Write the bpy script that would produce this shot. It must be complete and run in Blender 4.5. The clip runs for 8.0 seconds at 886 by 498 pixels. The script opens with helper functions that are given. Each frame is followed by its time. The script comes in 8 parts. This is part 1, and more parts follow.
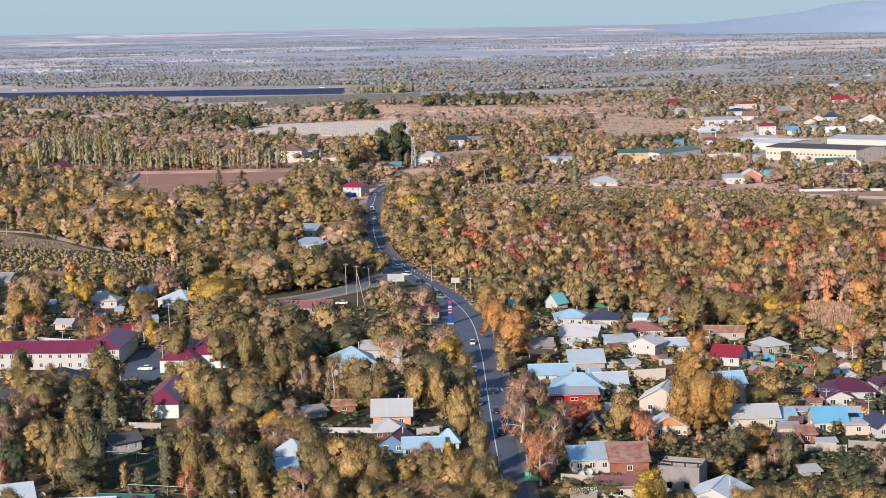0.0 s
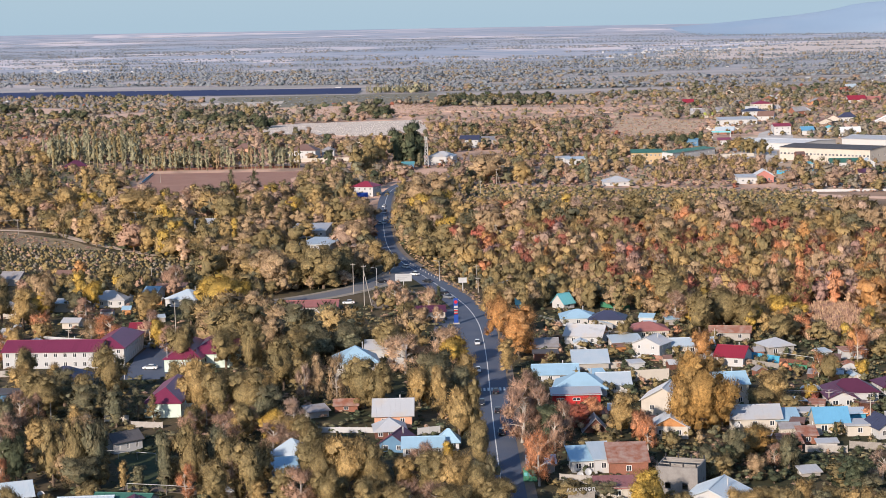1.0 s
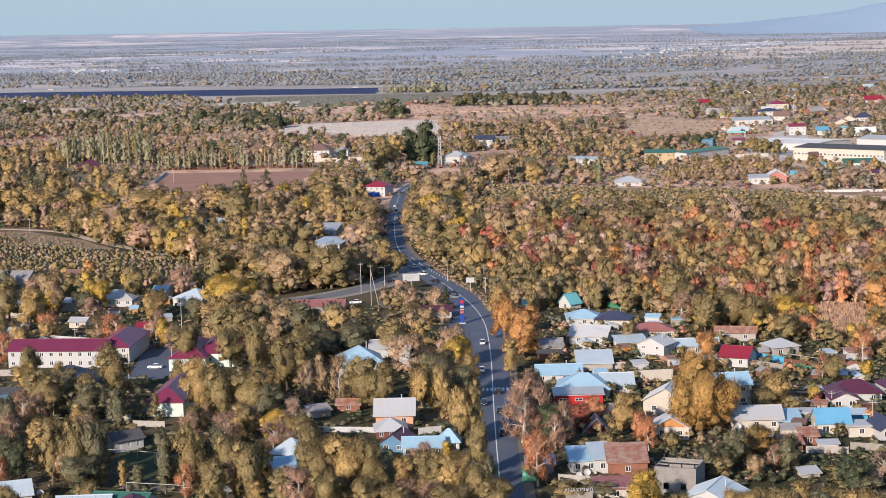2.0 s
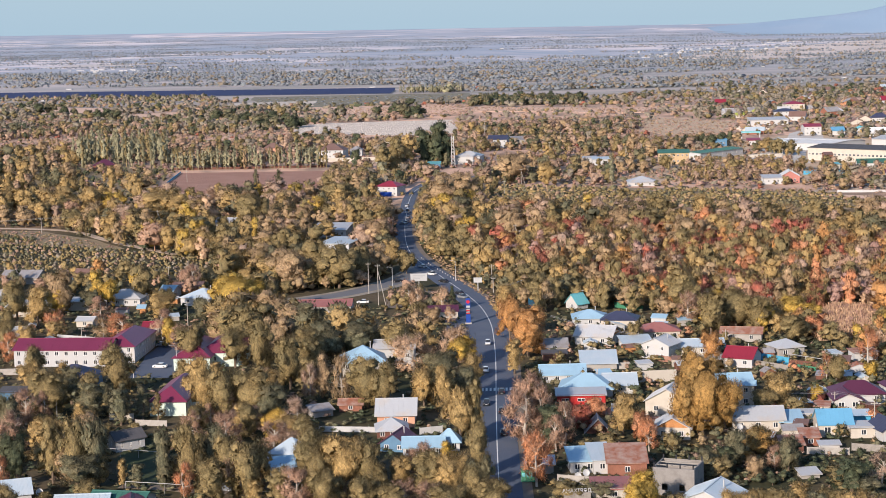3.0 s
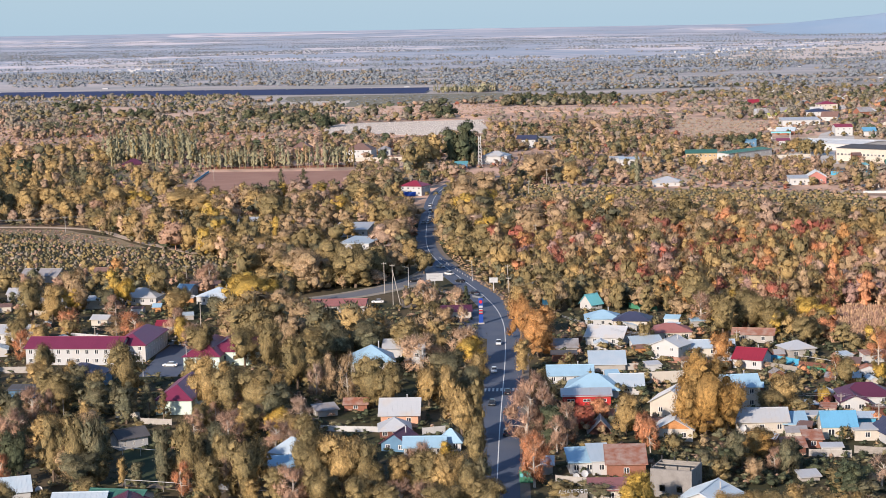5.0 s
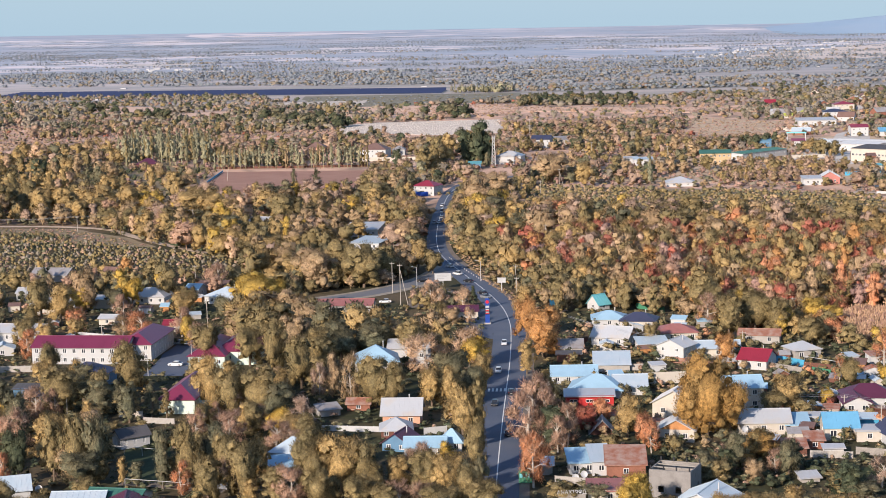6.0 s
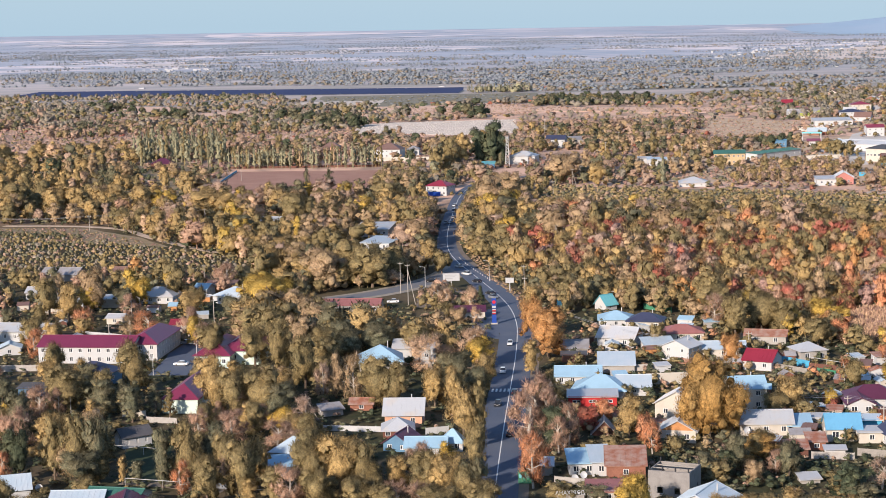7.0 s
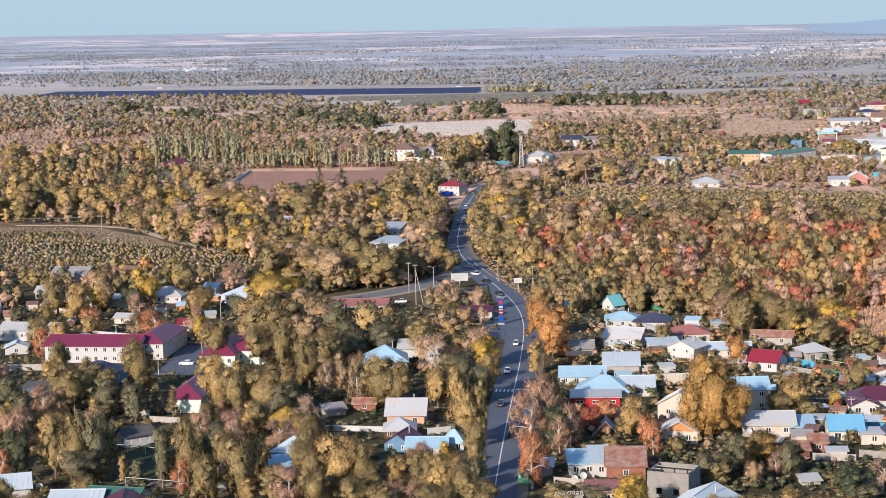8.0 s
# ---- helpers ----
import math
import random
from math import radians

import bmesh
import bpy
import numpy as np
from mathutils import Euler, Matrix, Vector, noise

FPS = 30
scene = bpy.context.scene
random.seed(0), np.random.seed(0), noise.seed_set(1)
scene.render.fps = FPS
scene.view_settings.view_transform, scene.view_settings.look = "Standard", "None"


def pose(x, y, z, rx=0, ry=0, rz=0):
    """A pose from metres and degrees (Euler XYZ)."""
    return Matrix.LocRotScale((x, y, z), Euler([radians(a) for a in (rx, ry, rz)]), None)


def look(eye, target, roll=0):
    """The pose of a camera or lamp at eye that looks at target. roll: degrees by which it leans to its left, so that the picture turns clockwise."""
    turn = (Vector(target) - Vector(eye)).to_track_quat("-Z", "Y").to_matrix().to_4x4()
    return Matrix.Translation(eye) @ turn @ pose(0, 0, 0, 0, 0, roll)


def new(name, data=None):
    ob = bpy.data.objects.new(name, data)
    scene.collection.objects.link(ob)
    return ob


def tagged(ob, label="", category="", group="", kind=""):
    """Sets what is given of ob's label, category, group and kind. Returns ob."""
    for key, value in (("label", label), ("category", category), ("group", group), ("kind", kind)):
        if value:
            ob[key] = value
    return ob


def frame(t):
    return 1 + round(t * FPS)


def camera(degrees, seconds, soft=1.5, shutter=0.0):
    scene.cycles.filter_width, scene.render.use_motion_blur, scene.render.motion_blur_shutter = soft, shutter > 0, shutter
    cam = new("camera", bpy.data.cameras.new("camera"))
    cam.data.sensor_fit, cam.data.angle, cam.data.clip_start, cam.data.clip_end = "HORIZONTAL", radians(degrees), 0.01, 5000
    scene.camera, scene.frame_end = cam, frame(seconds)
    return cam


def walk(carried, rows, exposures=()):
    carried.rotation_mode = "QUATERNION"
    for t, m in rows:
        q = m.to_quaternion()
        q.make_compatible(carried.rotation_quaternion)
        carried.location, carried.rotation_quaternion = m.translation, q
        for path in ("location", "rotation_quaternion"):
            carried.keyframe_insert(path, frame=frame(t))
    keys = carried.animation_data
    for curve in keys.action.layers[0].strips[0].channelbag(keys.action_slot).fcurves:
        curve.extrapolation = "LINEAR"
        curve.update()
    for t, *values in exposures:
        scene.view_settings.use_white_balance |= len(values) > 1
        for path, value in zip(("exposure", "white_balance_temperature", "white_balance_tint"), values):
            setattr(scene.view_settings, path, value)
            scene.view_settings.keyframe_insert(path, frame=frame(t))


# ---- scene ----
EXPO = 0.40
cam = camera(28.56, 8.0, soft=0.72)
PATH = [
    (0.0, (0.00, 0.00, 100.00), (0.00, 495.93, 36.32), -1.58),
    (0.5, (2.23, 0.09, 99.91), (-0.53, 496.02, 36.30), -1.58),
    (1.0, (4.46, 0.19, 99.82), (-1.06, 496.11, 36.27), -1.58),
    (1.5, (6.69, 0.31, 99.73), (-1.61, 496.20, 36.25), -1.57),
    (2.0, (8.91, 0.44, 99.65), (-2.17, 496.28, 36.23), -1.57),
    (2.5, (11.12, 0.59, 99.57), (-2.74, 496.37, 36.22), -1.57),
    (3.0, (13.33, 0.75, 99.49), (-3.32, 496.45, 36.21), -1.57),
    (3.5, (15.54, 0.92, 99.42), (-3.91, 496.53, 36.20), -1.56),
    (4.0, (17.74, 1.11, 99.35), (-4.51, 496.61, 36.19), -1.56),
    (4.5, (19.93, 1.31, 99.28), (-5.13, 496.68, 36.19), -1.56),
    (5.0, (22.12, 1.53, 99.22), (-5.75, 496.75, 36.19), -1.56),
    (5.5, (24.31, 1.76, 99.16), (-6.38, 496.82, 36.19), -1.55),
    (6.0, (26.49, 2.00, 99.10), (-7.03, 496.89, 36.19), -1.55),
    (6.5, (28.66, 2.26, 99.04), (-7.68, 496.96, 36.20), -1.55),
    (7.0, (30.83, 2.53, 98.99), (-8.35, 497.02, 36.21), -1.55),
    (7.5, (33.00, 2.81, 98.95), (-9.02, 497.08, 36.23), -1.54),
    (8.0, (35.16, 3.11, 98.90), (-9.71, 497.13, 36.24), -1.54),
]

walk(cam, [(t, look(eye, target, roll)) for t, eye, target, roll in PATH], exposures=[(0.0, EXPO), (4.0, EXPO + 0.07), (8.0, EXPO + 0.15)])

# ---- sky and sun: low evening sun behind the camera and to its left ----
SUN_EL, SUN_AZ = radians(22), radians(-150)
world = bpy.data.worlds.new("sky")
scene.world = world
world.use_nodes = True
wn = world.node_tree
sky = wn.nodes.new("ShaderNodeTexSky")
sky.sky_type = "NISHITA"
sky.sun_disc = False
sky.sun_elevation, sky.sun_rotation = SUN_EL, SUN_AZ
sky.air_density, sky.dust_density, sky.ozone_density = 1.3, 0.6, 3.0
wn.nodes["Background"].inputs[1].default_value = 0.104
# a thin evening haze lies along the whole horizon and fades upwards
wco, wsep, wup, wmix = (wn.nodes.new(k) for k in ("ShaderNodeTexCoord", "ShaderNodeSeparateXYZ", "ShaderNodeMapRange", "ShaderNodeMix"))
wup.inputs[1].default_value, wup.inputs[2].default_value, wup.inputs[3].default_value, wup.inputs[4].default_value = 0.0, 0.22, 0.92, 0.0
wup.interpolation_type = "SMOOTHSTEP"
wmix.data_type = "RGBA"
wmix.inputs[7].default_value = (2.88, 4.06, 5.12, 1)
wn.links.new(wco.outputs["Generated"], wsep.inputs[0])
wn.links.new(wsep.outputs[2], wup.inputs[0])
wn.links.new(wup.outputs[0], wmix.inputs[0])
blue = wn.nodes.new("ShaderNodeMix")   # a deep clear blue overhead
blue.data_type, blue.blend_type, blue.inputs[0].default_value, blue.inputs[7].default_value = "RGBA", "MULTIPLY", 1.0, (0.98, 1.04, 1.18, 1)
wn.links.new(sky.outputs[0], blue.inputs[6])
wn.links.new(blue.outputs[2], wmix.inputs[6])
wn.links.new(wmix.outputs[2], wn.nodes["Background"].inputs[0])
sun = new("sun", bpy.data.lights.new("sun", "SUN"))
sun.data.energy, sun.data.angle, sun.data.color = 4.6, radians(0.6), (1.0, 0.855, 0.73)
sun_at = Vector((math.sin(SUN_AZ) * math.cos(SUN_EL), math.cos(SUN_AZ) * math.cos(SUN_EL), math.sin(SUN_EL)))
sun.matrix_world = look(sun_at * 300, (0, 0, 0))


# ---- materials ----
def nodes_of(name, rough, metal=0.0, spec=0.3):
    m = bpy.data.materials.new(name)
    m.use_nodes = True
    b = m.node_tree.nodes["Principled BSDF"]
    b.inputs["Roughness"].default_value = rough
    b.inputs["Metallic"].default_value = metal
    b.inputs["Specular IOR Level"].default_value = spec
    return m, m.node_tree, b


def rgb(c, k=1.0):
    return (min(c[0] * k, 1), min(c[1] * k, 1), min(c[2] * k, 1), 1)


def mix(nt, fac, a, b):
    """A colour mix; a and b are sockets or colours."""
    n = nt.nodes.new("ShaderNodeMix")
    n.data_type = "RGBA"
    if isinstance(fac, float):
        n.inputs[0].default_value = fac
    else:
        nt.links.new(fac, n.inputs[0])
    for k, v in ((6, a), (7, b)):
        if isinstance(v, tuple):
            n.inputs[k].default_value = v
        else:
            nt.links.new(v, n.inputs[k])
    return n.outputs[2]


def noise_fac(nt, scale, lo=0.35, hi=0.65, stretch=(1, 1, 1), detail=4, turn=0.0, rough=0.5):
    co = nt.nodes.new("ShaderNodeTexCoord")
    mp = nt.nodes.new("ShaderNodeMapping")
    mp.inputs["Scale"].default_value = stretch
    mp.inputs["Rotation"].default_value = (0, 0, turn)
    nz = nt.nodes.new("ShaderNodeTexNoise")
    nz.inputs["Scale"].default_value, nz.inputs["Detail"].default_value = scale, detail
    nz.inputs["Roughness"].default_value = rough
    rm = nt.nodes.new("ShaderNodeMapRange")
    rm.inputs[1].default_value, rm.inputs[2].default_value = lo, hi
    nt.links.new(co.outputs["Object"], mp.inputs[0])
    nt.links.new(mp.outputs[0], nz.inputs["Vector"])
    nt.links.new(nz.outputs["Fac"], rm.inputs[0])
    return rm.outputs[0]


def bump(nt, b, fac, dist, strength=0.6):
    n = nt.nodes.new("ShaderNodeBump")
    n.inputs["Distance"].default_value, n.inputs["Strength"].default_value = dist, strength
    nt.links.new(fac, n.inputs["Height"])
    nt.links.new(n.outputs[0], b.inputs["Normal"])


def leaf_mat(name, c, spread=0.45, other=None, thinness=0.12):
    """Foliage: each lobe its own tone, each tree shifted a little, leafy grain and gap shade painted all over."""
    m, nt, b = nodes_of(name, 0.75, spec=0.12)
    geo, inf = nt.nodes.new("ShaderNodeNewGeometry"), nt.nodes.new("ShaderNodeObjectInfo")
    spread *= 0.8
    c, other = ((q[0] * 1.10, q[1] * 1.07, q[2] * 1.10) for q in (c, other or c))
    col = mix(nt, geo.outputs["Random Per Island"], rgb(c, 1 - spread), rgb(c, 1 + spread))
    patch = noise_fac(nt, 0.30, 0.42, 0.62)
    col = mix(nt, patch, col, mix(nt, geo.outputs["Random Per Island"], rgb(other or c, 0.8), rgb(other or c, 1.2)))
    col = mix(nt, inf.outputs["Random"], col, mix(nt, 0.3, col, rgb(other or c, 0.8)))
    # grain that also paints the dark gaps between leaves into the colour
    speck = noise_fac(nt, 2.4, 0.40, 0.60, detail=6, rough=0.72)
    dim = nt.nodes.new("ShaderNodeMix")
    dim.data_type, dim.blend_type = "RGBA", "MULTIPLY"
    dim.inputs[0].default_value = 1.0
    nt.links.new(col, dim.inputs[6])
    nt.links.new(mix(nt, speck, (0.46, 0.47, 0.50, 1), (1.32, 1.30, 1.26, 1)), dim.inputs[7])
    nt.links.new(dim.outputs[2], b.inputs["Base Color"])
    # thin leaves let part of the light through
    thin, both = nt.nodes.new("ShaderNodeBsdfTranslucent"), nt.nodes.new("ShaderNodeMixShader")
    both.inputs[0].default_value = thinness
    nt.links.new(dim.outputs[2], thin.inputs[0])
    nt.links.new(b.outputs[0], both.inputs[1])
    nt.links.new(thin.outputs[0], both.inputs[2])
    nt.links.new(both.outputs[0], nt.nodes["Material Output"].inputs[0])
    return m


def surf(name, c, rough=0.7, var=0.25, scale=0.5, metal=0.0, spec=0.3, stain=None, amount=0.35, bumps=0.0, ribs=0.0):
    """A built surface: base colour, fine grain, broad stains, and profiled ribs where the sheet has them."""
    m, nt, b = nodes_of(name, rough, metal, spec)
    inf = nt.nodes.new("ShaderNodeObjectInfo")
    grain = noise_fac(nt, 6.0, 0.3, 0.7)
    col = mix(nt, grain, rgb(c, 1 - var * 0.5), rgb(c, 1 + var * 0.4))
    big = noise_fac(nt, scale, 0.62 - amount * 0.5, 0.78, detail=6)
    col = mix(nt, big, col, rgb(stain or c, 1.0 if stain else 1 - var))
    shade = nt.nodes.new("ShaderNodeMapRange")
    shade.inputs[3].default_value, shade.inputs[4].default_value = 0.0, 0.25
    nt.links.new(inf.outputs["Random"], shade.inputs[0])
    col = mix(nt, shade.outputs[0], col, rgb(c, 0.7))
    nt.links.new(col, b.inputs["Base Color"])
    if ribs:
        co, wv = nt.nodes.new("ShaderNodeTexCoord"), nt.nodes.new("ShaderNodeTexWave")
        wv.inputs["Scale"].default_value = ribs
        nt.links.new(co.outputs["Object"], wv.inputs["Vector"])
        bump(nt, b, wv.outputs["Fac"], 0.03, 0.25)
    elif bumps:
        bump(nt, b, grain, bumps)
    return m


LEAF = {
    "olive": leaf_mat("leaf_olive", (0.286, 0.218, 0.099), 0.21, (0.215, 0.178, 0.087)),
    "gold": leaf_mat("leaf_gold", (0.455, 0.317, 0.130), 0.19, (0.325, 0.240, 0.110)),
    "tan": leaf_mat("leaf_tan", (0.420, 0.298, 0.172), 0.19, (0.318, 0.235, 0.130)),
    "yellow": leaf_mat("leaf_yellow", (0.57, 0.380, 0.080), 0.21, (0.39, 0.285, 0.085)),
    "orange": leaf_mat("leaf_orange", (0.513, 0.269, 0.098), 0.18, (0.431, 0.241, 0.103)),
    "rust": leaf_mat("leaf_rust", (0.58, 0.25, 0.120), 0.22, (0.52, 0.28, 0.155)),
    "red": leaf_mat("leaf_red", (0.400, 0.120, 0.080), 0.25, (0.340, 0.150, 0.100)),
}
LEAF.update({
    "maroon": leaf_mat("leaf_maroon", (0.300, 0.105, 0.072), 0.24, (0.370, 0.165, 0.110)),
    "pink": leaf_mat("leaf_pink", (0.47, 0.300, 0.205), 0.20, (0.41, 0.270, 0.180)),
    "grey": leaf_mat("leaf_grey", (0.46, 0.330, 0.240), 0.20, (0.40, 0.285, 0.200)),
    "green": leaf_mat("leaf_green", (0.145, 0.147, 0.090), 0.24, (0.200, 0.176, 0.100)),
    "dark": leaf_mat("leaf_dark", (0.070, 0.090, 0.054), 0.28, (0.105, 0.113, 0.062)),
    "straw": leaf_mat("leaf_straw", (0.60, 0.42, 0.27), 0.16, (0.53, 0.36, 0.22)),
    # blue-grey is aerial haze put into the leaf colour; extra thinness softens contrast
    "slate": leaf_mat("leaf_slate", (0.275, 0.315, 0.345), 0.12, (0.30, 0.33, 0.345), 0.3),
    "amber": leaf_mat("leaf_amber", (0.400, 0.235, 0.075), 0.20, (0.330, 0.220, 0.085)),
    # grey-olive for farther trees, with light aerial haze put into the colour
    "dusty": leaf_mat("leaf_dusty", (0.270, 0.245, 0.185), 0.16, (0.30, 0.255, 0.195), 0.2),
    "scrub": leaf_mat("leaf_scrub", (0.395, 0.268, 0.195), 0.24, (0.295, 0.215, 0.145)),
    "briar": leaf_mat("leaf_briar", (0.423, 0.277, 0.220), 0.22, (0.331, 0.211, 0.172)),
    "poplar": leaf_mat("leaf_poplar", (0.270, 0.265, 0.165), 0.16, (0.325, 0.300, 0.180)),
})
LEAF_NAMES = list(LEAF)
BARK = surf("bark", (0.17, 0.125, 0.09), 0.9, 0.5, 1.0)
BARK_PALE = surf("bark_pale", (0.50, 0.44, 0.38), 0.9, 0.3, 1.0)
PAINT = {
    "white": surf("wall_white", (0.48, 0.478, 0.478), 0.8, 0.12, 0.4, stain=(0.52, 0.47, 0.42), amount=0.22),
    "cream": surf("wall_cream", (0.53, 0.475, 0.405), 0.8, 0.15, 0.4),
    "yellow": surf("wall_yellow", (0.50, 0.36, 0.21), 0.8, 0.15, 0.4),
    "pink": surf("wall_pink", (0.62, 0.33, 0.22), 0.8, 0.15, 0.4),
    "rose": surf("wall_rose", (0.46, 0.19, 0.16), 0.8, 0.15, 0.4),
    "mint": surf("wall_mint", (0.58, 0.68, 0.60), 0.8, 0.12, 0.4),
    "grey": surf("wall_grey", (0.38, 0.35, 0.32), 0.85, 0.2, 0.5),
    "brick": surf("wall_brick", (0.28, 0.12, 0.08), 0.85, 0.3, 0.8, bumps=0.01),
    "wood": surf("wall_wood", (0.50, 0.23, 0.09), 0.75, 0.4, 1.2),
    "brown": surf("wall_brown", (0.16, 0.07, 0.05), 0.8, 0.3, 0.6),
    "red": surf("wall_red", (0.45, 0.03, 0.03), 0.6, 0.2, 0.5),
    "blue": surf("wall_blue", (0.11, 0.22, 0.34), 0.6, 0.2, 0.5),
    "cyan": surf("wall_cyan", (0.08, 0.36, 0.55), 0.6, 0.2, 0.6),
    "green": surf("wall_green", (0.06, 0.22, 0.13), 0.6, 0.2, 0.6),
}
ROOF = {
    "white": surf("roof_white", (0.445, 0.455, 0.475), 0.45, 0.15, 0.25, spec=0.4, stain=(0.5, 0.42, 0.34), amount=0.25, ribs=1.1),
    "pale": surf("roof_pale", (0.425, 0.505, 0.565), 0.45, 0.2, 0.25, spec=0.4, stain=(0.52, 0.55, 0.58), amount=0.4, ribs=1.1),
    "sky": surf("roof_sky", (0.33, 0.50, 0.62), 0.45, 0.15, 0.25, spec=0.4, ribs=1.1),
    "blue": surf("roof_blue", (0.14, 0.36, 0.54), 0.4, 0.15, 0.25, spec=0.4, ribs=1.1),
    "navy": surf("roof_navy", (0.05, 0.055, 0.10), 0.5, 0.25, 0.25, spec=0.4, ribs=1.1),
    "teal": surf("roof_teal", (0.15, 0.45, 0.50), 0.45, 0.15, 0.25, spec=0.4, ribs=1.1),
    "green": surf("roof_green", (0.05, 0.15, 0.115), 0.5, 0.2, 0.25, spec=0.4, ribs=1.1),
}
ROOF.update({
    "bright": surf("roof_bright", (0.70, 0.69, 0.68), 0.55, 0.12, 0.2, stain=(0.58, 0.54, 0.49), amount=0.25, ribs=1.1),
    "lime": surf("roof_lime", (0.46, 0.50, 0.10), 0.5, 0.2, 0.3, ribs=1.1),
    "maroon": surf("roof_maroon", (0.19, 0.030, 0.070), 0.4, 0.15, 0.25, spec=0.4, ribs=1.1),
    "plum": surf("roof_plum", (0.10, 0.026, 0.055), 0.45, 0.2, 0.25, spec=0.4, ribs=1.1),
    "crimson": surf("roof_crimson", (0.26, 0.025, 0.045), 0.4, 0.15, 0.25, spec=0.4, ribs=1.1),
    "tile": surf("roof_tile", (0.36, 0.145, 0.13), 0.6, 0.25, 0.4, ribs=2.0),
    "brown": surf("roof_brown", (0.20, 0.12, 0.10), 0.6, 0.25, 0.4, ribs=2.0),
    "grey": surf("roof_grey", (0.30, 0.29, 0.30), 0.7, 0.3, 0.4, stain=(0.22, 0.17, 0.14), ribs=2.5),
    "rust": surf("roof_rust", (0.30, 0.12, 0.075), 0.8, 0.4, 0.5, stain=(0.42, 0.33, 0.28), amount=0.5, ribs=1.5),
    "black": surf("roof_black", (0.105, 0.10, 0.105), 0.7, 0.3, 0.3),
})
ASPHALT = surf("asphalt", (0.088, 0.107, 0.150), 0.8, 0.3, 0.08, stain=(0.118, 0.132, 0.165), bumps=0.01)
PAVING = surf("worn_shoulder", (0.22, 0.18, 0.145), 0.9, 0.4, 0.15, bumps=0.02)
CONCRETE = surf("concrete", (0.40, 0.37, 0.34), 0.85, 0.25, 0.5, stain=(0.26, 0.23, 0.2))
MARKING = surf("road_paint", (0.72, 0.72, 0.70), 0.7, 0.2, 0.6)
STEEL = surf("painted_steel", (0.50, 0.49, 0.48), 0.5, 0.2, 0.8)
POLE = surf("weathered_pole", (0.42, 0.38, 0.33), 0.85, 0.25, 0.6)
RUBBER = surf("tyre_rubber", (0.02, 0.02, 0.02), 0.8)
DARK = surf("dark_gap", (0.03, 0.03, 0.035), 0.8)
DISH = surf("dish_white", (0.50, 0.50, 0.50), 0.5)
FRAME = surf("window_frame", (0.78, 0.77, 0.75), 0.5, 0.1)
DOORM = surf("door_paint", (0.24, 0.13, 0.08), 0.6)
GLASS, _, _b = nodes_of("window_glass", 0.08, spec=0.6)
_b.inputs["Base Color"].default_value = (0.03, 0.035, 0.045, 1)


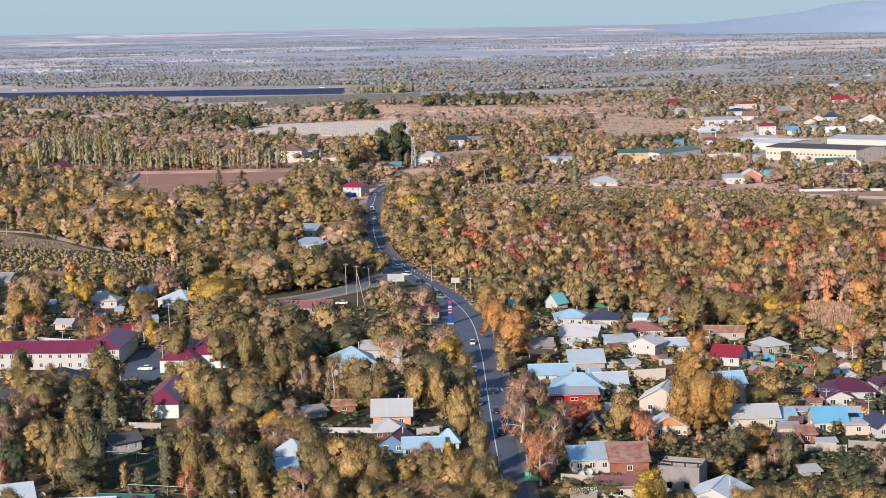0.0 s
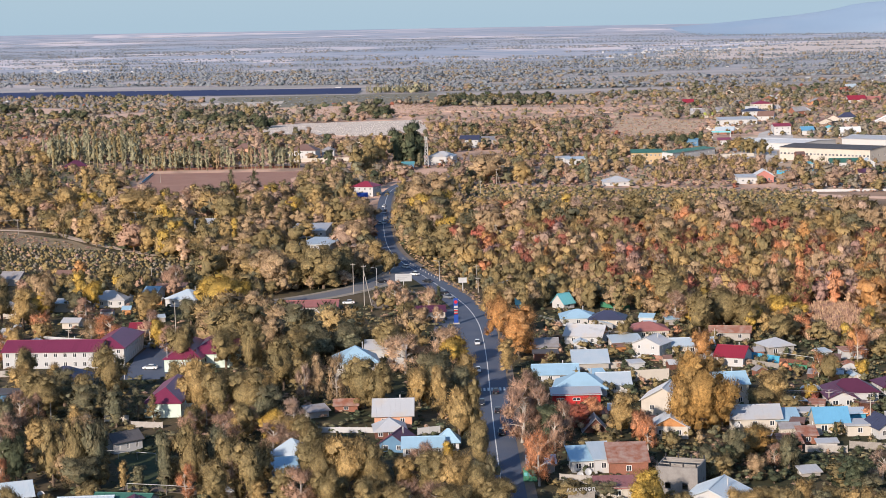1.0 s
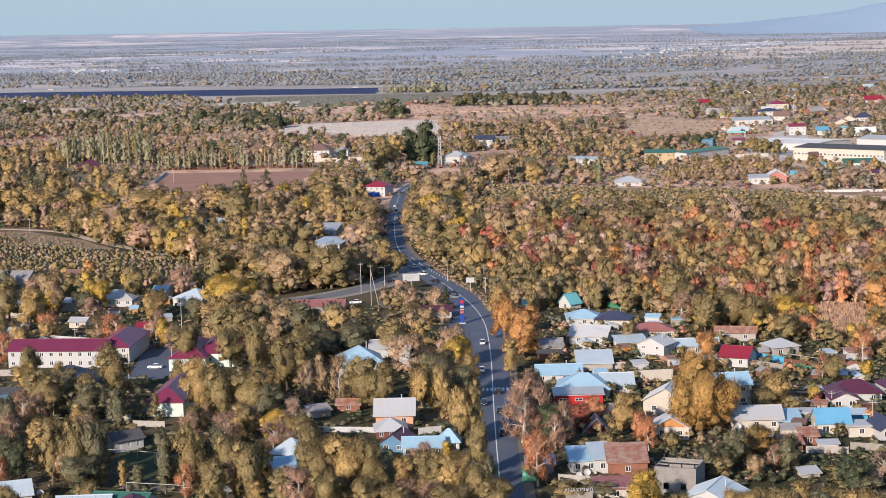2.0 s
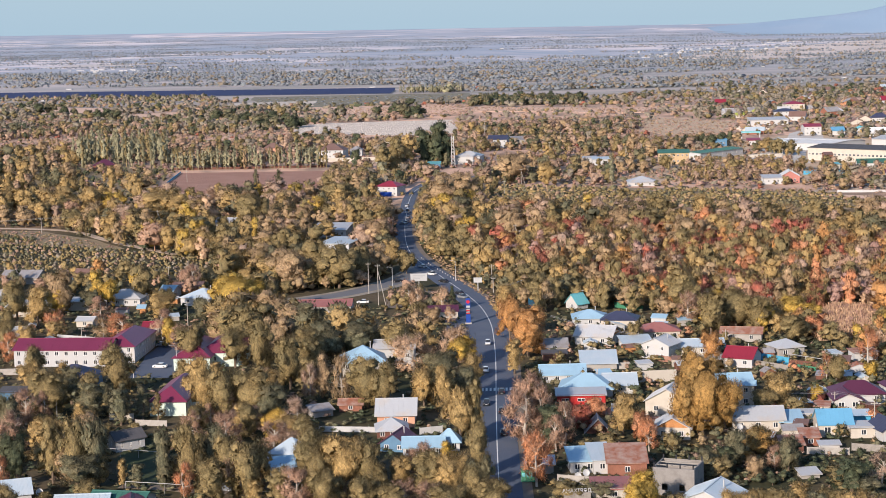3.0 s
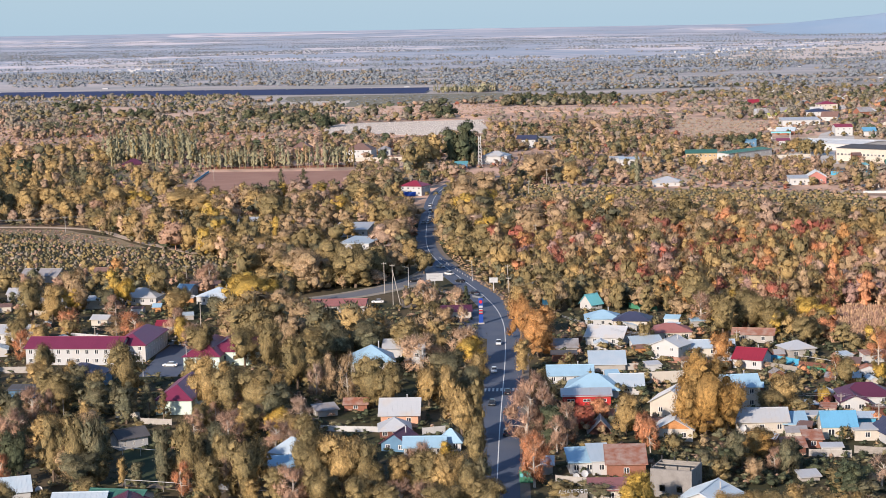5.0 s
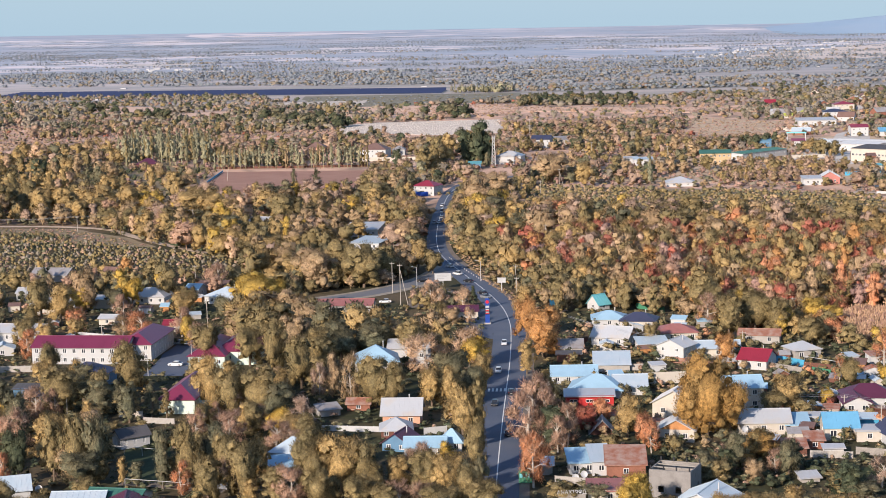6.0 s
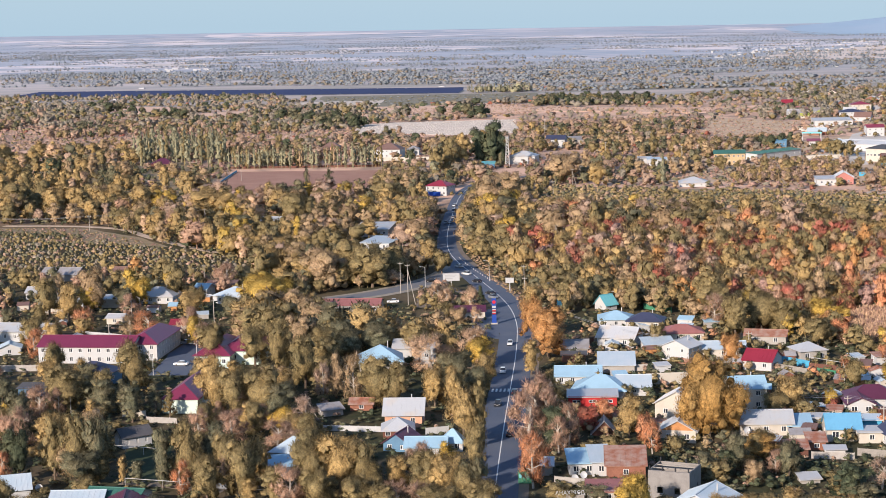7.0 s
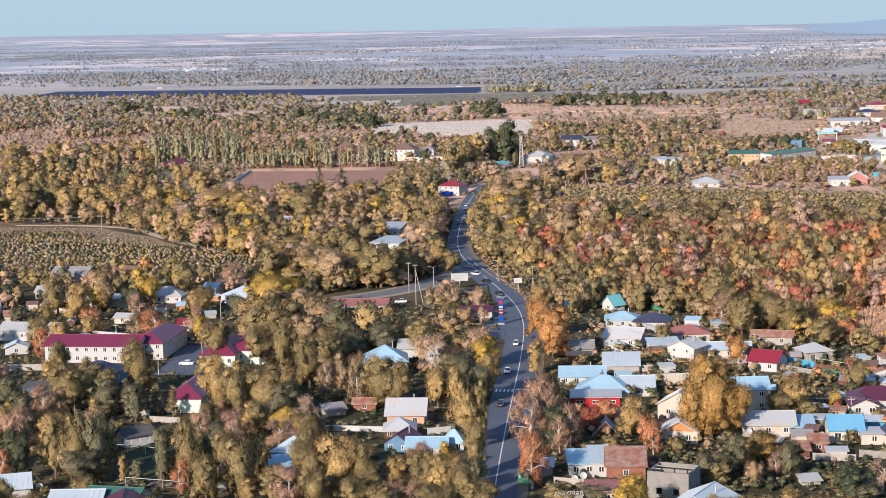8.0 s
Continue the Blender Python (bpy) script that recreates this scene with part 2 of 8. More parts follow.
def ground_material():
    """Dry grass, bare soil and green patches; long strip fields on the plain, haze put into their colours."""
    m, nt, b = nodes_of("ground_cover", 0.95, spec=0.1)
    fine = noise_fac(nt, 0.7, 0.3, 0.7, detail=6)
    patch = noise_fac(nt, 0.035, 0.42, 0.58, detail=6)
    broad = noise_fac(nt, 0.008, 0.4, 0.6, detail=5)
    # near tones kept dark, standing for shade among gardens and trees
    near = mix(nt, patch, rgb((0.075, 0.068, 0.038)), rgb((0.15, 0.11, 0.07)))
    near = mix(nt, broad, near, mix(nt, patch, rgb((0.042, 0.05, 0.025)), rgb((0.12, 0.095, 0.055))))
    near = mix(nt, fine, mix(nt, 0.45, near, rgb((0.03, 0.03, 0.02))), near)
    steppe = mix(nt, noise_fac(nt, 0.012, 0.35, 0.65, (1, 0.45, 1), 7), rgb((0.75, 0.48, 0.345)), rgb((0.62, 0.40, 0.295)))
    steppe = mix(nt, noise_fac(nt, 0.03, 0.44, 0.58, (1, 0.5, 1), 6), steppe, rgb((0.36, 0.25, 0.19)))
    # bluish strip colours carry the aerial haze of the far plain
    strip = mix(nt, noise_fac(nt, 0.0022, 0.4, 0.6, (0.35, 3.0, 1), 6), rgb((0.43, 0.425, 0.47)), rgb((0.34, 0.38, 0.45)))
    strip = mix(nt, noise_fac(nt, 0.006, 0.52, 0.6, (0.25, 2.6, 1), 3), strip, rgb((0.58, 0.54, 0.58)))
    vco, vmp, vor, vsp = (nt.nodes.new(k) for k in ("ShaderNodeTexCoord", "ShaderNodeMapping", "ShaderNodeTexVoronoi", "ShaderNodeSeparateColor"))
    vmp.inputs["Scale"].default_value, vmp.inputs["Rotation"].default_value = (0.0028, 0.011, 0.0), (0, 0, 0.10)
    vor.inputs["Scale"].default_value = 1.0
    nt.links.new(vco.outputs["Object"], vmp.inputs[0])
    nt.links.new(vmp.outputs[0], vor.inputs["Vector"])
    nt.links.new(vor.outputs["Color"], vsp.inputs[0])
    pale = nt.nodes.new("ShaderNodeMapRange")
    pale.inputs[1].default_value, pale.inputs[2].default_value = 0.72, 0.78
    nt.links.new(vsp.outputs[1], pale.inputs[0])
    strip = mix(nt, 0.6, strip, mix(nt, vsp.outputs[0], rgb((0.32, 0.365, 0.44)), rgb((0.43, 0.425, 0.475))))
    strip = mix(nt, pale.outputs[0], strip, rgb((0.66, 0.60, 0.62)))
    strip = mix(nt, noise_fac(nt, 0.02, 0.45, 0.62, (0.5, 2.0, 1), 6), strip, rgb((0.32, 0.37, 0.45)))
    sep, co = nt.nodes.new("ShaderNodeSeparateXYZ"), nt.nodes.new("ShaderNodeTexCoord")
    nt.links.new(co.outputs["Object"], sep.inputs[0])

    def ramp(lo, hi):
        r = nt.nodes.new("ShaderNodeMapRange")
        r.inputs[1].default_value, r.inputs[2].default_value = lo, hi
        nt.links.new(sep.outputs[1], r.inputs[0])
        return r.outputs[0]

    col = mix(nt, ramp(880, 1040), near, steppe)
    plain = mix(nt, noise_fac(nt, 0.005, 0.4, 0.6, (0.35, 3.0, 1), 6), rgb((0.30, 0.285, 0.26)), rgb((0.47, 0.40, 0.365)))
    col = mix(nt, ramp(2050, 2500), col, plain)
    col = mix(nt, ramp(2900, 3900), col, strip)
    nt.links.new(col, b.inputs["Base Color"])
    bump(nt, b, fine, 0.15)
    return m


GROUND = ground_material()


# ---- building blocks ----
class Shape:
    """Vertices and faces gathered for one mesh."""

    def __init__(self):
        self.v, self.f, self.seen = [], [], {}

    def face(self, *pts):
        out = []
        for p in pts:
            key = (round(p[0], 3), round(p[1], 3), round(p[2], 3))
            if key not in self.seen:
                self.seen[key] = len(self.v)
                self.v.append(tuple(p))
            if self.seen[key] not in out:
                out.append(self.seen[key])
        if len(out) > 2:
            self.f.append(tuple(out))

    def slab(self, pts, down):
        """A plate with the given upper outline, thickened straight down."""
        lo = [(x, y, z - down) for x, y, z in pts]
        self.face(*pts)
        self.face(*reversed(lo))
        for i in range(len(pts)):
            j = (i + 1) % len(pts)
            self.face(pts[i], lo[i], lo[j], pts[j])

    def box(self, x0, x1, y0, y1, z0, z1):
        self.slab([(x0, y0, z1), (x1, y0, z1), (x1, y1, z1), (x0, y1, z1)], z1 - z0)

    def ribbed(self, a, b, c, d, down, gap=1.1):
        """A roof plate from the eave a-b up to the ridge d-c, with standing seams."""
        a, b, c, d = (Vector(p) for p in (a, b, c, d))
        n = max(1, int((b - a).length / gap))
        up, e = Vector((0, 0, 0.04)), 0.03 / (b - a).length
        lo, hi = [], []
        for i in range(n + 1):
            t = min(max(i / n, 2 * e), 1 - 2 * e)
            for q, lift in ((t - e, 0), (t - e * 0.9, 1), (t + e * 0.9, 1), (t + e, 0)):
                lo.append(a.lerp(b, q) + up * lift)
                hi.append(d.lerp(c, q) + up * lift)
        lo, hi = [a, *lo, b], [d, *hi, c]
        for i in range(len(lo) - 1):
            self.face(lo[i], lo[i + 1], hi[i + 1], hi[i])
        u = Vector((0, 0, down))
        self.face(a - u, d - u, c - u, b - u)
        self.face(a - u, b - u, b, a)
        self.face(b - u, c - u, c, b)
        self.face(d - u, a - u, a, d)
        self.face(c - u, d - u, d, c)

    def tube(self, a, b, r0, r1, n=6):
        a, b = Vector(a), Vector(b)
        w = (b - a).normalized()
        u = w.orthogonal().normalized()
        q = w.cross(u)
        ring = [(math.cos(2 * math.pi * i / n), math.sin(2 * math.pi * i / n)) for i in range(n)]
        lo = [a + (u * c + q * s) * r0 for c, s in ring]
        hi = [b + (u * c + q * s) * r1 for c, s in ring]
        for i in range(n):
            j = (i + 1) % n
            self.face(lo[i], lo[j], hi[j], hi[i])
        self.face(*hi)
        self.face(*reversed(lo))

    def mesh(self, name, material):
        me = bpy.data.meshes.new(name)
        me.from_pydata(self.v, [], self.f)
        me.materials.append(material)
        return me


def part(name, shape, material, parent, label="", at=None):
    """One mesh object under a thing or a part; shape is a Shape or a mesh that is shared."""
    me = shape if isinstance(shape, bpy.types.Mesh) else shape.mesh(name, material)
    ob = new(name, me)
    ob.parent = parent
    if at is not None:
        ob.matrix_basis = at
    return tagged(ob, label)


def thing(name, m, label, category, group=""):
    ob = new(name)
    ob.matrix_basis = m
    ob.empty_display_size = 0.5
    return tagged(ob, label, category, group)


def ground_z(y, x=0.0):
    """The plain is level; far out it is raised slowly, more to the west, to fit the camera's view."""
    s = min(max(y - 2600.0, 0.0), 2300.0)
    return 0.0 if s <= 0 else 100 * (1 - y / (2600 + s / (1 - s / 2350.0))) + (2 - 0.0105 * x) * (s / 2300) ** 1.5


BARE = []    # outlines of open fields that stay bare
BUILT = []   # footprints and clearings that trees keep out of: x, y, radius


# ---- ground ----
def sheet(name, xs, ys, lift, material):
    v = [(x, y, ground_z(y, x) + lift) for y in ys for x in xs]
    n = len(xs)
    f = [(j * n + i, j * n + i + 1, (j + 1) * n + i + 1, (j + 1) * n + i) for j in range(len(ys) - 1) for i in range(n - 1)]
    me = bpy.data.meshes.new(name)
    me.from_pydata(v, [], f)
    me.materials.append(material)
    for p in me.polygons:
        p.use_smooth = True
    return new(name, me)


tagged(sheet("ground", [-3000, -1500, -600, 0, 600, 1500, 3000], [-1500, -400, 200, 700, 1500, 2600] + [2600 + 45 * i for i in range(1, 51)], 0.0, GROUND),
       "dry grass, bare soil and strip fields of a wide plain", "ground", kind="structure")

ROAD = [(12.1, 318.1), (11.6, 352.8), (11.1, 390.5), (10.8, 430.5), (10.7, 471.7), (10.6, 512.3), (10.0, 550.2), (8.8, 580.2), (5.6, 611.3), (-0.2, 643.4), (-7.6, 676.2),
        (-15.2, 709.0), (-22.1, 739.5), (-27.5, 770.4), (-31.5, 810.0), (-34.8, 863.3), (-36.9, 915.3), (-38.5, 964.6), (-39.7, 1022.7), (-37.9, 1075.9), (-29.3, 1124.8), (-11.6, 1149.6), (18.4, 1172.2)]
SIDE_ROAD = [(-18.2, 723.0), (-24.7, 691.0), (-31.5, 675.1), (-40.3, 660.1), (-51.0, 647.4), (-66.5, 634.5)]


def smooth_line(pts, step=4.0):
    """A rounded line through the points, in short even steps."""
    p = [Vector(pts[0]) * 2 - Vector(pts[1])] + [Vector(q) for q in pts] + [Vector(pts[-1]) * 2 - Vector(pts[-2])]
    out = []
    for i in range(1, len(p) - 2):
        a, b, c, d = p[i - 1 : i + 3]
        n = max(2, int((c - b).length / step))
        for k in range(n):
            t = k / n
            out.append(0.5 * (2 * b + (c - a) * t + (2 * a - 5 * b + 4 * c - d) * t * t + (3 * b - a - 3 * c + d) * t**3))
    return out + [p[-2]]


def ribbon(name, line, left, right, lift, thick, material, parent=None):
    """A strip along a line, from its offset on the left to that on the right (metres, or functions of the way along)."""
    s, n = Shape(), len(line)
    rows = []
    for i, q in enumerate(line):
        w = (line[min(i + 1, n - 1)] - line[max(i - 1, 0)]).normalized()
        side = Vector((w.y, -w.x))
        l, r = (k(q) if callable(k) else k for k in (left, right))
        rows.append((q + side * l, q + side * r))
    for (a, b), (c, d) in zip(rows, rows[1:]):
        s.slab([(a.x, a.y, lift), (b.x, b.y, lift), (d.x, d.y, lift), (c.x, c.y, lift)], thick)
    if parent is None:
        return new(name, s.mesh(name, material))
    return part(name, s, material, parent)


road_line, side_line = smooth_line(ROAD), smooth_line(SIDE_ROAD)


def half(q):
    return 5.4 if q.y < 640 else max(3.8, 5.4 - (q.y - 640) * 0.006)


road = tagged(ribbon("road", road_line, lambda q: -half(q), half, 0.10, 0.3, ASPHALT), "grey asphalt main road winding through the village", "road", kind="structure")
ribbon("centre_line", road_line, 0.25, 0.50, 0.108, 0.006, MARKING, road)
tagged(ribbon("road_shoulder", road_line, lambda q: half(q), lambda q: half(q) + 2.2, 0.05, 0.2, PAVING), "worn gravel shoulder along the road", "road shoulder", kind="structure")
# the side road's lighter grey has sunlight put into its colour
tagged(ribbon("side_road", side_line, -4.5, 4.5, 0.094, 0.3, surf("worn_asphalt", (0.17, 0.172, 0.185), 0.85, 0.3, 0.1, stain=(0.21, 0.20, 0.195))), "grey asphalt side road at the junction", "road", kind="structure")


VERGE_EARTH = surf("verge_earth", (0.33, 0.285, 0.235), 0.95, 0.35, 0.2, stain=(0.20, 0.175, 0.12))
for l, r in ((-8.0, -4.5), (4.5, 7.5)):
    tagged(ribbon("side_verge", side_line, l, r, 0.05, 0.2, VERGE_EARTH), "pale worn earth verge of the side road", "verge", kind="structure")


def near_road(x, y, clear):
    return any((q.x - x) ** 2 + (q.y - y) ** 2 < clear * clear for q in road_line) or any((q.x - x) ** 2 + (q.y - y) ** 2 < (clear - 1) ** 2 for q in side_line)


# ---- houses ----
def inside(x, y, poly):
    hit = False
    for (x0, y0), (x1, y1) in zip(poly, poly[1:] + poly[:1]):
        if (y0 > y) != (y1 > y) and x < (x1 - x0) * (y - y0) / (y1 - y0) + x0:
            hit = not hit
    return hit


SHARED = {}


def window_mesh(w, h):
    key = ("window", round(w, 1), round(h, 1))
    if key not in SHARED:
        s = Shape()
        for x0, x1, z0, z1 in ((-w / 2 - 0.06, -w / 2 + 0.1, -h / 2, h / 2), (w / 2 - 0.1, w / 2 + 0.06, -h / 2, h / 2), (-w / 2, w / 2, h / 2 - 0.1, h / 2 + 0.06),
                               (-w / 2 - 0.12, w / 2 + 0.12, -h / 2 - 0.08, -h / 2 + 0.08), (-0.05, 0.05, -h / 2, h / 2)):
            s.box(x0, x1, -0.05, 0.09, z0, z1)
        g = Shape()
        g.box(-w / 2, w / 2, 0.03, 0.05, -h / 2, h / 2)
        SHARED[key] = (s.mesh("window", FRAME), g.mesh("pane", GLASS))
    return SHARED[key]


def wall_side(m, length, height, openings, t=0.28):
    """One wall with openings through it and their reveals; m sets it in the house."""
    s = Shape()
    xs = sorted({-length / 2, length / 2, *(e for o in openings for e in o[:2])})
    zs = sorted({0.0, height, *(e for o in openings for e in o[2:])})

    def solid(i, k):
        if not (0 <= i < len(xs) - 1 and 0 <= k < len(zs) - 1):
            return False
        cx, cz = (xs[i] + xs[i + 1]) / 2, (zs[k] + zs[k + 1]) / 2
        return not any(o[0] < cx < o[1] and o[2] < cz < o[3] for o in openings)

    for i in range(len(xs) - 1):
        for k in range(len(zs) - 1):
            if not solid(i, k):
                continue
            x0, x1, z0, z1 = xs[i], xs[i + 1], zs[k], zs[k + 1]
            c = [m @ Vector(p) for p in ((x0, 0, z0), (x1, 0, z0), (x1, t, z0), (x0, t, z0), (x0, 0, z1), (x1, 0, z1), (x1, t, z1), (x0, t, z1))]
            sides = [(0, 1, 5, 4), (2, 3, 7, 6)]
            sides += [] if solid(i + 1, k) else [(1, 2, 6, 5)]
            sides += [] if solid(i - 1, k) else [(3, 0, 4, 7)]
            sides += [] if solid(i, k + 1) else [(4, 5, 6, 7)]
            sides += [] if solid(i, k - 1) else [(3, 2, 1, 0)]
            for q in sides:
                s.face(*(c[n] for n in q))
    return s


def roof_shape(kind, w, d, h, rise, over):
    """Roof plates on a w x d block whose walls end at h; the ridge runs along x (gable_x, hip) or y (gable_y)."""
    s, X, Y = Shape(), w / 2 + over, d / 2 + over
    e, top, th = h - rise * over / (d / 2), h + rise, 0.14
    if kind == "gable_x":
        s.ribbed((-X, -Y, e), (X, -Y, e), (X, 0, top), (-X, 0, top), th)
        s.ribbed((X, Y, e), (-X, Y, e), (-X, 0, top), (X, 0, top), th)
    elif kind == "gable_y":
        e = h - rise * over / (w / 2)
        s.ribbed((-X, Y, e), (-X, -Y, e), (0, -Y, top), (0, Y, top), th)
        s.ribbed((X, -Y, e), (X, Y, e), (0, Y, top), (0, -Y, top), th)
    elif kind == "hip":
        if w >= d:
            r = max(w / 2 - d / 2, 0.3)
            a, b = (-r, 0, top), (r, 0, top)
        else:
            r = max(d / 2 - w / 2, 0.3)
            a, b = (0, -r, top), (0, r, top)
            e = h - rise * over / (w / 2)
        c = [(-X, -Y, e), (X, -Y, e), (X, Y, e), (-X, Y, e)]
        plates = [(c[0], c[1], b, a), (c[1], c[2], b), (c[2], c[3], a, b), (c[3], c[0], a)] if w >= d else [(c[0], c[1], a), (c[1], c[2], b, a), (c[2], c[3], b), (c[3], c[0], a, b)]
        for p in plates:
            s.slab(list(p), th)
    else:   # shed: falls towards the front
        s.ribbed((-X, -Y, h - 0.1), (X, -Y, h - 0.1), (X, Y, h + rise), (-X, Y, h + rise), th)
    return s


def house(x, y, w, d, h, rot, roof, rise, wall, top, label, front=2, sides=1, storeys=1, over=0.5, gable=None, chimney=True, door=False, category="house",
          name="house", win=(1.2, 1.3)):
    """A building whose front wall's middle stands at x, y; rot turns it to the left about its own middle."""
    back = Vector((0, d / 2, 0))
    m = pose(x, y, 0, 0, 0, 0) @ Matrix.Translation(back) @ pose(0, 0, 0, 0, 0, rot)
    ob = thing(name, m, label, category)
    BUILT.append((x, y + d / 2, math.hypot(w, d) / 2 + 0.5))
    holes = []
    for turn, length, off, count in ((0, w, d / 2, front), (90, d - 0.56, w / 2, sides), (180, w, d / 2, 0), (270, d - 0.56, w / 2, sides)):
        side = pose(0, 0, 0, 0, 0, turn) @ pose(0, -off, 0)
        opened = []
        for st in range(storeys):
            for i in range(count):
                cx = -length / 2 + length * (i + 0.5) / count
                cz = (st + 0.52) * h / storeys
                ww, hh = min(win[0], length / count * 0.6), min(win[1], h / storeys * 0.5)
                if door and turn == 0 and st == 0 and i == count - 1:
                    opened.append((cx - 0.5, cx + 0.5, 0.0, 2.05))
                    holes.append((side @ pose(cx, 0.08, 1.02), 0, 0))
                    continue
                opened.append((cx - ww / 2, cx + ww / 2, cz - hh / 2, cz + hh / 2))
                holes.append((side @ pose(cx, 0.06, cz), ww, hh))
        part("wall", wall_side(side, length, h, opened), PAINT[wall], ob)
    part("roof", roof_shape(roof, w, d, h + 0.02, rise, over), ROOF[top], ob)
    if roof in ("gable_x", "gable_y"):
        cap = Shape()
        if roof == "gable_x":
            cap.box(-w / 2 - over, w / 2 + over, -0.16, 0.16, h + rise - 0.05, h + rise + 0.11)
        else:
            cap.box(-0.16, 0.16, -d / 2 - over, d / 2 + over, h + rise - 0.05, h + rise + 0.11)
        part("ridge_cap", cap, ROOF[top], ob)
    tri = []
    for a in (-1, 1):
        if roof == "gable_x":
            tri.append([(a * w / 2, -d / 2, h), (a * w / 2, d / 2, h), (a * w / 2, 0, h + rise - 0.16)])
        elif roof == "gable_y":
            tri.append([(-w / 2, a * d / 2, h), (w / 2, a * d / 2, h), (0, a * d / 2, h + rise - 0.16)])
        elif roof == "shed":
            tri.append([(a * w / 2, -d / 2, h - 0.25), (a * w / 2, d / 2, h - 0.25), (a * w / 2, d / 2, h + rise - 0.16)])
    if roof == "shed":
        tri.append([(-w / 2, d / 2, h - 0.2), (w / 2, d / 2, h - 0.2), (w / 2, d / 2, h + rise - 0.16), (-w / 2, d / 2, h + rise - 0.16)])
    for pts in tri:
        ends, mid = Shape(), Vector((0, 0, 0))
        inner = [Vector(p) * 1.0 for p in pts]
        for q in inner:
            if pts[0][0] == pts[1][0]:
                q.x -= math.copysign(0.2, q.x)
            else:
                q.y -= math.copysign(0.2, q.y)
        ends.face(*pts)
        ends.face(*reversed(inner))
        for k in range(len(pts)):
            n2 = (k + 1) % len(pts)
            ends.face(pts[k], inner[k], inner[n2], pts[n2])
        part("gable", ends, PAINT[gable or wall], ob)
    for place, ww, hh in holes:
        if ww == 0:
            s = Shape()
            s.box(-0.5, 0.5, -0.03, 0.05, -1.0, 1.03)
            part("door", s, DOORM, ob, at=place)
            continue
        fr, pane = window_mesh(ww, hh)
        o = part("window", fr, FRAME, ob, at=place)
        part("pane", pane, GLASS, o)
    if chimney:
        s = Shape()
        cx, cy = w * 0.18, d * 0.12
        s.tube((cx, cy, h + rise * 0.3), (cx, cy, h + rise + 0.6), 0.14, 0.14, 8)
        s.tube((cx, cy, h + rise + 0.6), (cx, cy, h + rise + 0.78), 0.24, 0.05, 8)
        part("flue", s, STEEL, ob)
    return ob


# village right of the road
house(62.2, 541.5, 12.8, 10, 3.0, 4, "hip", 1.9, "cream", "tile", "cream bungalow with a red-brown hipped roof", front=4, sides=2)
house(60.4, 510.1, 9.0, 8, 4.4, -32, "gable_y", 1.9, "white", "white", "white plastered house with a pale metal gable roof", front=2, sides=2, storeys=2, win=(1.0, 1.0))
house(82.5, 495.1, 8.5, 9, 3.0, -25, "gable_x", 2.4, "white", "crimson", "white house with a steep dark red metal roof", front=2, sides=1)
house(97.0, 508.2, 8.2, 8.2, 3.3, 18, "hip", 1.8, "grey", "white", "grey house with a pale rust-streaked pyramid roof", front=2, sides=1, win=(1.4, 1.5), chimney=False)
house(72.8, 515.1, 13, 8, 2.8, 0, "gable_x", 1.6, "cream", "pale", "low house under a pale metal roof beside a garden tree", front=3)
house(87.9, 535.9, 12.5, 7, 2.8, -12, "gable_x", 1.3, "grey", "rust", "long low outbuilding with a rusty striped roof", front=2, chimney=False)
house(72.9, 443.8, 9, 10, 5.8, 6, "gable_x", 2.2, "cream", "sky", "two-storey buff brick house with a pale blue roof", front=2, sides=1, storeys=2)
house(74.7, 416.0, 12.5, 9, 3.2, 0, "gable_x", 2.2, "cream", "white", "long white-roofed building behind garden shrubs", front=3, over=0.6, chimney=False)
house(92.2, 409.5, 8.0, 8, 3.2, 0, "gable_x", 2.7, "cream", "blue", "buff brick cottage with a bright blue metal roof", front=2, sides=1, over=0.4, win=(1.6, 1.5), chimney=False)
house(100.7, 437.6, 7.0, 8, 2.8, 0, "gable_y", 1.6, "white", "plum", "white gable-fronted house with a purple roof", front=2, win=(1.5, 1.3), chimney=False)
house(104.9, 443.9, 13, 9, 3.0, 0, "hip", 2.5, "white", "plum", "large house with a dark purple hipped roof", front=3)
house(54.0, 409.4, 8.6, 9, 3.0, -10, "gable_y", 2.4, "cream", "white", "brick cottage with a wooden gable and pale roof", front=2, gable="wood")
house(55.8, 433.4, 11, 10, 4.2, -18, "gable_y", 3.1, "cream", "white", "cream house with a tall pale curved roof", front=2, sides=2, storeys=1)
house(36.0, 417.6, 5.8, 6, 0.6, 0, "gable_y", 3.0, "brown", "grey", "steep A-frame garden hut with grey roof", front=0, sides=0, chimney=False, category="hut", name="hut")
house(33.5, 449.7, 12.6, 7, 2.8, 0, "shed", 0.5, "red", "white", "red clad workshop with a flat pale roof", front=3, chimney=False, category="workshop", name="workshop", win=(2.0,0.8))
house(35.9, 459.3, 14.4, 12, 2.5, -8, "hip", 3.0, "white", "sky", "white house under a broad pale blue hipped roof", front=3)
house(44.7, 462.8, 8.8, 11, 2.5, 0, "gable_x", 2.2, "white", "pale", "white block with a pale blue metal roof", front=3, win=(1.2,0.9), chimney=False)
house(29.8, 479.1, 12.6, 10, 2.4, 0, "gable_x", 1.9, "white", "sky", "white house with a light blue metal roof", front=4)
house(40.8, 494.9, 10.1, 8, 2.2, 0, "shed", 2.4, "grey", "pale", "outbuilding with a pale sloping roof", front=0, chimney=False, category="shed", name="shed")
house(28.8, 521.3, 7.9, 9, 2.4, 0, "gable_x", 1.8, "grey", "grey", "shed with a patched grey corrugated roof", front=1, chimney=False, category="shed", name="shed")
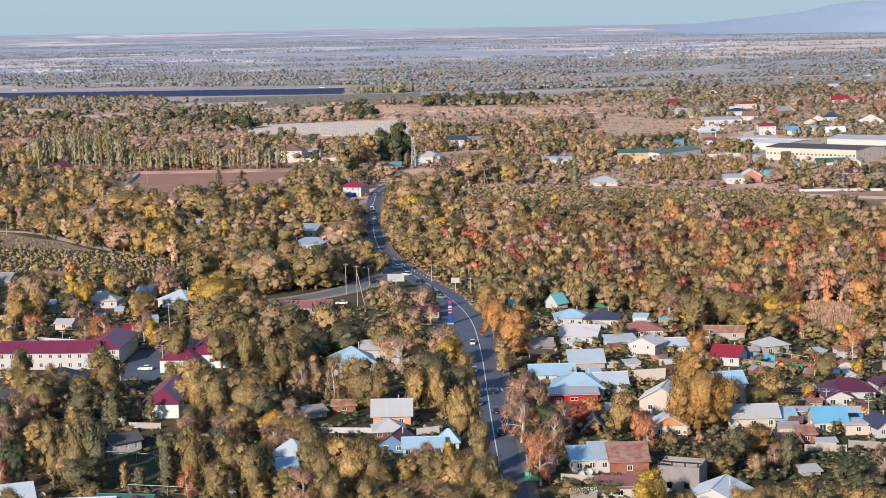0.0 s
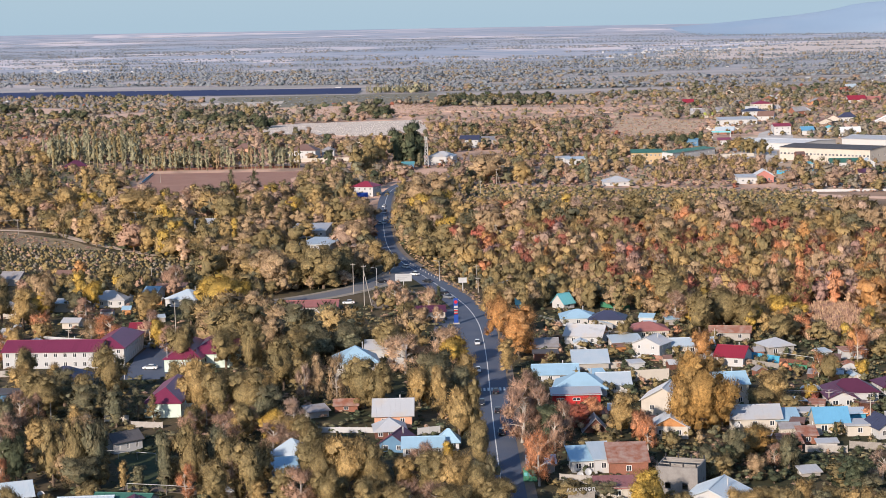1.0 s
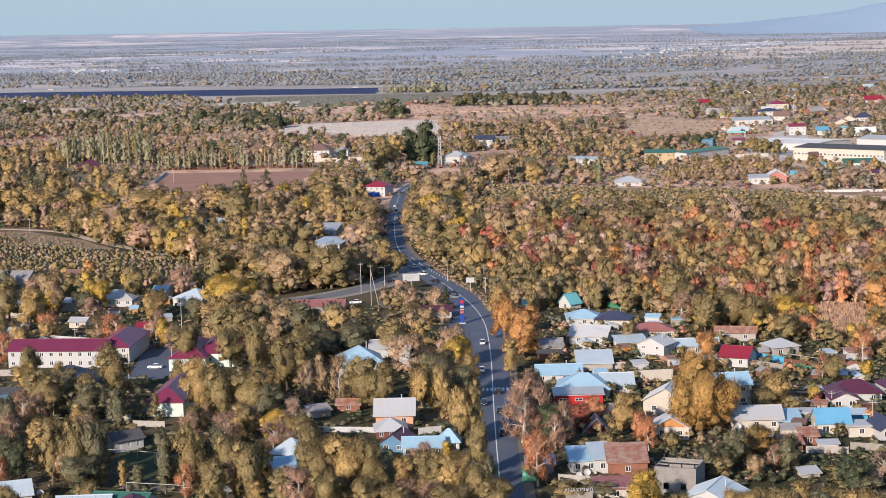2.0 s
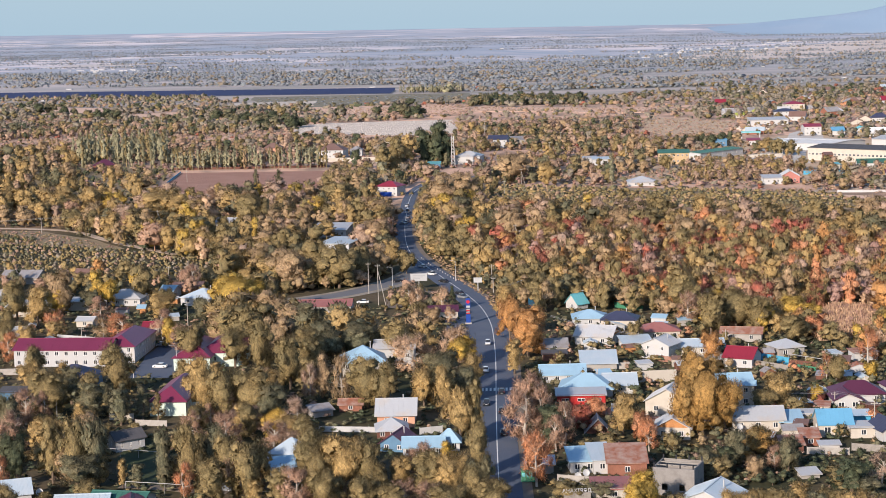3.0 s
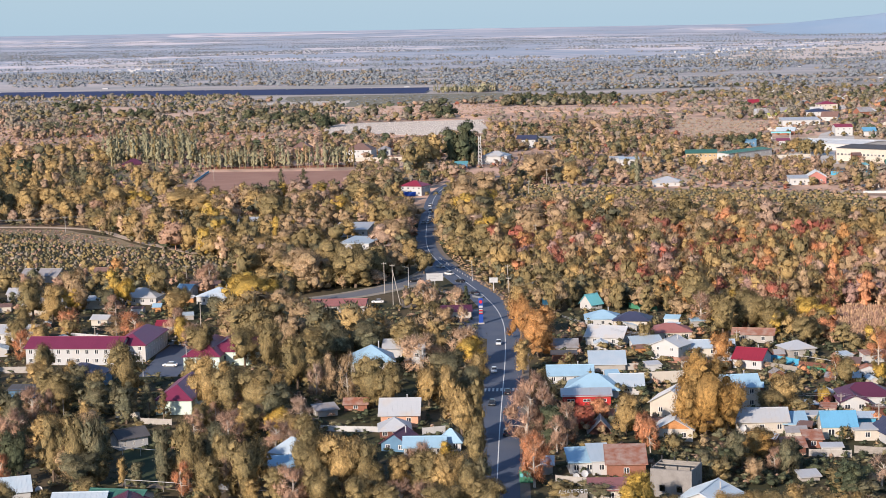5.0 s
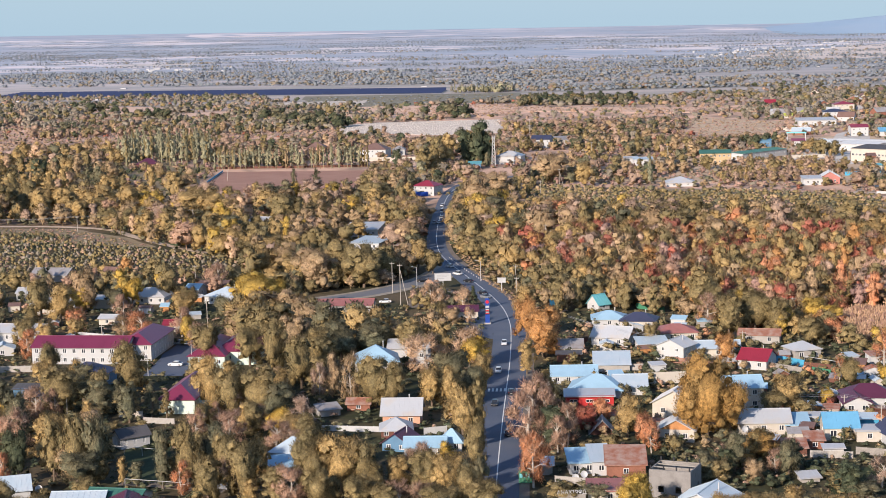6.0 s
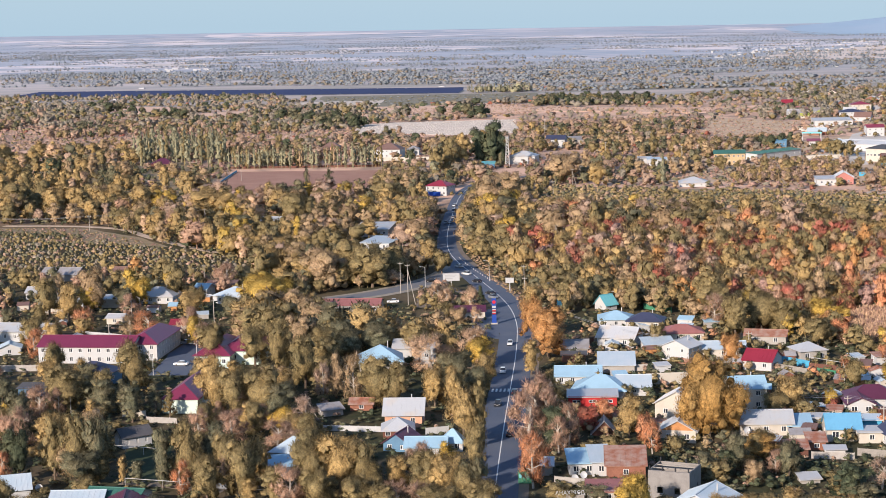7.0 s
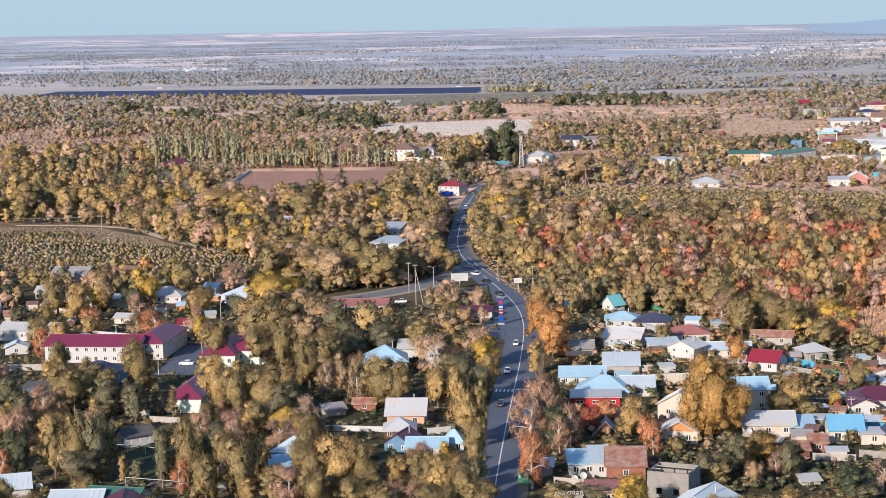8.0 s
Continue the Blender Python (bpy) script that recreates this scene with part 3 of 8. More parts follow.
house(28.5, 510.6, 7, 4, 2.4, 0, "shed", 0.3, "brown", "black", "low brown outbuilding with flat black roof", front=0, chimney=False, category="shed", name="shed")
house(42.8, 534.8, 12, 9, 3.0, -20, "gable_x", 2.7, "white", "white", "white house with a pale gable roof and brick gable", front=2, gable="wood")
house(42.3, 569.7, 11.2, 10, 2.8, 0, "hip", 2.1, "white", "sky", "white house with a pale blue hipped roof", front=3)
house(52.0, 564.3, 11.5, 9, 3.0, -10, "hip", 2.1, "cream", "navy", "cream house with a dark slate-blue hipped roof", front=3)
house(39.6, 604.6, 5, 6, 2.2, 40, "gable_x", 3.0, "white", "teal", "small house with a steep teal roof among trees", front=1, chimney=False)
house(55.6, 621.5, 6.9, 7, 4.2, 0, "shed", 0.8, "blue", "pale", "blue-grey garage block with a flat pale roof", front=1, chimney=False, category="garage", name="garage")
house(45.4, 620.2, 8, 6, 2.4, -15, "gable_x", 1.3, "white", "white", "small white roofed house among trees", front=1, chimney=False)
house(19.6, 639.5, 7, 8, 2.6, -30, "gable_y", 1.9, "white", "pale", "small house with a pale gable roof by the bend", front=1, chimney=False)
house(25.0, 605.2, 4, 4, 2.4, 0, "gable_x", 1.5, "blue", "teal", "little blue-roofed shed in dense trees", front=0, chimney=False, category="shed", name="shed")
house(30.3, 380.2, 5.8, 7, 2.8, 6, "shed", 1.6, "white", "sky", "shed with a light blue sloping roof", front=2, chimney=False, category="shed", name="shed")
house(34.3, 378.9, 4.0, 9, 3.4, 6, "shed", 1.6, "white", "pale", "white shed with a pale blue lean-to roof", front=1, chimney=False, category="shed", name="shed")
house(40.1, 376.2, 8.5, 9, 3.2, 0, "shed", 2.2, "brick", "rust", "brick outbuilding with a rusty brown metal roof", front=1, chimney=False, category="outbuilding", name="outbuilding")
house(55.4, 343.2, 11, 11.5, 3.0, -24, "gable_y", 2.4, "white", "pale", "house with a pale blue folded metal roof", front=2)
house(79.3, 393.9, 5, 5, 2.2, 0, "shed", 1.0, "brown", "rust", "patched rusty tin shed", front=0, chimney=False, category="shed", name="shed")
house(84.7, 401.0, 4.0, 4.5, 2.2, 0, "shed", 1.1, "brick", "rust", "rust-roofed brick shed beside the cottage", front=1, chimney=False, category="shed", name="shed")
house(88.3, 396.6, 4.4, 2.4, 1.4, 0, "shed", 0.35, "white", "white", "low white-roofed lean-to beside the cottage", front=0, chimney=False, category="shed", name="shed")
house(82.8, 416.0, 5.5, 7, 2.4, 0, "shed", 1.4, "white", "sky", "annex with a light blue sloping roof", front=0, chimney=False, category="annex", name="annex")
house(88.1, 423.4, 5.5, 4, 2.6, 0, "shed", 0.3, "cream", "white", "small cream outbuilding with flat roof", front=0, chimney=False, category="shed", name="shed")
house(79.2, 371.6, 4.0, 3.4, 1.1, 10, "shed", 0.6, "grey", "white", "tumbledown hut patched with pale sheets", front=0, chimney=False, category="hut", name="hut")
house(98.3, 407.4, 6, 5, 2.8, 0, "shed", 0.3, "cream", "white", "small rendered outbuilding with flat roof", front=1, chimney=False, category="shed", name="shed")
house(100.6, 422.5, 5, 4, 2.2, 0, "shed", 0.5, "cyan", "pale", "turquoise tank shed behind the cottage", front=0, chimney=False, category="shed", name="shed")
house(103.8, 404.0, 6, 8, 2.8, 14, "gable_y", 2.0, "white", "navy", "white house with a dark blue gabled roof", front=2)
house(118.2, 501.8, 7, 5, 2.6, 10, "shed", 0.3, "white", "rust", "low white outbuilding beside scrub", front=1, chimney=False, category="shed", name="shed")
house(53.9, 526.1, 9, 6, 2.4, 10, "shed", 1.2, "white", "pale", "low shed with pale sheets", front=0, chimney=False, category="shed", name="shed")
house(20.9, 379.8, 6, 5, 2.4, 0, "shed", 0.6, "grey", "pale", "roadside kiosk hut with a pale roof", front=1, chimney=False, category="kiosk", name="kiosk")
house(36.0, 357.1, 9, 8, 2.6, 0, "shed", 0.4, "cream", "tile", "low flat-roofed shop building", front=1, chimney=False, category="shop", name="shop")
# left of the road
house(-120.5, 518, 30, 12, 5.4, -5, "gable_x", 2.4, "white", "maroon", "long two-storey white school building with maroon roof", front=10, sides=2, storeys=2, win=(1.2,1.4), category="school", name="school")
house(-104.2, 522, 10.5, 28, 5.4, -2, "hip", 2.5, "white", "maroon", "white school wing with a maroon hipped roof", front=3, sides=9, storeys=2, win=(1.1,1.4), chimney=False, category="school", name="school")
house(-74.6, 446.5, 9.6, 27, 4.2, -2, "hip", 3.0, "mint", "maroon", "pale mint annex with a maroon hipped roof", front=0, sides=8, win=(1.1,1.8), chimney=False, category="school annex", name="annex")
house(-78.8, 507.8, 11, 24, 4.2, -3, "hip", 3.2, "mint", "maroon", "mint walled hall with a maroon hipped roof", front=3, sides=6, chimney=False)
house(-71.6, 513.2, 13, 22, 4.6, -2, "hip", 3.4, "mint", "maroon", "mint walled block with a maroon hipped roof", front=4, sides=4, chimney=False)
house(-104.1, 573.1, 6.5, 6, 2.6, 0, "gable_x", 1.2, "cream", "crimson", "small outbuilding with a red roof", front=1, chimney=False, category="outbuilding", name="outbuilding")
house(-109.3, 482.0, 12, 10, 4.0, -14, "hip", 2.7, "blue", "navy", "house with a dark navy hipped roof behind trees", front=2)
house(-78.8, 408, 5, 7.6, 3.0, -52, "gable_y", 1.6, "white", "black", "small white house with a dark roof and three windows", front=1, sides=3, win=(0.7,1.7), chimney=False)
house(-127.0, 634.3, 13.9, 11, 3.0, -6, "hip", 2.7, "white", "white", "red and white bungalow with a white hipped roof", front=4, sides=3)
house(-113.5, 652.9, 5.6, 7, 2.8, -15, "gable_x", 1.5, "white", "sky", "small house with a sky blue roof", front=2, chimney=False)
house(-108.2, 660.6, 11.3, 7, 3.0, 0, "shed", 0.8, "wood", "brown", "timber-clad shed with a flat brown roof", front=1, chimney=False, category="shed", name="shed")
house(-97.4, 630.6, 12.5, 12, 3.2, -22, "hip", 2.7, "white", "pale", "white house with a pale blue roof", front=2)
house(-153.6, 557.2, 21, 10, 3.6, -8, "gable_x", 1.9, "white", "white", "white building with a pale roof and many windows", front=6, win=(1.0,1.4), chimney=False)
house(-143.6, 626.0, 13, 8, 3.4, -6, "shed", 0.5, "cream", "white", "cream garage wall with a flat pale roof", front=0, chimney=False, category="garage", name="garage")
house(-149.7, 622.9, 9, 7, 2.6, -20, "gable_x", 1.3, "white", "white", "low white house with rusty pale roof", front=1, chimney=False)
house(-176.4, 648.6, 10, 8, 3.0, 0, "gable_x", 1.6, "white", "white", "white house behind trees", front=2)
house(-161.3, 614.3, 9, 8, 4.0, 10, "gable_y", 1.9, "cream", "white", "cream house behind a leafy tree", front=2)
house(-156.7, 697.3, 8, 8, 2.8, -20, "gable_x", 2.5, "blue", "brown", "small house with brown roof and blue gable", front=1, gable="blue", chimney=False)
house(-182.5, 697.8, 16, 10, 3.0, -10, "gable_x", 2.2, "grey", "grey", "barn with a faded grey-green roof", front=0, chimney=False, category="barn", name="barn")
house(-130.5, 589.4, 6, 5, 2.4, -10, "gable_x", 1.0, "cream", "white", "small cream garden house", front=1, chimney=False)
house(-27.2, 489.0, 12.3, 13, 5.2, 8, "hip", 3.7, "cream", "sky", "cream hall under a pale blue tented roof", front=5, sides=3, storeys=2)
house(-19.2, 510.8, 12, 10, 5.0, 0, "gable_x", 1.8, "white", "white", "white annex with a pale roof", front=3, chimney=False)
house(-14.0, 428.0, 9.4, 9, 3.6, 0, "gable_x", 3.0, "pink", "white", "salmon pink house with a broad cream metal roof", front=2, over=0.7)
house(-14.6, 416.6, 7.5, 8, 2.2, 6, "hip", 2.2, "brown", "white", "dark brown cottage with a white hipped roof", front=3, chimney=False)
house(-12.2, 402.7, 6.5, 8, 2.2, -16, "gable_y", 2.2, "blue", "plum", "blue cottage with a dark purple roof", front=2)
house(-5.9, 398.0, 9.5, 7, 2.4, 0, "gable_x", 1.6, "white", "sky", "long low building with a sky blue roof", front=4, chimney=False)
house(0.0, 402.5, 5, 5, 2.6, 0, "hip", 2.4, "white", "sky", "blue summer house with a pointed sky blue roof", front=2, chimney=False)
house(-36.3, 390.9, 8.5, 8, 3.2, -16, "hip", 2.7, "white", "pale", "white cottage with a blue striped metal roof", front=2, chimney=False)
house(-35.5, 380.8, 9, 6, 2.4, 10, "shed", 1.2, "blue", "sky", "lean-to with a blue metal roof", front=0, chimney=False, category="shed", name="shed")
house(-34.6, 441.7, 5.5, 4, 1.8, 25, "shed", 0.9, "grey", "grey", "weathered shed with a grey sheet roof", front=0, chimney=False, category="shed", name="shed")
house(-54.6, 441.9, 9, 6, 2.0, -5, "gable_x", 1.3, "grey", "grey", "grey roofed shed under big trees", front=2, chimney=False, category="shed", name="shed")
house(-27.1, 447.7, 6, 5, 2.0, 0, "gable_x", 1.0, "brick", "rust", "old brick shed with broken rusty roof", front=1, chimney=False, category="shed", name="shed")
house(-75.5, 349.8, 11, 8, 2.8, 3, "gable_x", 1.6, "white", "pale", "house with a pale striped metal roof", front=3, chimney=False)
house(-64.5, 345.1, 9, 8, 2.8, 10, "gable_y", 1.9, "brick", "plum", "house with a dark red roof", front=1, chimney=False)
house(-68.0, 352.0, 12, 9, 2.6, -10, "gable_x", 1.6, "white", "green", "house with a bright green metal roof", front=1, chimney=False)
house(-94.3, 360.3, 9, 8, 2.8, 20, "gable_x", 2.2, "white", "pale", "house with a pale grey metal roof", front=1, chimney=False)
house(-173.9, 597.6, 5.5, 5, 2.4, 20, "gable_x", 1.3, "cream", "rust", "small cream hut with a rusty roof", front=1, chimney=False, category="hut", name="hut")
house(-150.6, 533.1, 7, 6, 2.4, 15, "gable_y", 1.4, "white", "pale", "low pale-roofed outbuilding behind the fence", front=1, chimney=False, category="outbuilding", name="outbuilding")
house(-122.7, 470.6, 8, 5, 2.4, 0, "shed", 0.5, "blue", "black", "dark blue flat-roofed garage by the yard", front=0, chimney=False, category="garage", name="garage")
house(-188.1, 609.6, 10, 8, 3.0, 12, "gable_x", 1.8, "white", "grey", "white house with a grey roof behind trees", front=2)
house(119.0, 449.9, 11, 9, 3.0, 8, "hip", 2.2, "white", "plum", "white house with a dark red hipped roof", front=2)
house(132.4, 494.7, 9, 8, 3.0, -8, "gable_x", 2.0, "cream", "grey", "cream house with a grey roof near the wood", front=2)
house(110.0, 400.5, 9, 8, 3.0, 15, "gable_y", 2.2, "white", "navy", "white house with a dark blue roof", front=2)
# round the junction and further along the road
house(-50.7, 608.3, 20.8, 12, 2.6, 0, "gable_x", 1.4, "grey", "tile", "long low roadside building with a faded maroon roof", front=5, chimney=False, category="shop", name="shop")
house(-59.6, 783.6, 14.5, 18, 3.2, -18, "shed", 1.0, "white", "pale", "white commercial hall with a flat pale blue roof", front=3, chimney=False, category="hall", name="hall")
house(-69.0, 834.4, 17.0, 22, 3.6, -4, "shed", 1.2, "white", "white", "white commercial hall with a flat white roof", front=4, chimney=False, category="hall", name="hall")
house(-125.6, 873.1, 10.3, 18, 3.5, -10, "gable_x", 2.2, "grey", "white", "farm shed with a pale roof among trees", front=0, chimney=False, category="farm shed", name="barn")
house(-52.2, 1035.9, 14.2, 12, 6.0, -22, "hip", 2.7, "white", "crimson", "two-storey white roadside cafe with crimson hipped roof", front=4, sides=4, storeys=2, category="cafe", name="cafe")
house(26.0, 832.9, 9.2, 9, 3.0, 0, "shed", 1.0, "grey", "tile", "forest shed with a faded pink roof", front=0, chimney=False, category="shed", name="shed")
house(-0.8, 1010.2, 5, 4, 3.0, 0, "shed", 0.3, "green", "green", "small green roadside kiosk", front=0, chimney=False, category="kiosk", name="kiosk")
house(-8.3, 591.3, 12, 8, 2.6, 5, "gable_x", 1.3, "cream", "plum", "filling station shop with dark red roof", front=2, chimney=False, category="shop", name="shop")
# beyond the woods
house(-282.6, 1290.8, 16.9, 14, 4.0, 8, "hip", 3.7, "brick", "plum", "red brick farmhouse with a dark red hipped roof", front=3)
house(-172.2, 1422.7, 14.9, 12, 5.0, 0, "hip", 3.7, "pink", "brown", "pink house with a brown hipped roof", front=2)
house(-151.9, 1397.3, 10.9, 10, 4.0, 0, "gable_x", 2.2, "wood", "brown", "brown roofed timber field barn", front=0, chimney=False, category="barn", name="barn")
house(-116.7, 1350.2, 21.1, 18, 7.0, -8, "hip", 4.4, "white", "brown", "large white house with a grey-brown hipped roof", front=5, storeys=2)
house(-99.7, 1374.4, 9.8, 12, 5.0, 0, "hip", 2.5, "white", "grey", "small white house with a grey roof", front=2)
house(-8.5, 1262.1, 18.9, 16, 6.0, -10, "hip", 3.3, "white", "white", "white house with a white hipped roof", front=3)
house(13.4, 1425.1, 15.7, 14, 7.0, -10, "gable_x", 3.0, "white", "navy", "two-storey white house with a dark roof", front=4, storeys=2)
house(27.4, 1447.1, 16.9, 16, 5.0, 0, "shed", 2.0, "grey", "grey", "grey roofed storage hall", front=0, chimney=False, category="hall", name="hall")
house(-33.3, 1224.2, 10.4, 10, 4.0, 0, "shed", 1.0, "blue", "teal", "small blue roofed roadside shop", front=0, chimney=False, category="shop", name="shop")
house(85.8, 1223.9, 13.5, 14, 4.5, 0, "shed", 0.6, "white", "pale", "white and blue petrol hall", front=0, chimney=False, category="hall", name="hall")
house(98.1, 1261.2, 10.6, 12, 4.5, 0, "shed", 0.6, "brick", "rust", "red brick workshop with rusty roof", front=0, chimney=False, category="workshop", name="workshop")
house(78.0, 1241.3, 9.7, 10, 4.2, 0, "shed", 0.6, "white", "white", "white roadside workshop with flat roof", front=2, chimney=False, category="workshop", name="workshop")
house(100.5, 1060.1, 17.2, 16, 2.6, 0, "hip", 3.0, "white", "white", "low house with a broad white hipped roof", front=2, chimney=False)
house(135.8, 1218.9, 21.3, 14, 8.0, -4, "gable_x", 1.9, "yellow", "green", "two-storey yellow building with a green roof", front=7, storeys=2, category="guesthouse", name="guesthouse", chimney=False)
house(171.9, 1269.3, 55, 10, 4.8, 49, "shed", 0.8, "white", "green", "white market hall edged in green", front=9, chimney=False, category="hall", name="hall")
house(189.8, 1056.1, 11.6, 16, 4.2, -6, "gable_y", 3.3, "rose", "white", "red gabled house with a white roof", front=2)
house(178.3, 1051.5, 11.6, 12, 4.0, 0, "shed", 1.0, "white", "white", "white lean-to beside the red gabled house", front=2, chimney=False, category="annex", name="annex")
house(268.5, 1194.8, 72, 38, 9.0, -44, "gable_x", 1.5, "cream", "black", "long cream factory hall with a dark ridge roof", front=24, sides=5, chimney=False, category="factory", name="factory", win=(1.7, 1.5))
house(255.0, 1320.0, 60, 50, 5.0, -44, "gable_x", 1.2, "white", "bright", "low white factory hall with a bright flat roof", front=6, chimney=False, category="factory", name="factory")
house(331.0, 1310.0, 64, 30, 6.0, -44, "gable_x", 2.0, "white", "white", "long pale warehouse behind the factory", front=0, chimney=False, category="warehouse", name="warehouse")
house(231.0, 1336.0, 11, 34, 5.0, -4, "gable_y", 1.6, "white", "pale", "white factory annex with a pale blue roof", front=2, sides=5, chimney=False, category="annex", name="annex")
house(257.0, 1137.0, 20, 11, 4.5, -6, "gable_x", 2.2, "white", "green", "white shed with a green roof before the factory", front=2, chimney=False, category="shed", name="shed")
house(271.5, 1136.0, 8, 10, 4.0, -6, "gable_y", 2.4, "white", "pale", "small white shed with a pale gabled roof", front=1, chimney=False, category="shed", name="shed")
house(255.0, 1066.0, 11, 8, 3.8, -6, "shed", 1.6, "cream", "plum", "cream workshop with a dark red lean-to roof", front=2, chimney=False, category="workshop", name="workshop")
house(268.0, 1056.0, 12, 8, 3.4, -6, "shed", 0.5, "yellow", "rust", "yellow flat-roofed store beside the works wall", front=2, chimney=False, category="store", name="store")
house(228.8, 1126.8, 8.0, 10, 5.0, 0, "shed", 0.5, "cream", "teal", "small cream rendered factory gatehouse", front=1, chimney=False, category="gatehouse", name="gatehouse")
house(235.6, 1179.4, 5.3, 10, 7.0, 0, "gable_x", 1.5, "brick", "brown", "brick tower shed by the factory", front=0, chimney=False, category="shed", name="shed")
house(216.0, 1388.0, 10, 9, 3.6, -6, "shed", 1.4, "white", "crimson", "low white depot with a dark red roof", front=2, chimney=False, category="depot", name="depot")
house(188.0, 1372.0, 9, 8, 6.0, 0, "shed", 0.4, "blue", "blue", "bright blue kiosk by the depot gate", front=2, chimney=False, category="kiosk", name="kiosk")
house(267.3, 1639.8, 34.8, 24, 5.0, 0, "shed", 1.5, "white", "white", "white depot with a flat white roof", front=4, chimney=False, category="depot", name="depot")
house(303.1, 1763.8, 25.0, 20, 6.0, 0, "hip", 2.5, "white", "navy", "large white villa with a dark blue hipped roof", front=5, storeys=2)
house(320.0, 1811.4, 19.8, 20, 11.0, 0, "hip", 2.7, "cream", "crimson", "three-storey villa with a dark red roof", front=4, storeys=3)
house(279.5, 1483.6, 14.3, 16, 7.5, 0, "gable_x", 1.9, "white", "crimson", "white building with a red roof", front=3, storeys=2)
house(299.7, 1475.7, 10.4, 14, 4.0, 0, "gable_x", 2.7, "white", "blue", "white house with a bright blue roof", front=1)
house(335.2, 1574.8, 11.1, 12, 5.0, 0, "gable_y", 2.5, "cream", "brown", "cream house with a brown gable", front=1)
house(320.9, 1482.6, 11.4, 12, 4.0, 0, "gable_y", 2.5, "white", "teal", "white house with a teal roof", front=1)
house(262.5, 1839.6, 15.4, 14, 5.0, 0, "gable_x", 3.0, "cream", "brown", "cream house with a brown roof", front=1)
house(250.3, 1800.0, 11.6, 14, 5.0, 0, "gable_x", 3.0, "white", "white", "white house in the far village", front=1)
house(280.7, 1819.2, 15.2, 14, 5.0, 0, "gable_x", 3.0, "white", "grey", "white house with grey roof in the far village", front=1)
house(284.3, 1815.0, 17, 13, 4.0, -8, "hip", 3.4, "cream", "lime", "cream house with a yellow-green roof", front=3)
house(258.4, 1774.0, 8, 8, 3.0, 0, "gable_x", 2.0, "cream", "lime", "small cream outbuilding with a yellow-green roof", front=1, chimney=False)
house(264.0, 1868.0, 12, 11, 4.0, 10, "gable_y", 3.4, "white", "tile", "white gabled house with a reddish roof", front=2)
house(267.5, 1997.0, 12, 10, 5.0, 0, "gable_x", 4.0, "white", "crimson", "white house with a bright red roof", front=2)
house(371.7, 1645.0, 17, 12, 4.5, -8, "hip", 4.0, "white", "navy", "white house with a dark blue hipped roof", front=3)
house(330.0, 1452.0, 18, 12, 3.4, -6, "gable_x", 3.6, "white", "bright", "low house with a broad white roof", front=3)
house(389.0, 1562.0, 20, 14, 4.5, -10, "gable_y", 5.0, "white", "bright", "tall white gabled house", front=2, storeys=1)
house(455.0, 1976.0, 20, 13, 4.5, 0, "gable_x", 4.5, "white", "crimson", "white farmhouse with a bright red roof", front=3)
house(-3.6, 2308.8, 6.7, 12, 9.0, 0, "shed", 0.5, "white", "white", "white pump house at the field edge", front=0, chimney=False)
# scattered houses of the far village
far_rng = random.Random(31)
for i in range(46):
    fy = far_rng.uniform(1500, 2500)
    fx = far_rng.uniform(0.13, 0.36) * fy
    wall, top = far_rng.choice(("white", "cream", "white", "brick")), far_rng.choice(("white", "pale", "brown", "grey", "brown", "tile", "grey"))
    words = {"white": "white", "cream": "cream", "brick": "red brick"}[wall]
    house(fx, fy, far_rng.uniform(11, 18), far_rng.uniform(9, 12), far_rng.uniform(3.2, 5), far_rng.uniform(-25, 25), far_rng.choice(("gable_x", "gable_y", "hip")), far_rng.uniform(2.5, 4.5),
          wall, top,
          f"small {words} house of the far village among trees", front=2, sides=0)

# small sheds, lean-tos and stacks that crowd the yards
yard_rng = random.Random(91)
YARDS = [(24.5, 435.8), (28.6, 548.2), (36.3, 590.7), (69.6, 575.3), (84.2, 542.2), (105.2, 520.8), (143.5, 499.3), (117.1, 394.0), (78.1, 390.3), (65.0, 397.5), (50.5, 395.8)]
YARDS_WEST = [(-179.3, 550.0), (-217.8, 660.9), (-164.2, 668.1), (-89.1, 644.2), (-84.9, 605.2), (-116.8, 585.6), (-137.8, 540.9)]


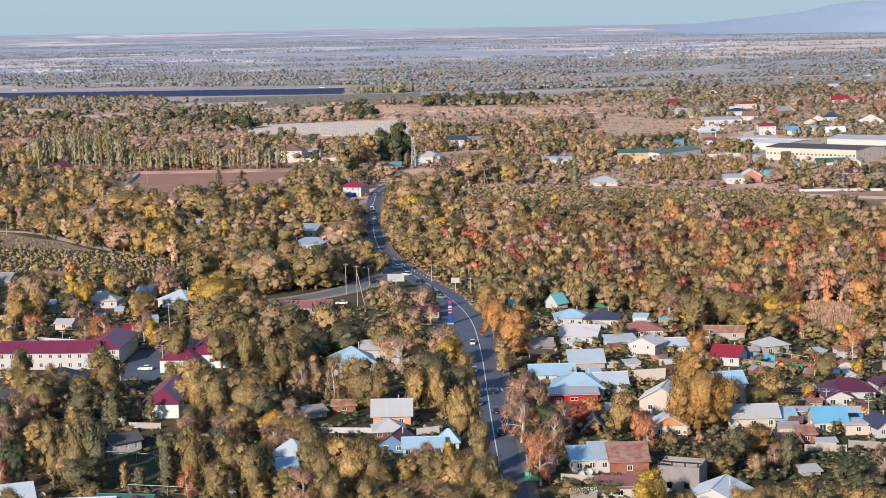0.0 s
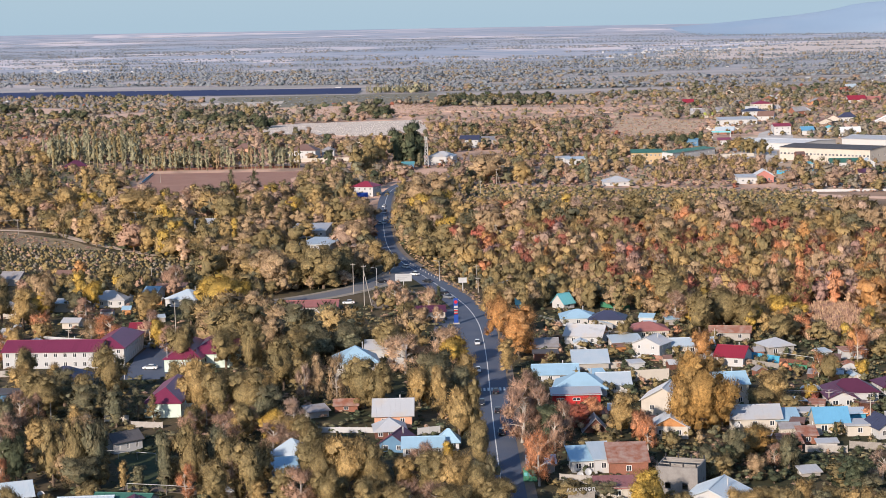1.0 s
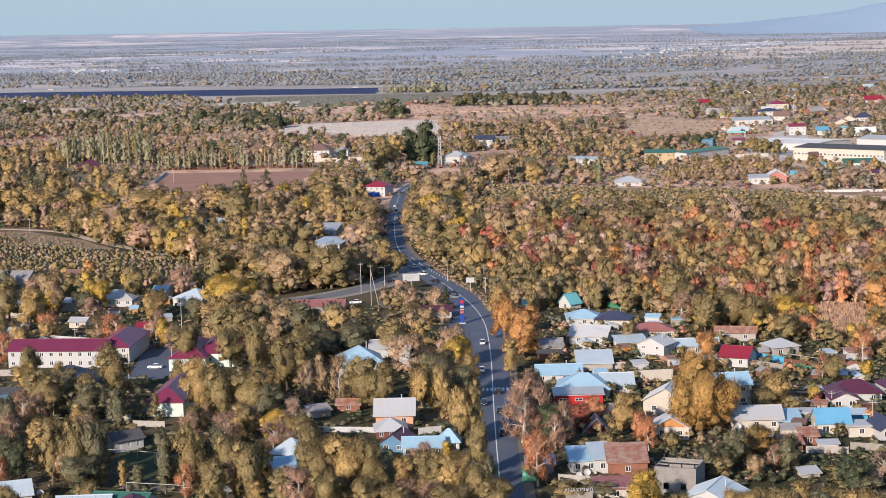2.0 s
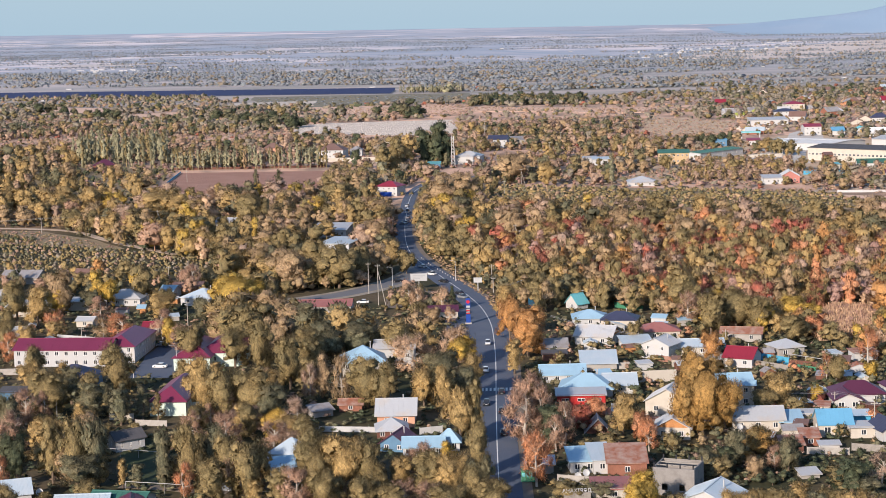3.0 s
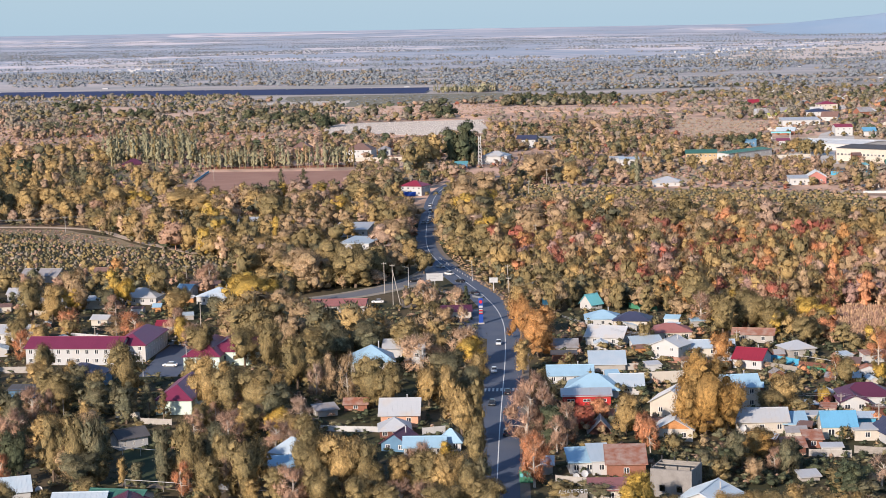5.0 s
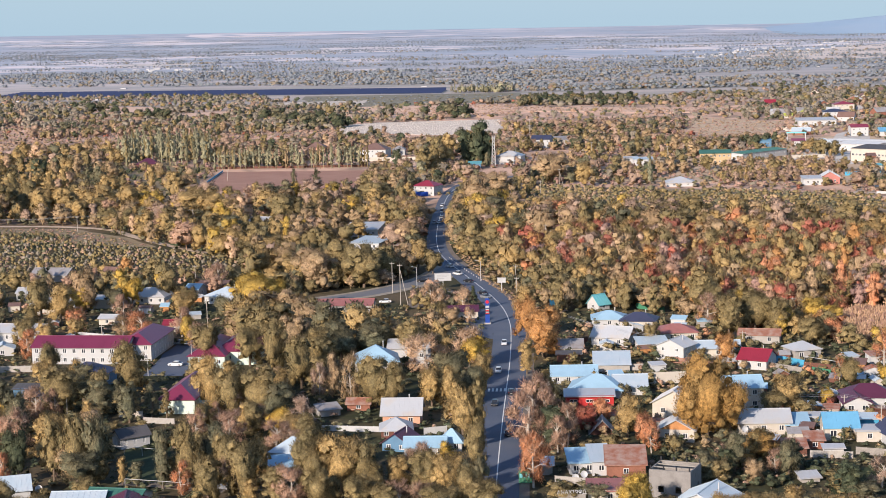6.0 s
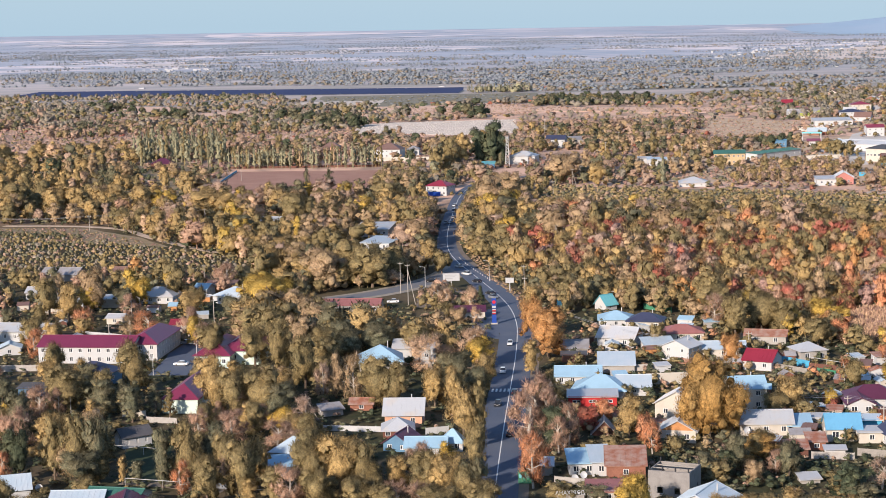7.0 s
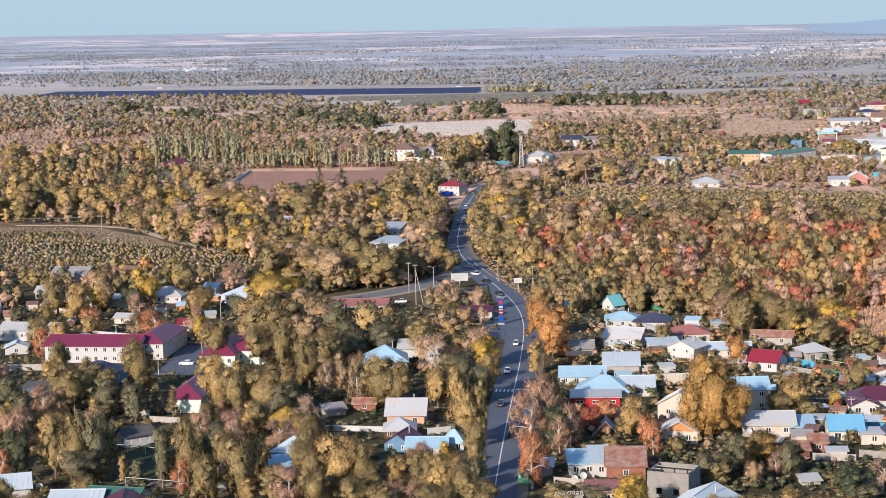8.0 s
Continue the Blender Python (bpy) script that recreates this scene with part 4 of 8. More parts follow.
def crowd(outline, count):
    """Small outbuildings on free spots of the yards."""
    xs, ys = [p[0] for p in outline], [p[1] for p in outline]
    for _ in range(count * 12):
        if not count:
            return
        x, y, w = yard_rng.uniform(min(xs), max(xs)), yard_rng.uniform(min(ys), max(ys)), yard_rng.uniform(2.2, 5.5)
        if not inside(x, y, outline) or near_road(x, y, 14) or any((x - bx) ** 2 + (y - by) ** 2 < (br * 0.72 + w * 0.5) ** 2 for bx, by, br in BUILT):
            continue
        count -= 1
        wall, top = yard_rng.choice(("grey", "white", "brown", "brick", "wood", "cream")), yard_rng.choice(("grey", "rust", "pale", "white", "brown", "sky", "grey"))
        words = {"grey": "grey rendered", "white": "whitewashed", "brown": "dark timber", "brick": "brick", "wood": "plank-clad", "cream": "cream rendered"}[wall]
        tops = {"grey": "grey corrugated", "rust": "rusty tin", "pale": "pale sheet", "white": "whitish sheet", "brown": "brown", "sky": "light blue sheet"}[top]
        house(x, y, w, yard_rng.uniform(2.0, 4.5), yard_rng.uniform(1.6, 2.4), yard_rng.uniform(-20, 20) + yard_rng.choice((0, 0, 90)), yard_rng.choice(("shed", "shed", "gable_x", "gable_y")), yard_rng.uniform(0.3, 1.0), wall, top,
              f"small {words} yard shed with a {tops} roof", front=0, sides=0, over=0.25, chimney=False, category="shed", name="shed")


crowd(YARDS, 48)
crowd(YARDS_WEST, 14)

HOMES = [b for b in BUILT if b[1] > 1000]

# kept free of trees so that some buildings show in the camera's view
BUILT += [(-63.4, 770.5, 14), (-52.8, 764.9, 14), (-56.1, 741.2, 14), (-58.0, 752.0, 19), (-57.0, 724.0, 13), (-62.0, 812.0, 13), (-53.0, 812.0, 10), (-120.9, 843.8, 13), (-115.1, 816.0, 12), (-59.4, 619.4, 8), (-50.8, 615.8, 8), (-42.6, 614.8, 8)]
BUILT += [(-269.3, 1232.9, 16), (-254.1, 1166.3, 14), (-243.0, 1114.9, 17), (-233.3, 1067.8, 14), (-259.6, 1202.7, 14), (-270.2, 1205.5, 12), (25.8, 817.2, 11), (24.0, 796.0, 9), (-9.0, 1207.7, 22), (-17.7, 1182.3, 16), (-16.3, 1129.7, 14), (13.5, 1361.7, 22), (26.8, 1369.5, 22), (22.9, 1311.9, 20)]
BUILT += [(-74.4, 400.3, 9), (-71.0, 390.5, 9), (-124.4, 622.3, 10), (-105.5, 646.3, 9), (-95.3, 618.8, 9), (-111.8, 644.4, 8), (-167.1, 1383.9, 16), (-146.7, 1353.8, 14), (-54.2, 1006.0, 9), (-45.0, 1017.1, 9), (93.4, 1187.8, 16), (81.5, 1181.9, 18)]
BUILT += [(132.6, 1185.9, 18), (163.9, 1186.2, 22), (152.9, 1189.5, 20), (174.9, 1183.0, 20), (185.8, 1031.3, 12), (176.6, 1033.6, 12), (98.8, 1038.5, 16), (-112.7, 1309.6, 18), (-95.7, 1326.5, 14), (294.7, 1695.0, 25), (273.9, 1441.4, 20)]


BARE.append([(-96.7, 498.5), (-80.5, 497.0), (-91.4, 577.1), (-95.8, 577.6), (-97.4, 549.5)])
BARE.append([(109, 528), (118.3, 585.5), (129, 594), (140.1, 590), (141, 566), (130, 540), (122, 528)])
BARE.append([(-188.7, 1683.6), (-195.6, 1840.8), (-162.2, 1869.0), (-35.3, 1901.2), (-28.3, 1637.5), (-85.7, 1617.5), (-130.1, 1643.3)])
BARE.append([(-350.0, 2303.4), (-366.2, 2483.0), (-244.9, 2486.7), (-225.4, 2300.4)])
BARE.append([(-318.2, 2318.4), (-366.5, 2717.3), (-29.4, 2637.7), (-23.4, 2286.2), (-214.1, 2262.1)])
BARE.append([(-155.7, 1933.9), (-177.5, 2181.6), (-22.8, 2252.7), (-17.9, 1965.0)])
BARE.append([(-18.8, 2062.0), (-14.4, 2150.0), (191.5, 2010.0), (175.0, 1930.0)])
BARE.append([(-806.7, 2816.1), (-847.8, 3099.7), (-168.2, 2947.5), (-130.8, 2617.3), (-437.8, 2718.1)])
BARE.append([(138.5, 1604.7), (176.6, 1801.8), (244.9, 1707.6), (209.0, 1511.1), (154.8, 1501.3)])
BARE.append([(-430.4, 2061.1), (-451.0, 2190.5), (-398.2, 2236.4), (-370.1, 2083.8)])
BARE.append([(-579.4, 2211.0), (-628.4, 2485.8), (-512.9, 2390.0), (-465.6, 2142.6)])
BUILT += [(73.4, 406.9, 8), (90.7, 401.2, 7), (85.5, 396.2, 7), (92.3, 397.8, 7), (35.3, 453.7, 5), (4.3, 548.8, 6), (2.5, 561.3, 8), (-32.2, 653.3, 11), (-24.5, 669.6, 11), (-40.2, 646.0, 11), (-16.9, 648.4, 9), (-71.1, 437.9, 9), (-68.3, 444.3, 8), (-72.2, 446.6, 6)]


# ---- trees ----
def sphere_dirs(rng, n):
    v = rng.normal(size=(n, 3))
    return v / np.linalg.norm(v, axis=1)[:, None]


PHI = (1 + 5**0.5) / 2
ICO_V = np.array([(-1, PHI, 0), (1, PHI, 0), (-1, -PHI, 0), (1, -PHI, 0), (0, -1, PHI), (0, 1, PHI), (0, -1, -PHI), (0, 1, -PHI), (PHI, 0, -1), (PHI, 0, 1), (-PHI, 0, -1), (-PHI, 0, 1)]) / 1.902
ICO_F = [(i, j, k) for i in range(12) for j in range(i + 1, 12) for k in range(j + 1, 12)
         if max(np.linalg.norm(ICO_V[i] - ICO_V[j]), np.linalg.norm(ICO_V[j] - ICO_V[k]), np.linalg.norm(ICO_V[i] - ICO_V[k])) < 1.1]
ICO_F = np.array([f if np.dot(np.cross(ICO_V[f[1]] - ICO_V[f[0]], ICO_V[f[2]] - ICO_V[f[0]]), ICO_V[f[0]]) > 0 else f[::-1] for f in ICO_F])


OCT_V = np.array([(1, 0, 0), (0, 1, 0), (-1, 0, 0), (0, -1, 0), (0, 0, 1), (0, 0, -1)], float)
OCT_F = np.array([(0, 1, 4), (1, 2, 4), (2, 3, 4), (3, 0, 4), (1, 0, 5), (2, 1, 5), (3, 2, 5), (0, 3, 5)])


def finer(v, f):
    """A ball with each triangle split into four."""
    v, seen, out = [tuple(p) for p in v], {}, []

    def mid(i, j):
        key = (min(i, j), max(i, j))
        if key not in seen:
            q = (np.array(v[i]) + np.array(v[j])) / 2
            v.append(tuple(q / np.linalg.norm(q)))
            seen[key] = len(v) - 1
        return seen[key]

    for i, j, k in f:
        p, q, r = mid(i, j), mid(j, k), mid(k, i)
        out += [(i, p, r), (p, j, q), (r, q, k), (p, q, r)]
    return np.array(v), np.array(out)


BALLS = [(OCT_V, OCT_F), (ICO_V, ICO_F), finer(ICO_V, ICO_F)]


def lobes_of(shape, rng, blobs):
    """Middles and radii of the lobes that a crown is made of."""
    d = sphere_dirs(rng, blobs)
    a = rng.uniform(0, 6.28, blobs)
    if shape in ("round", "great", "bush", "bare"):
        d[:, 2] = np.where(d[:, 2] < -0.55, -d[:, 2], d[:, 2])
        # a handful of boughs, each with a cluster of lobes, leave notches between them
        boughs = sphere_dirs(rng, 7)
        d = d + 0.75 * boughs[np.argmax(d @ boughs.T, axis=1)]
        d /= np.linalg.norm(d, axis=1)[:, None]
        r = rng.uniform(0.30, 1.0, blobs)[:, None] ** 0.55
        c = d * r * (3.5, 3.5, 3.9) + (0, 0, 5.2)
        skirt = rng.random(blobs) < 0.2
        c[skirt, 2] = rng.uniform(1.0, 3.2, skirt.sum())
        c[:, 2] = np.maximum(c[:, 2], 0.8)
        rad = rng.uniform(0.75, 1.55, blobs) * (40 / blobs) ** 0.30
    elif shape == "tall":
        z = rng.uniform(0.9, 9.0, blobs)
        q = 2.3 * np.sin(np.clip((z - 0.2) / 10.4, 0, 1) * math.pi) ** 0.7 * rng.uniform(0.25, 1.0, blobs)
        c = np.stack([q * np.cos(a), q * np.sin(a), z], 1)
        rad = rng.uniform(0.7, 1.25, blobs) * (40 / blobs) ** 0.30
    elif shape == "poplar":
        z = rng.uniform(1.2, 9.4, blobs)
        q = rng.uniform(0.1, 0.6, blobs) * np.sin(np.clip((z + 0.6) / 10.8, 0, 1) * math.pi) ** 0.5
        c = np.stack([q * np.cos(a), q * np.sin(a), z], 1)
        rad = rng.uniform(0.5, 0.85, blobs) * (1.2 - z / 14) * (24 / blobs) ** 0.25
    elif shape == "pine":
        z = rng.uniform(1.2, 9.4, blobs)
        q = (10.2 - z) * 0.32 * rng.uniform(0.4, 1.0, blobs)
        c = np.stack([q * np.cos(a), q * np.sin(a), z], 1)
        rad = rng.uniform(0.5, 0.95, blobs)
    else:   # mound
        rad = rng.uniform(1.9, 3.4, blobs)
        q = rng.uniform(0.8, 3.0, blobs) * (blobs > 1)
        c = np.stack([q * np.cos(a), q * np.sin(a), rad * rng.uniform(0.7, 1.9, blobs)], 1)
    return c, rad


def crown(shape, seed, leaves, size, blobs=38, ball=2, soft=0):
    """Crown of a tree 10 m high and 8 m wide (a column is 2.6 m): leafy lobes on boughs, set about with sprays. Returns vertices, triangles, lobes and normals."""
    rng = np.random.default_rng(seed)
    c, rad = lobes_of(shape, rng, blobs)
    mid = np.array((0, 0, 4.4)) if shape in ("round", "great", "bush", "bare") else None
    # the body of each lobe: an uneven ball, wider than high
    hv, hf = BALLS[ball]
    show = 0.35 if shape == "bare" else (0.66, 0.76, 0.84)[soft]
    lump = rng.uniform((0.45, 0.60, 0.45)[soft], (1.22, 1.18, 1.25)[soft], (blobs, len(hv), 1))
    body = (hv[None] * (1.05, 1.05, 0.92) * lump * (rad * show)[:, None, None] + c[:, None]).reshape(-1, 3)
    bf = (hf[None] + len(hv) * np.arange(blobs)[:, None, None]).reshape(-1, 3)
    bn = np.tile(hv, (blobs, 1)) + (0.55, 0.5, 0.6)[soft] * sphere_dirs(rng, blobs * len(hv))
    core = {"round": (2.2, 4.7, 2.9), "great": (2.4, 4.8, 3.1), "bush": (2.3, 4.6, 2.8), "tall": (1.2, 4.8, 3.5), "poplar": (0.26, 5.2, 3.4)}.get(shape)
    if core:   # the leafy inside of the crown, seen between the lobes
        kv, kf = BALLS[min(ball + 1, 2)]
        kb = kv * (core[0], core[0], core[2]) * rng.uniform(0.6, 1.12, (len(kv), 1)) + (0, 0, core[1])
        body, bf, bn = np.concatenate([body, kb]), np.concatenate([bf, kf + len(body)]), np.concatenate([bn, kv + 0.5 * sphere_dirs(rng, len(kv))])
    # sprays that stand out of the lobes
    pick = rng.choice(blobs, leaves, p=rad**2 / (rad**2).sum())
    n = sphere_dirs(rng, leaves)
    n[:, 2] = np.where(n[:, 2] < -0.4, -n[:, 2], n[:, 2])
    inner = rng.random(leaves) < (0.34 if core else 0.0)
    pos = c[pick] + n * (rad[pick] * rng.uniform(0.2 if shape == "bare" else 0.58, 1.25, leaves))[:, None]
    if core:
        pos[inner] = n[inner] * (core[0], core[0], core[2]) * rng.uniform(0.85, 1.3, (inner.sum(), 1)) + (0, 0, core[1])
    lift = {"poplar": 1.8, "tall": 1.0, "pine": -0.1}.get(shape, 0.6)
    t1 = 0.3 * n + (0, 0, lift) + 0.7 * sphere_dirs(rng, leaves)
    t1 /= np.linalg.norm(t1, axis=1)[:, None]
    wild = n + 0.35 * sphere_dirs(rng, leaves) + (0, 0, 0.2)
    wild -= (wild * t1).sum(1)[:, None] * t1
    wild /= np.linalg.norm(wild, axis=1)[:, None]
    t2 = np.cross(wild, t1)
    s = (size * rng.uniform(0.6, 1.4, leaves))[:, None]
    broad = 0.07 if shape == "bare" else 0.30
    v = np.stack([pos - t1 * s * 0.8 - t2 * s * broad, pos - t1 * s * 0.4 + t2 * s * broad, pos + t1 * s * 1.3], 1).reshape(-1, 3)
    f = 3 * np.arange(leaves)[:, None] + np.array([(0, 1, 2)])
    f = np.concatenate([f, bf + len(v)])
    nn = np.concatenate([np.repeat(n + 0.35 * sphere_dirs(rng, leaves), 3, axis=0), bn])
    v = np.concatenate([v, body])
    heart = mid if mid is not None else v * (0, 0, 0.85) + (0, 0, 0.3)
    out = (v - heart) / (np.linalg.norm(v - heart, axis=1)[:, None] + 1e-6)
    nn = 0.42 * nn + 0.75 * out + (0, 0, 0.08)
    v[:, 2] = np.maximum(v[:, 2], 0.05)
    nn /= np.linalg.norm(nn, axis=1)[:, None]
    face = np.cross(v[f[:, 1]] - v[f[:, 0]], v[f[:, 2]] - v[f[:, 0]])
    away = (face * nn[f[:, 0]]).sum(1) < 0
    f[away] = f[away][:, ::-1]
    return v.astype(np.float32), f.astype(np.int32), c, nn.astype(np.float32)


def tri_mesh(name, v, f, mats, index=None, normals=None):
    me = bpy.data.meshes.new(name)
    me.vertices.add(len(v))
    me.vertices.foreach_set("co", np.ascontiguousarray(v, np.float32).ravel())
    me.loops.add(3 * len(f))
    me.loops.foreach_set("vertex_index", np.ascontiguousarray(f, np.int32).ravel())
    me.polygons.add(len(f))
    me.polygons.foreach_set("loop_start", 3 * np.arange(len(f), dtype=np.int32))
    for m in mats:
        me.materials.append(m)
    if index is not None:
        me.polygons.foreach_set("material_index", np.ascontiguousarray(index, np.int32))
    me.update(calc_edges=True)
    if normals is not None:
        me.normals_split_custom_set_from_vertices(normals)
    return me


def trunk_shape(shape, seed, lobes):
    """A tapered, slightly bent trunk with limbs that reach into the lobes."""
    rng, s = random.Random(seed), Shape()
    lean = Vector((rng.uniform(-0.3, 0.3), rng.uniform(-0.3, 0.3), 0))
    knee, top = Vector((0, 0, 3.0)) + lean, Vector((0, 0, 7.0)) + lean * 2
    fat = 0.16 if shape == "poplar" else 0.24
    s.tube((0, 0, -0.3), knee, fat * 1.25, fat, 7)
    s.tube(knee, top, fat, fat * 0.4, 6)
    reach = sorted(range(len(lobes)), key=lambda i: rng.random())[: 14 if shape == "bare" else 7]
    for i in reach:
        c = Vector(lobes[i])
        a = knee.lerp(top, min(max((c.z - 3.5) / 6, 0.0), 0.8))
        mid = a.lerp(c, 0.5) + Vector((0, 0, 0.25))
        s.tube(a, mid, fat * 0.45, fat * 0.3, 5)
        s.tube(mid, c, fat * 0.3, fat * 0.08, 4)
        if shape == "bare":
            for _ in range(4):
                e = c + Vector((rng.uniform(-1.2, 1.2), rng.uniform(-1.2, 1.2), rng.uniform(0.2, 1.6)))
                s.tube(mid.lerp(c, 0.6), e, fat * 0.2, 0.02, 3)
    return s


TREES, FAR_TREES = {}, {}
for kind, count, leaves, size, blobs in (("round", 8, 7000, 0.180, 42), ("great", 3, 15000, 0.110, 64), ("tall", 4, 5600, 0.165, 42), ("poplar", 3, 1000, 0.24, 26), ("pine", 2, 3600, 0.18, 36), ("bare", 4, 2800, 0.6, 38), ("bush", 3, 1600, 0.27, 20)):
    for i in range(count):
        v, f, lobes, nn = crown(kind, 100 * len(kind) + i, leaves, size, blobs, 1)
        TREES[kind, i] = (tri_mesh("crown", v, f, [LEAF["olive"]], normals=nn), trunk_shape(kind, i, lobes).mesh("trunk", BARK_PALE if kind == "bare" else BARK), count)
        if kind in ("round", "tall", "great"):   # a lighter crown for trees that stand far off
            v, f, lobes, nn = crown(kind, 100 * len(kind) + i, leaves * 3 // 10, size * 1.6, blobs * 2 // 3, 1, 1)
            FAR_TREES[kind, i] = tri_mesh("crown", v, f, [LEAF["olive"]], normals=nn)

KIND_WORDS = {"round": "broad-crowned deciduous tree", "great": "great spreading deciduous tree", "tall": "tall upright deciduous tree", "poplar": "slender columnar poplar", "pine": "pine tree with dense needles",
              "bare": "half-bare tree with fine twigs", "bush": "low dense shrub"}
COLOUR_WORDS = {"olive": "olive-brown autumn", "gold": "golden autumn", "tan": "tan dry-leaved", "yellow": "bright yellow autumn", "orange": "orange autumn", "rust": "rust-orange autumn",
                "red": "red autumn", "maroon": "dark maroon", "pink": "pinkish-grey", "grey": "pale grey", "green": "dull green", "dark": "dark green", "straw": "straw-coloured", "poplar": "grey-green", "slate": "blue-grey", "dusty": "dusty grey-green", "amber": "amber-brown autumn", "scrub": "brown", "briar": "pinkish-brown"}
tree_rng = random.Random(5)


def tree(kind, colour, x, y, h, w, base="standing among village gardens"):
    wide = {"poplar": 2.6, "tall": 6.6, "pine": 6.4}.get(kind, 8.6)
    kind = "great" if kind == "round" and w > 12.5 else kind
    mesh, trunk, count = TREES[kind, 0]
    pick = tree_rng.randrange(count)
    mesh, trunk, _ = TREES[kind, pick]
    if y > 640:
        mesh = FAR_TREES.get((kind, pick), mesh)
    m = pose(x, y, 0, 0, 0, tree_rng.uniform(0, 360)) @ Matrix.Diagonal((w / wide, w / wide, h / 10, 1))
    ob = thing("shrub" if kind == "bush" else "tree", m, f"{COLOUR_WORDS[colour]} {KIND_WORDS[kind]} {base}", "shrub" if kind == "bush" else "tree")
    part("trunk", trunk, BARK, ob)
    c = part("crown", mesh, None, ob)
    c.material_slots[0].link = "OBJECT"
    c.material_slots[0].material = LEAF[colour]
    return ob


def spots(poly, gap, seed, rows=False, turn=0.0, clear=True, jitter=0.42, bare=True, hug=1.0):
    """Uneven places inside an outline, about gap metres apart; rows keeps them in planted lines."""
    rng = random.Random(seed)
    xs, ys = [p[0] for p in poly], [p[1] for p in poly]
    gx, gy = (gap, gap * 2.2) if rows else (gap, gap)
    out = []
    y = min(ys)
    while y < max(ys):
        x = min(xs) + rng.uniform(0, gx)
        while x < max(xs):
            px = x + rng.uniform(-jitter, jitter) * gx
            py = y + rng.uniform(-jitter, jitter) * gy * (0.25 if rows else 1)
            if inside(px, py, poly) and (not bare or not any(inside(px, py, b) for b in BARE)) and 35 - 0.36 * py - 40 < px < 0.257 * py + 40:
                if not clear or (not near_road(px, py, 8.5) and all((px - bx) ** 2 + (py - by) ** 2 > br * br * hug for bx, by, br in BUILT)):
                    out.append((px, py))
            x += gx
        y += gy
    return out


# gardens left of the road
tree("round", "olive", -119.8, 482.9, 14.0, 8.4)
tree("round", "olive", -107.1, 449.3, 13.2, 14.3)
tree("bare", "pink", -107.3, 444.6, 8.6, 4.8)
tree("round", "olive", -94.0, 473.1, 15.6, 11.3)
tree("tall", "olive", -95.0, 445.0, 12.8, 9.2)
tree("pine", "green", -87.0, 445.7, 9.3, 7.1)
tree("pine", "green", -81.2, 443.9, 8.7, 6.8)
tree("pine", "olive", -76.9, 442.3, 7.7, 5.3)
tree("tall", "olive", -88.0, 377.6, 15.4, 6.8)
tree("round", "olive", -82.3, 375.3, 17.0, 7.8)
tree("round", "green", -77.7, 376.0, 16.8, 7.1)
tree("round", "green", -80.9, 372.4, 9.8, 11.2)
tree("round", "green", -108.2, 414.9, 14.0, 9.7)
tree("round", "dark", -96.2, 377.1, 13.8, 7.9)
tree("bare", "rust", -98.3, 372.4, 9.5, 4.8)
tree("round", "olive", -91.0, 349.8, 8.3, 7.8)
tree("tall", "gold", -71.7, 374.7, 6.8, 3.1)
tree("tall", "green", -61.8, 371.3, 14.6, 6.2)
tree("round", "olive", -56.3, 371.9, 15.6, 8.0)
tree("bare", "pink", -64.4, 420.7, 7.2, 6.5)
tree("round", "green", -51.3, 379.3, 13.4, 8.9)
tree("round", "olive", -48.5, 356.1, 12.0, 8.9)
tree("bare", "rust", -56.3, 365.4, 8.0, 5.6)
tree("round", "gold", -65.7, 446.1, 16.9, 12.5)
tree("round", "olive", -59.3, 439.0, 15.5, 11.7)
tree("round", "olive", -51.8, 440.4, 14.8, 13.9)
tree("bare", "grey", -57.0, 438.8, 8.1, 7.6)
tree("round", "olive", -67.0, 511.0, 14.5, 11.9)
tree("round", "olive", -58.0, 501.6, 16.5, 10.0)
tree("round", "olive", -44.5, 493.8, 15.9, 14.4)
tree("round", "olive", -46.4, 476.6, 16.0, 11.1)
tree("round", "green", -39.5, 508.4, 15.3, 15.1)
tree("round", "green", -30.9, 516.3, 14.1, 15.3)
tree("tall", "tan", -35.9, 464.5, 12.9, 7.4)
tree("bare", "grey", -39.1, 461.2, 10.8, 6.1)
tree("bare", "tan", -29.9, 456.9, 15.3, 7.6)
tree("round", "olive", -22.9, 451.5, 15.1, 13.2)
tree("round", "olive", -18.3, 449.1, 13.5, 8.9)
tree("bare", "straw", -12.8, 497.4, 11.9, 15.1)
tree("round", "olive", -18.5, 515.1, 13.7, 13.6)
tree("round", "gold", -7.9, 450.3, 12.9, 9.2)
tree("round", "gold", -2.5, 445.8, 13.1, 7.4)
tree("round", "green", -3.6, 472.9, 12.6, 12.5)
tree("round", "yellow", 0.6, 502.9, 11.2, 11.9)
tree("bare", "straw", -0.7, 504.7, 13.4, 14.0)
tree("round", "gold", 2.8, 407.3, 16.6, 10.5)
tree("tall", "olive", 6.5, 407.0, 17.7, 5.9)
tree("round", "olive", -41.6, 360.1, 15.8, 12.0)
tree("round", "yellow", -43.1, 419.2, 8.6, 8.1)
tree("round", "olive", -48.5, 374.3, 13.6, 7.5)
tree("round", "olive", -27.8, 363.8, 14.5, 9.7)
tree("round", "gold", -21.1, 363.4, 14.9, 11.2)
tree("round", "olive", -16.2, 363.1, 12.8, 7.3)
tree("bare", "pink", -31.0, 355.1, 10.2, 9.5)
tree("round", "olive", -24.8, 352.6, 9.9, 8.2)
tree("round", "olive", -16.5, 352.2, 9.1, 8.2)
tree("round", "gold", -9.7, 367.3, 8.6, 6.8)
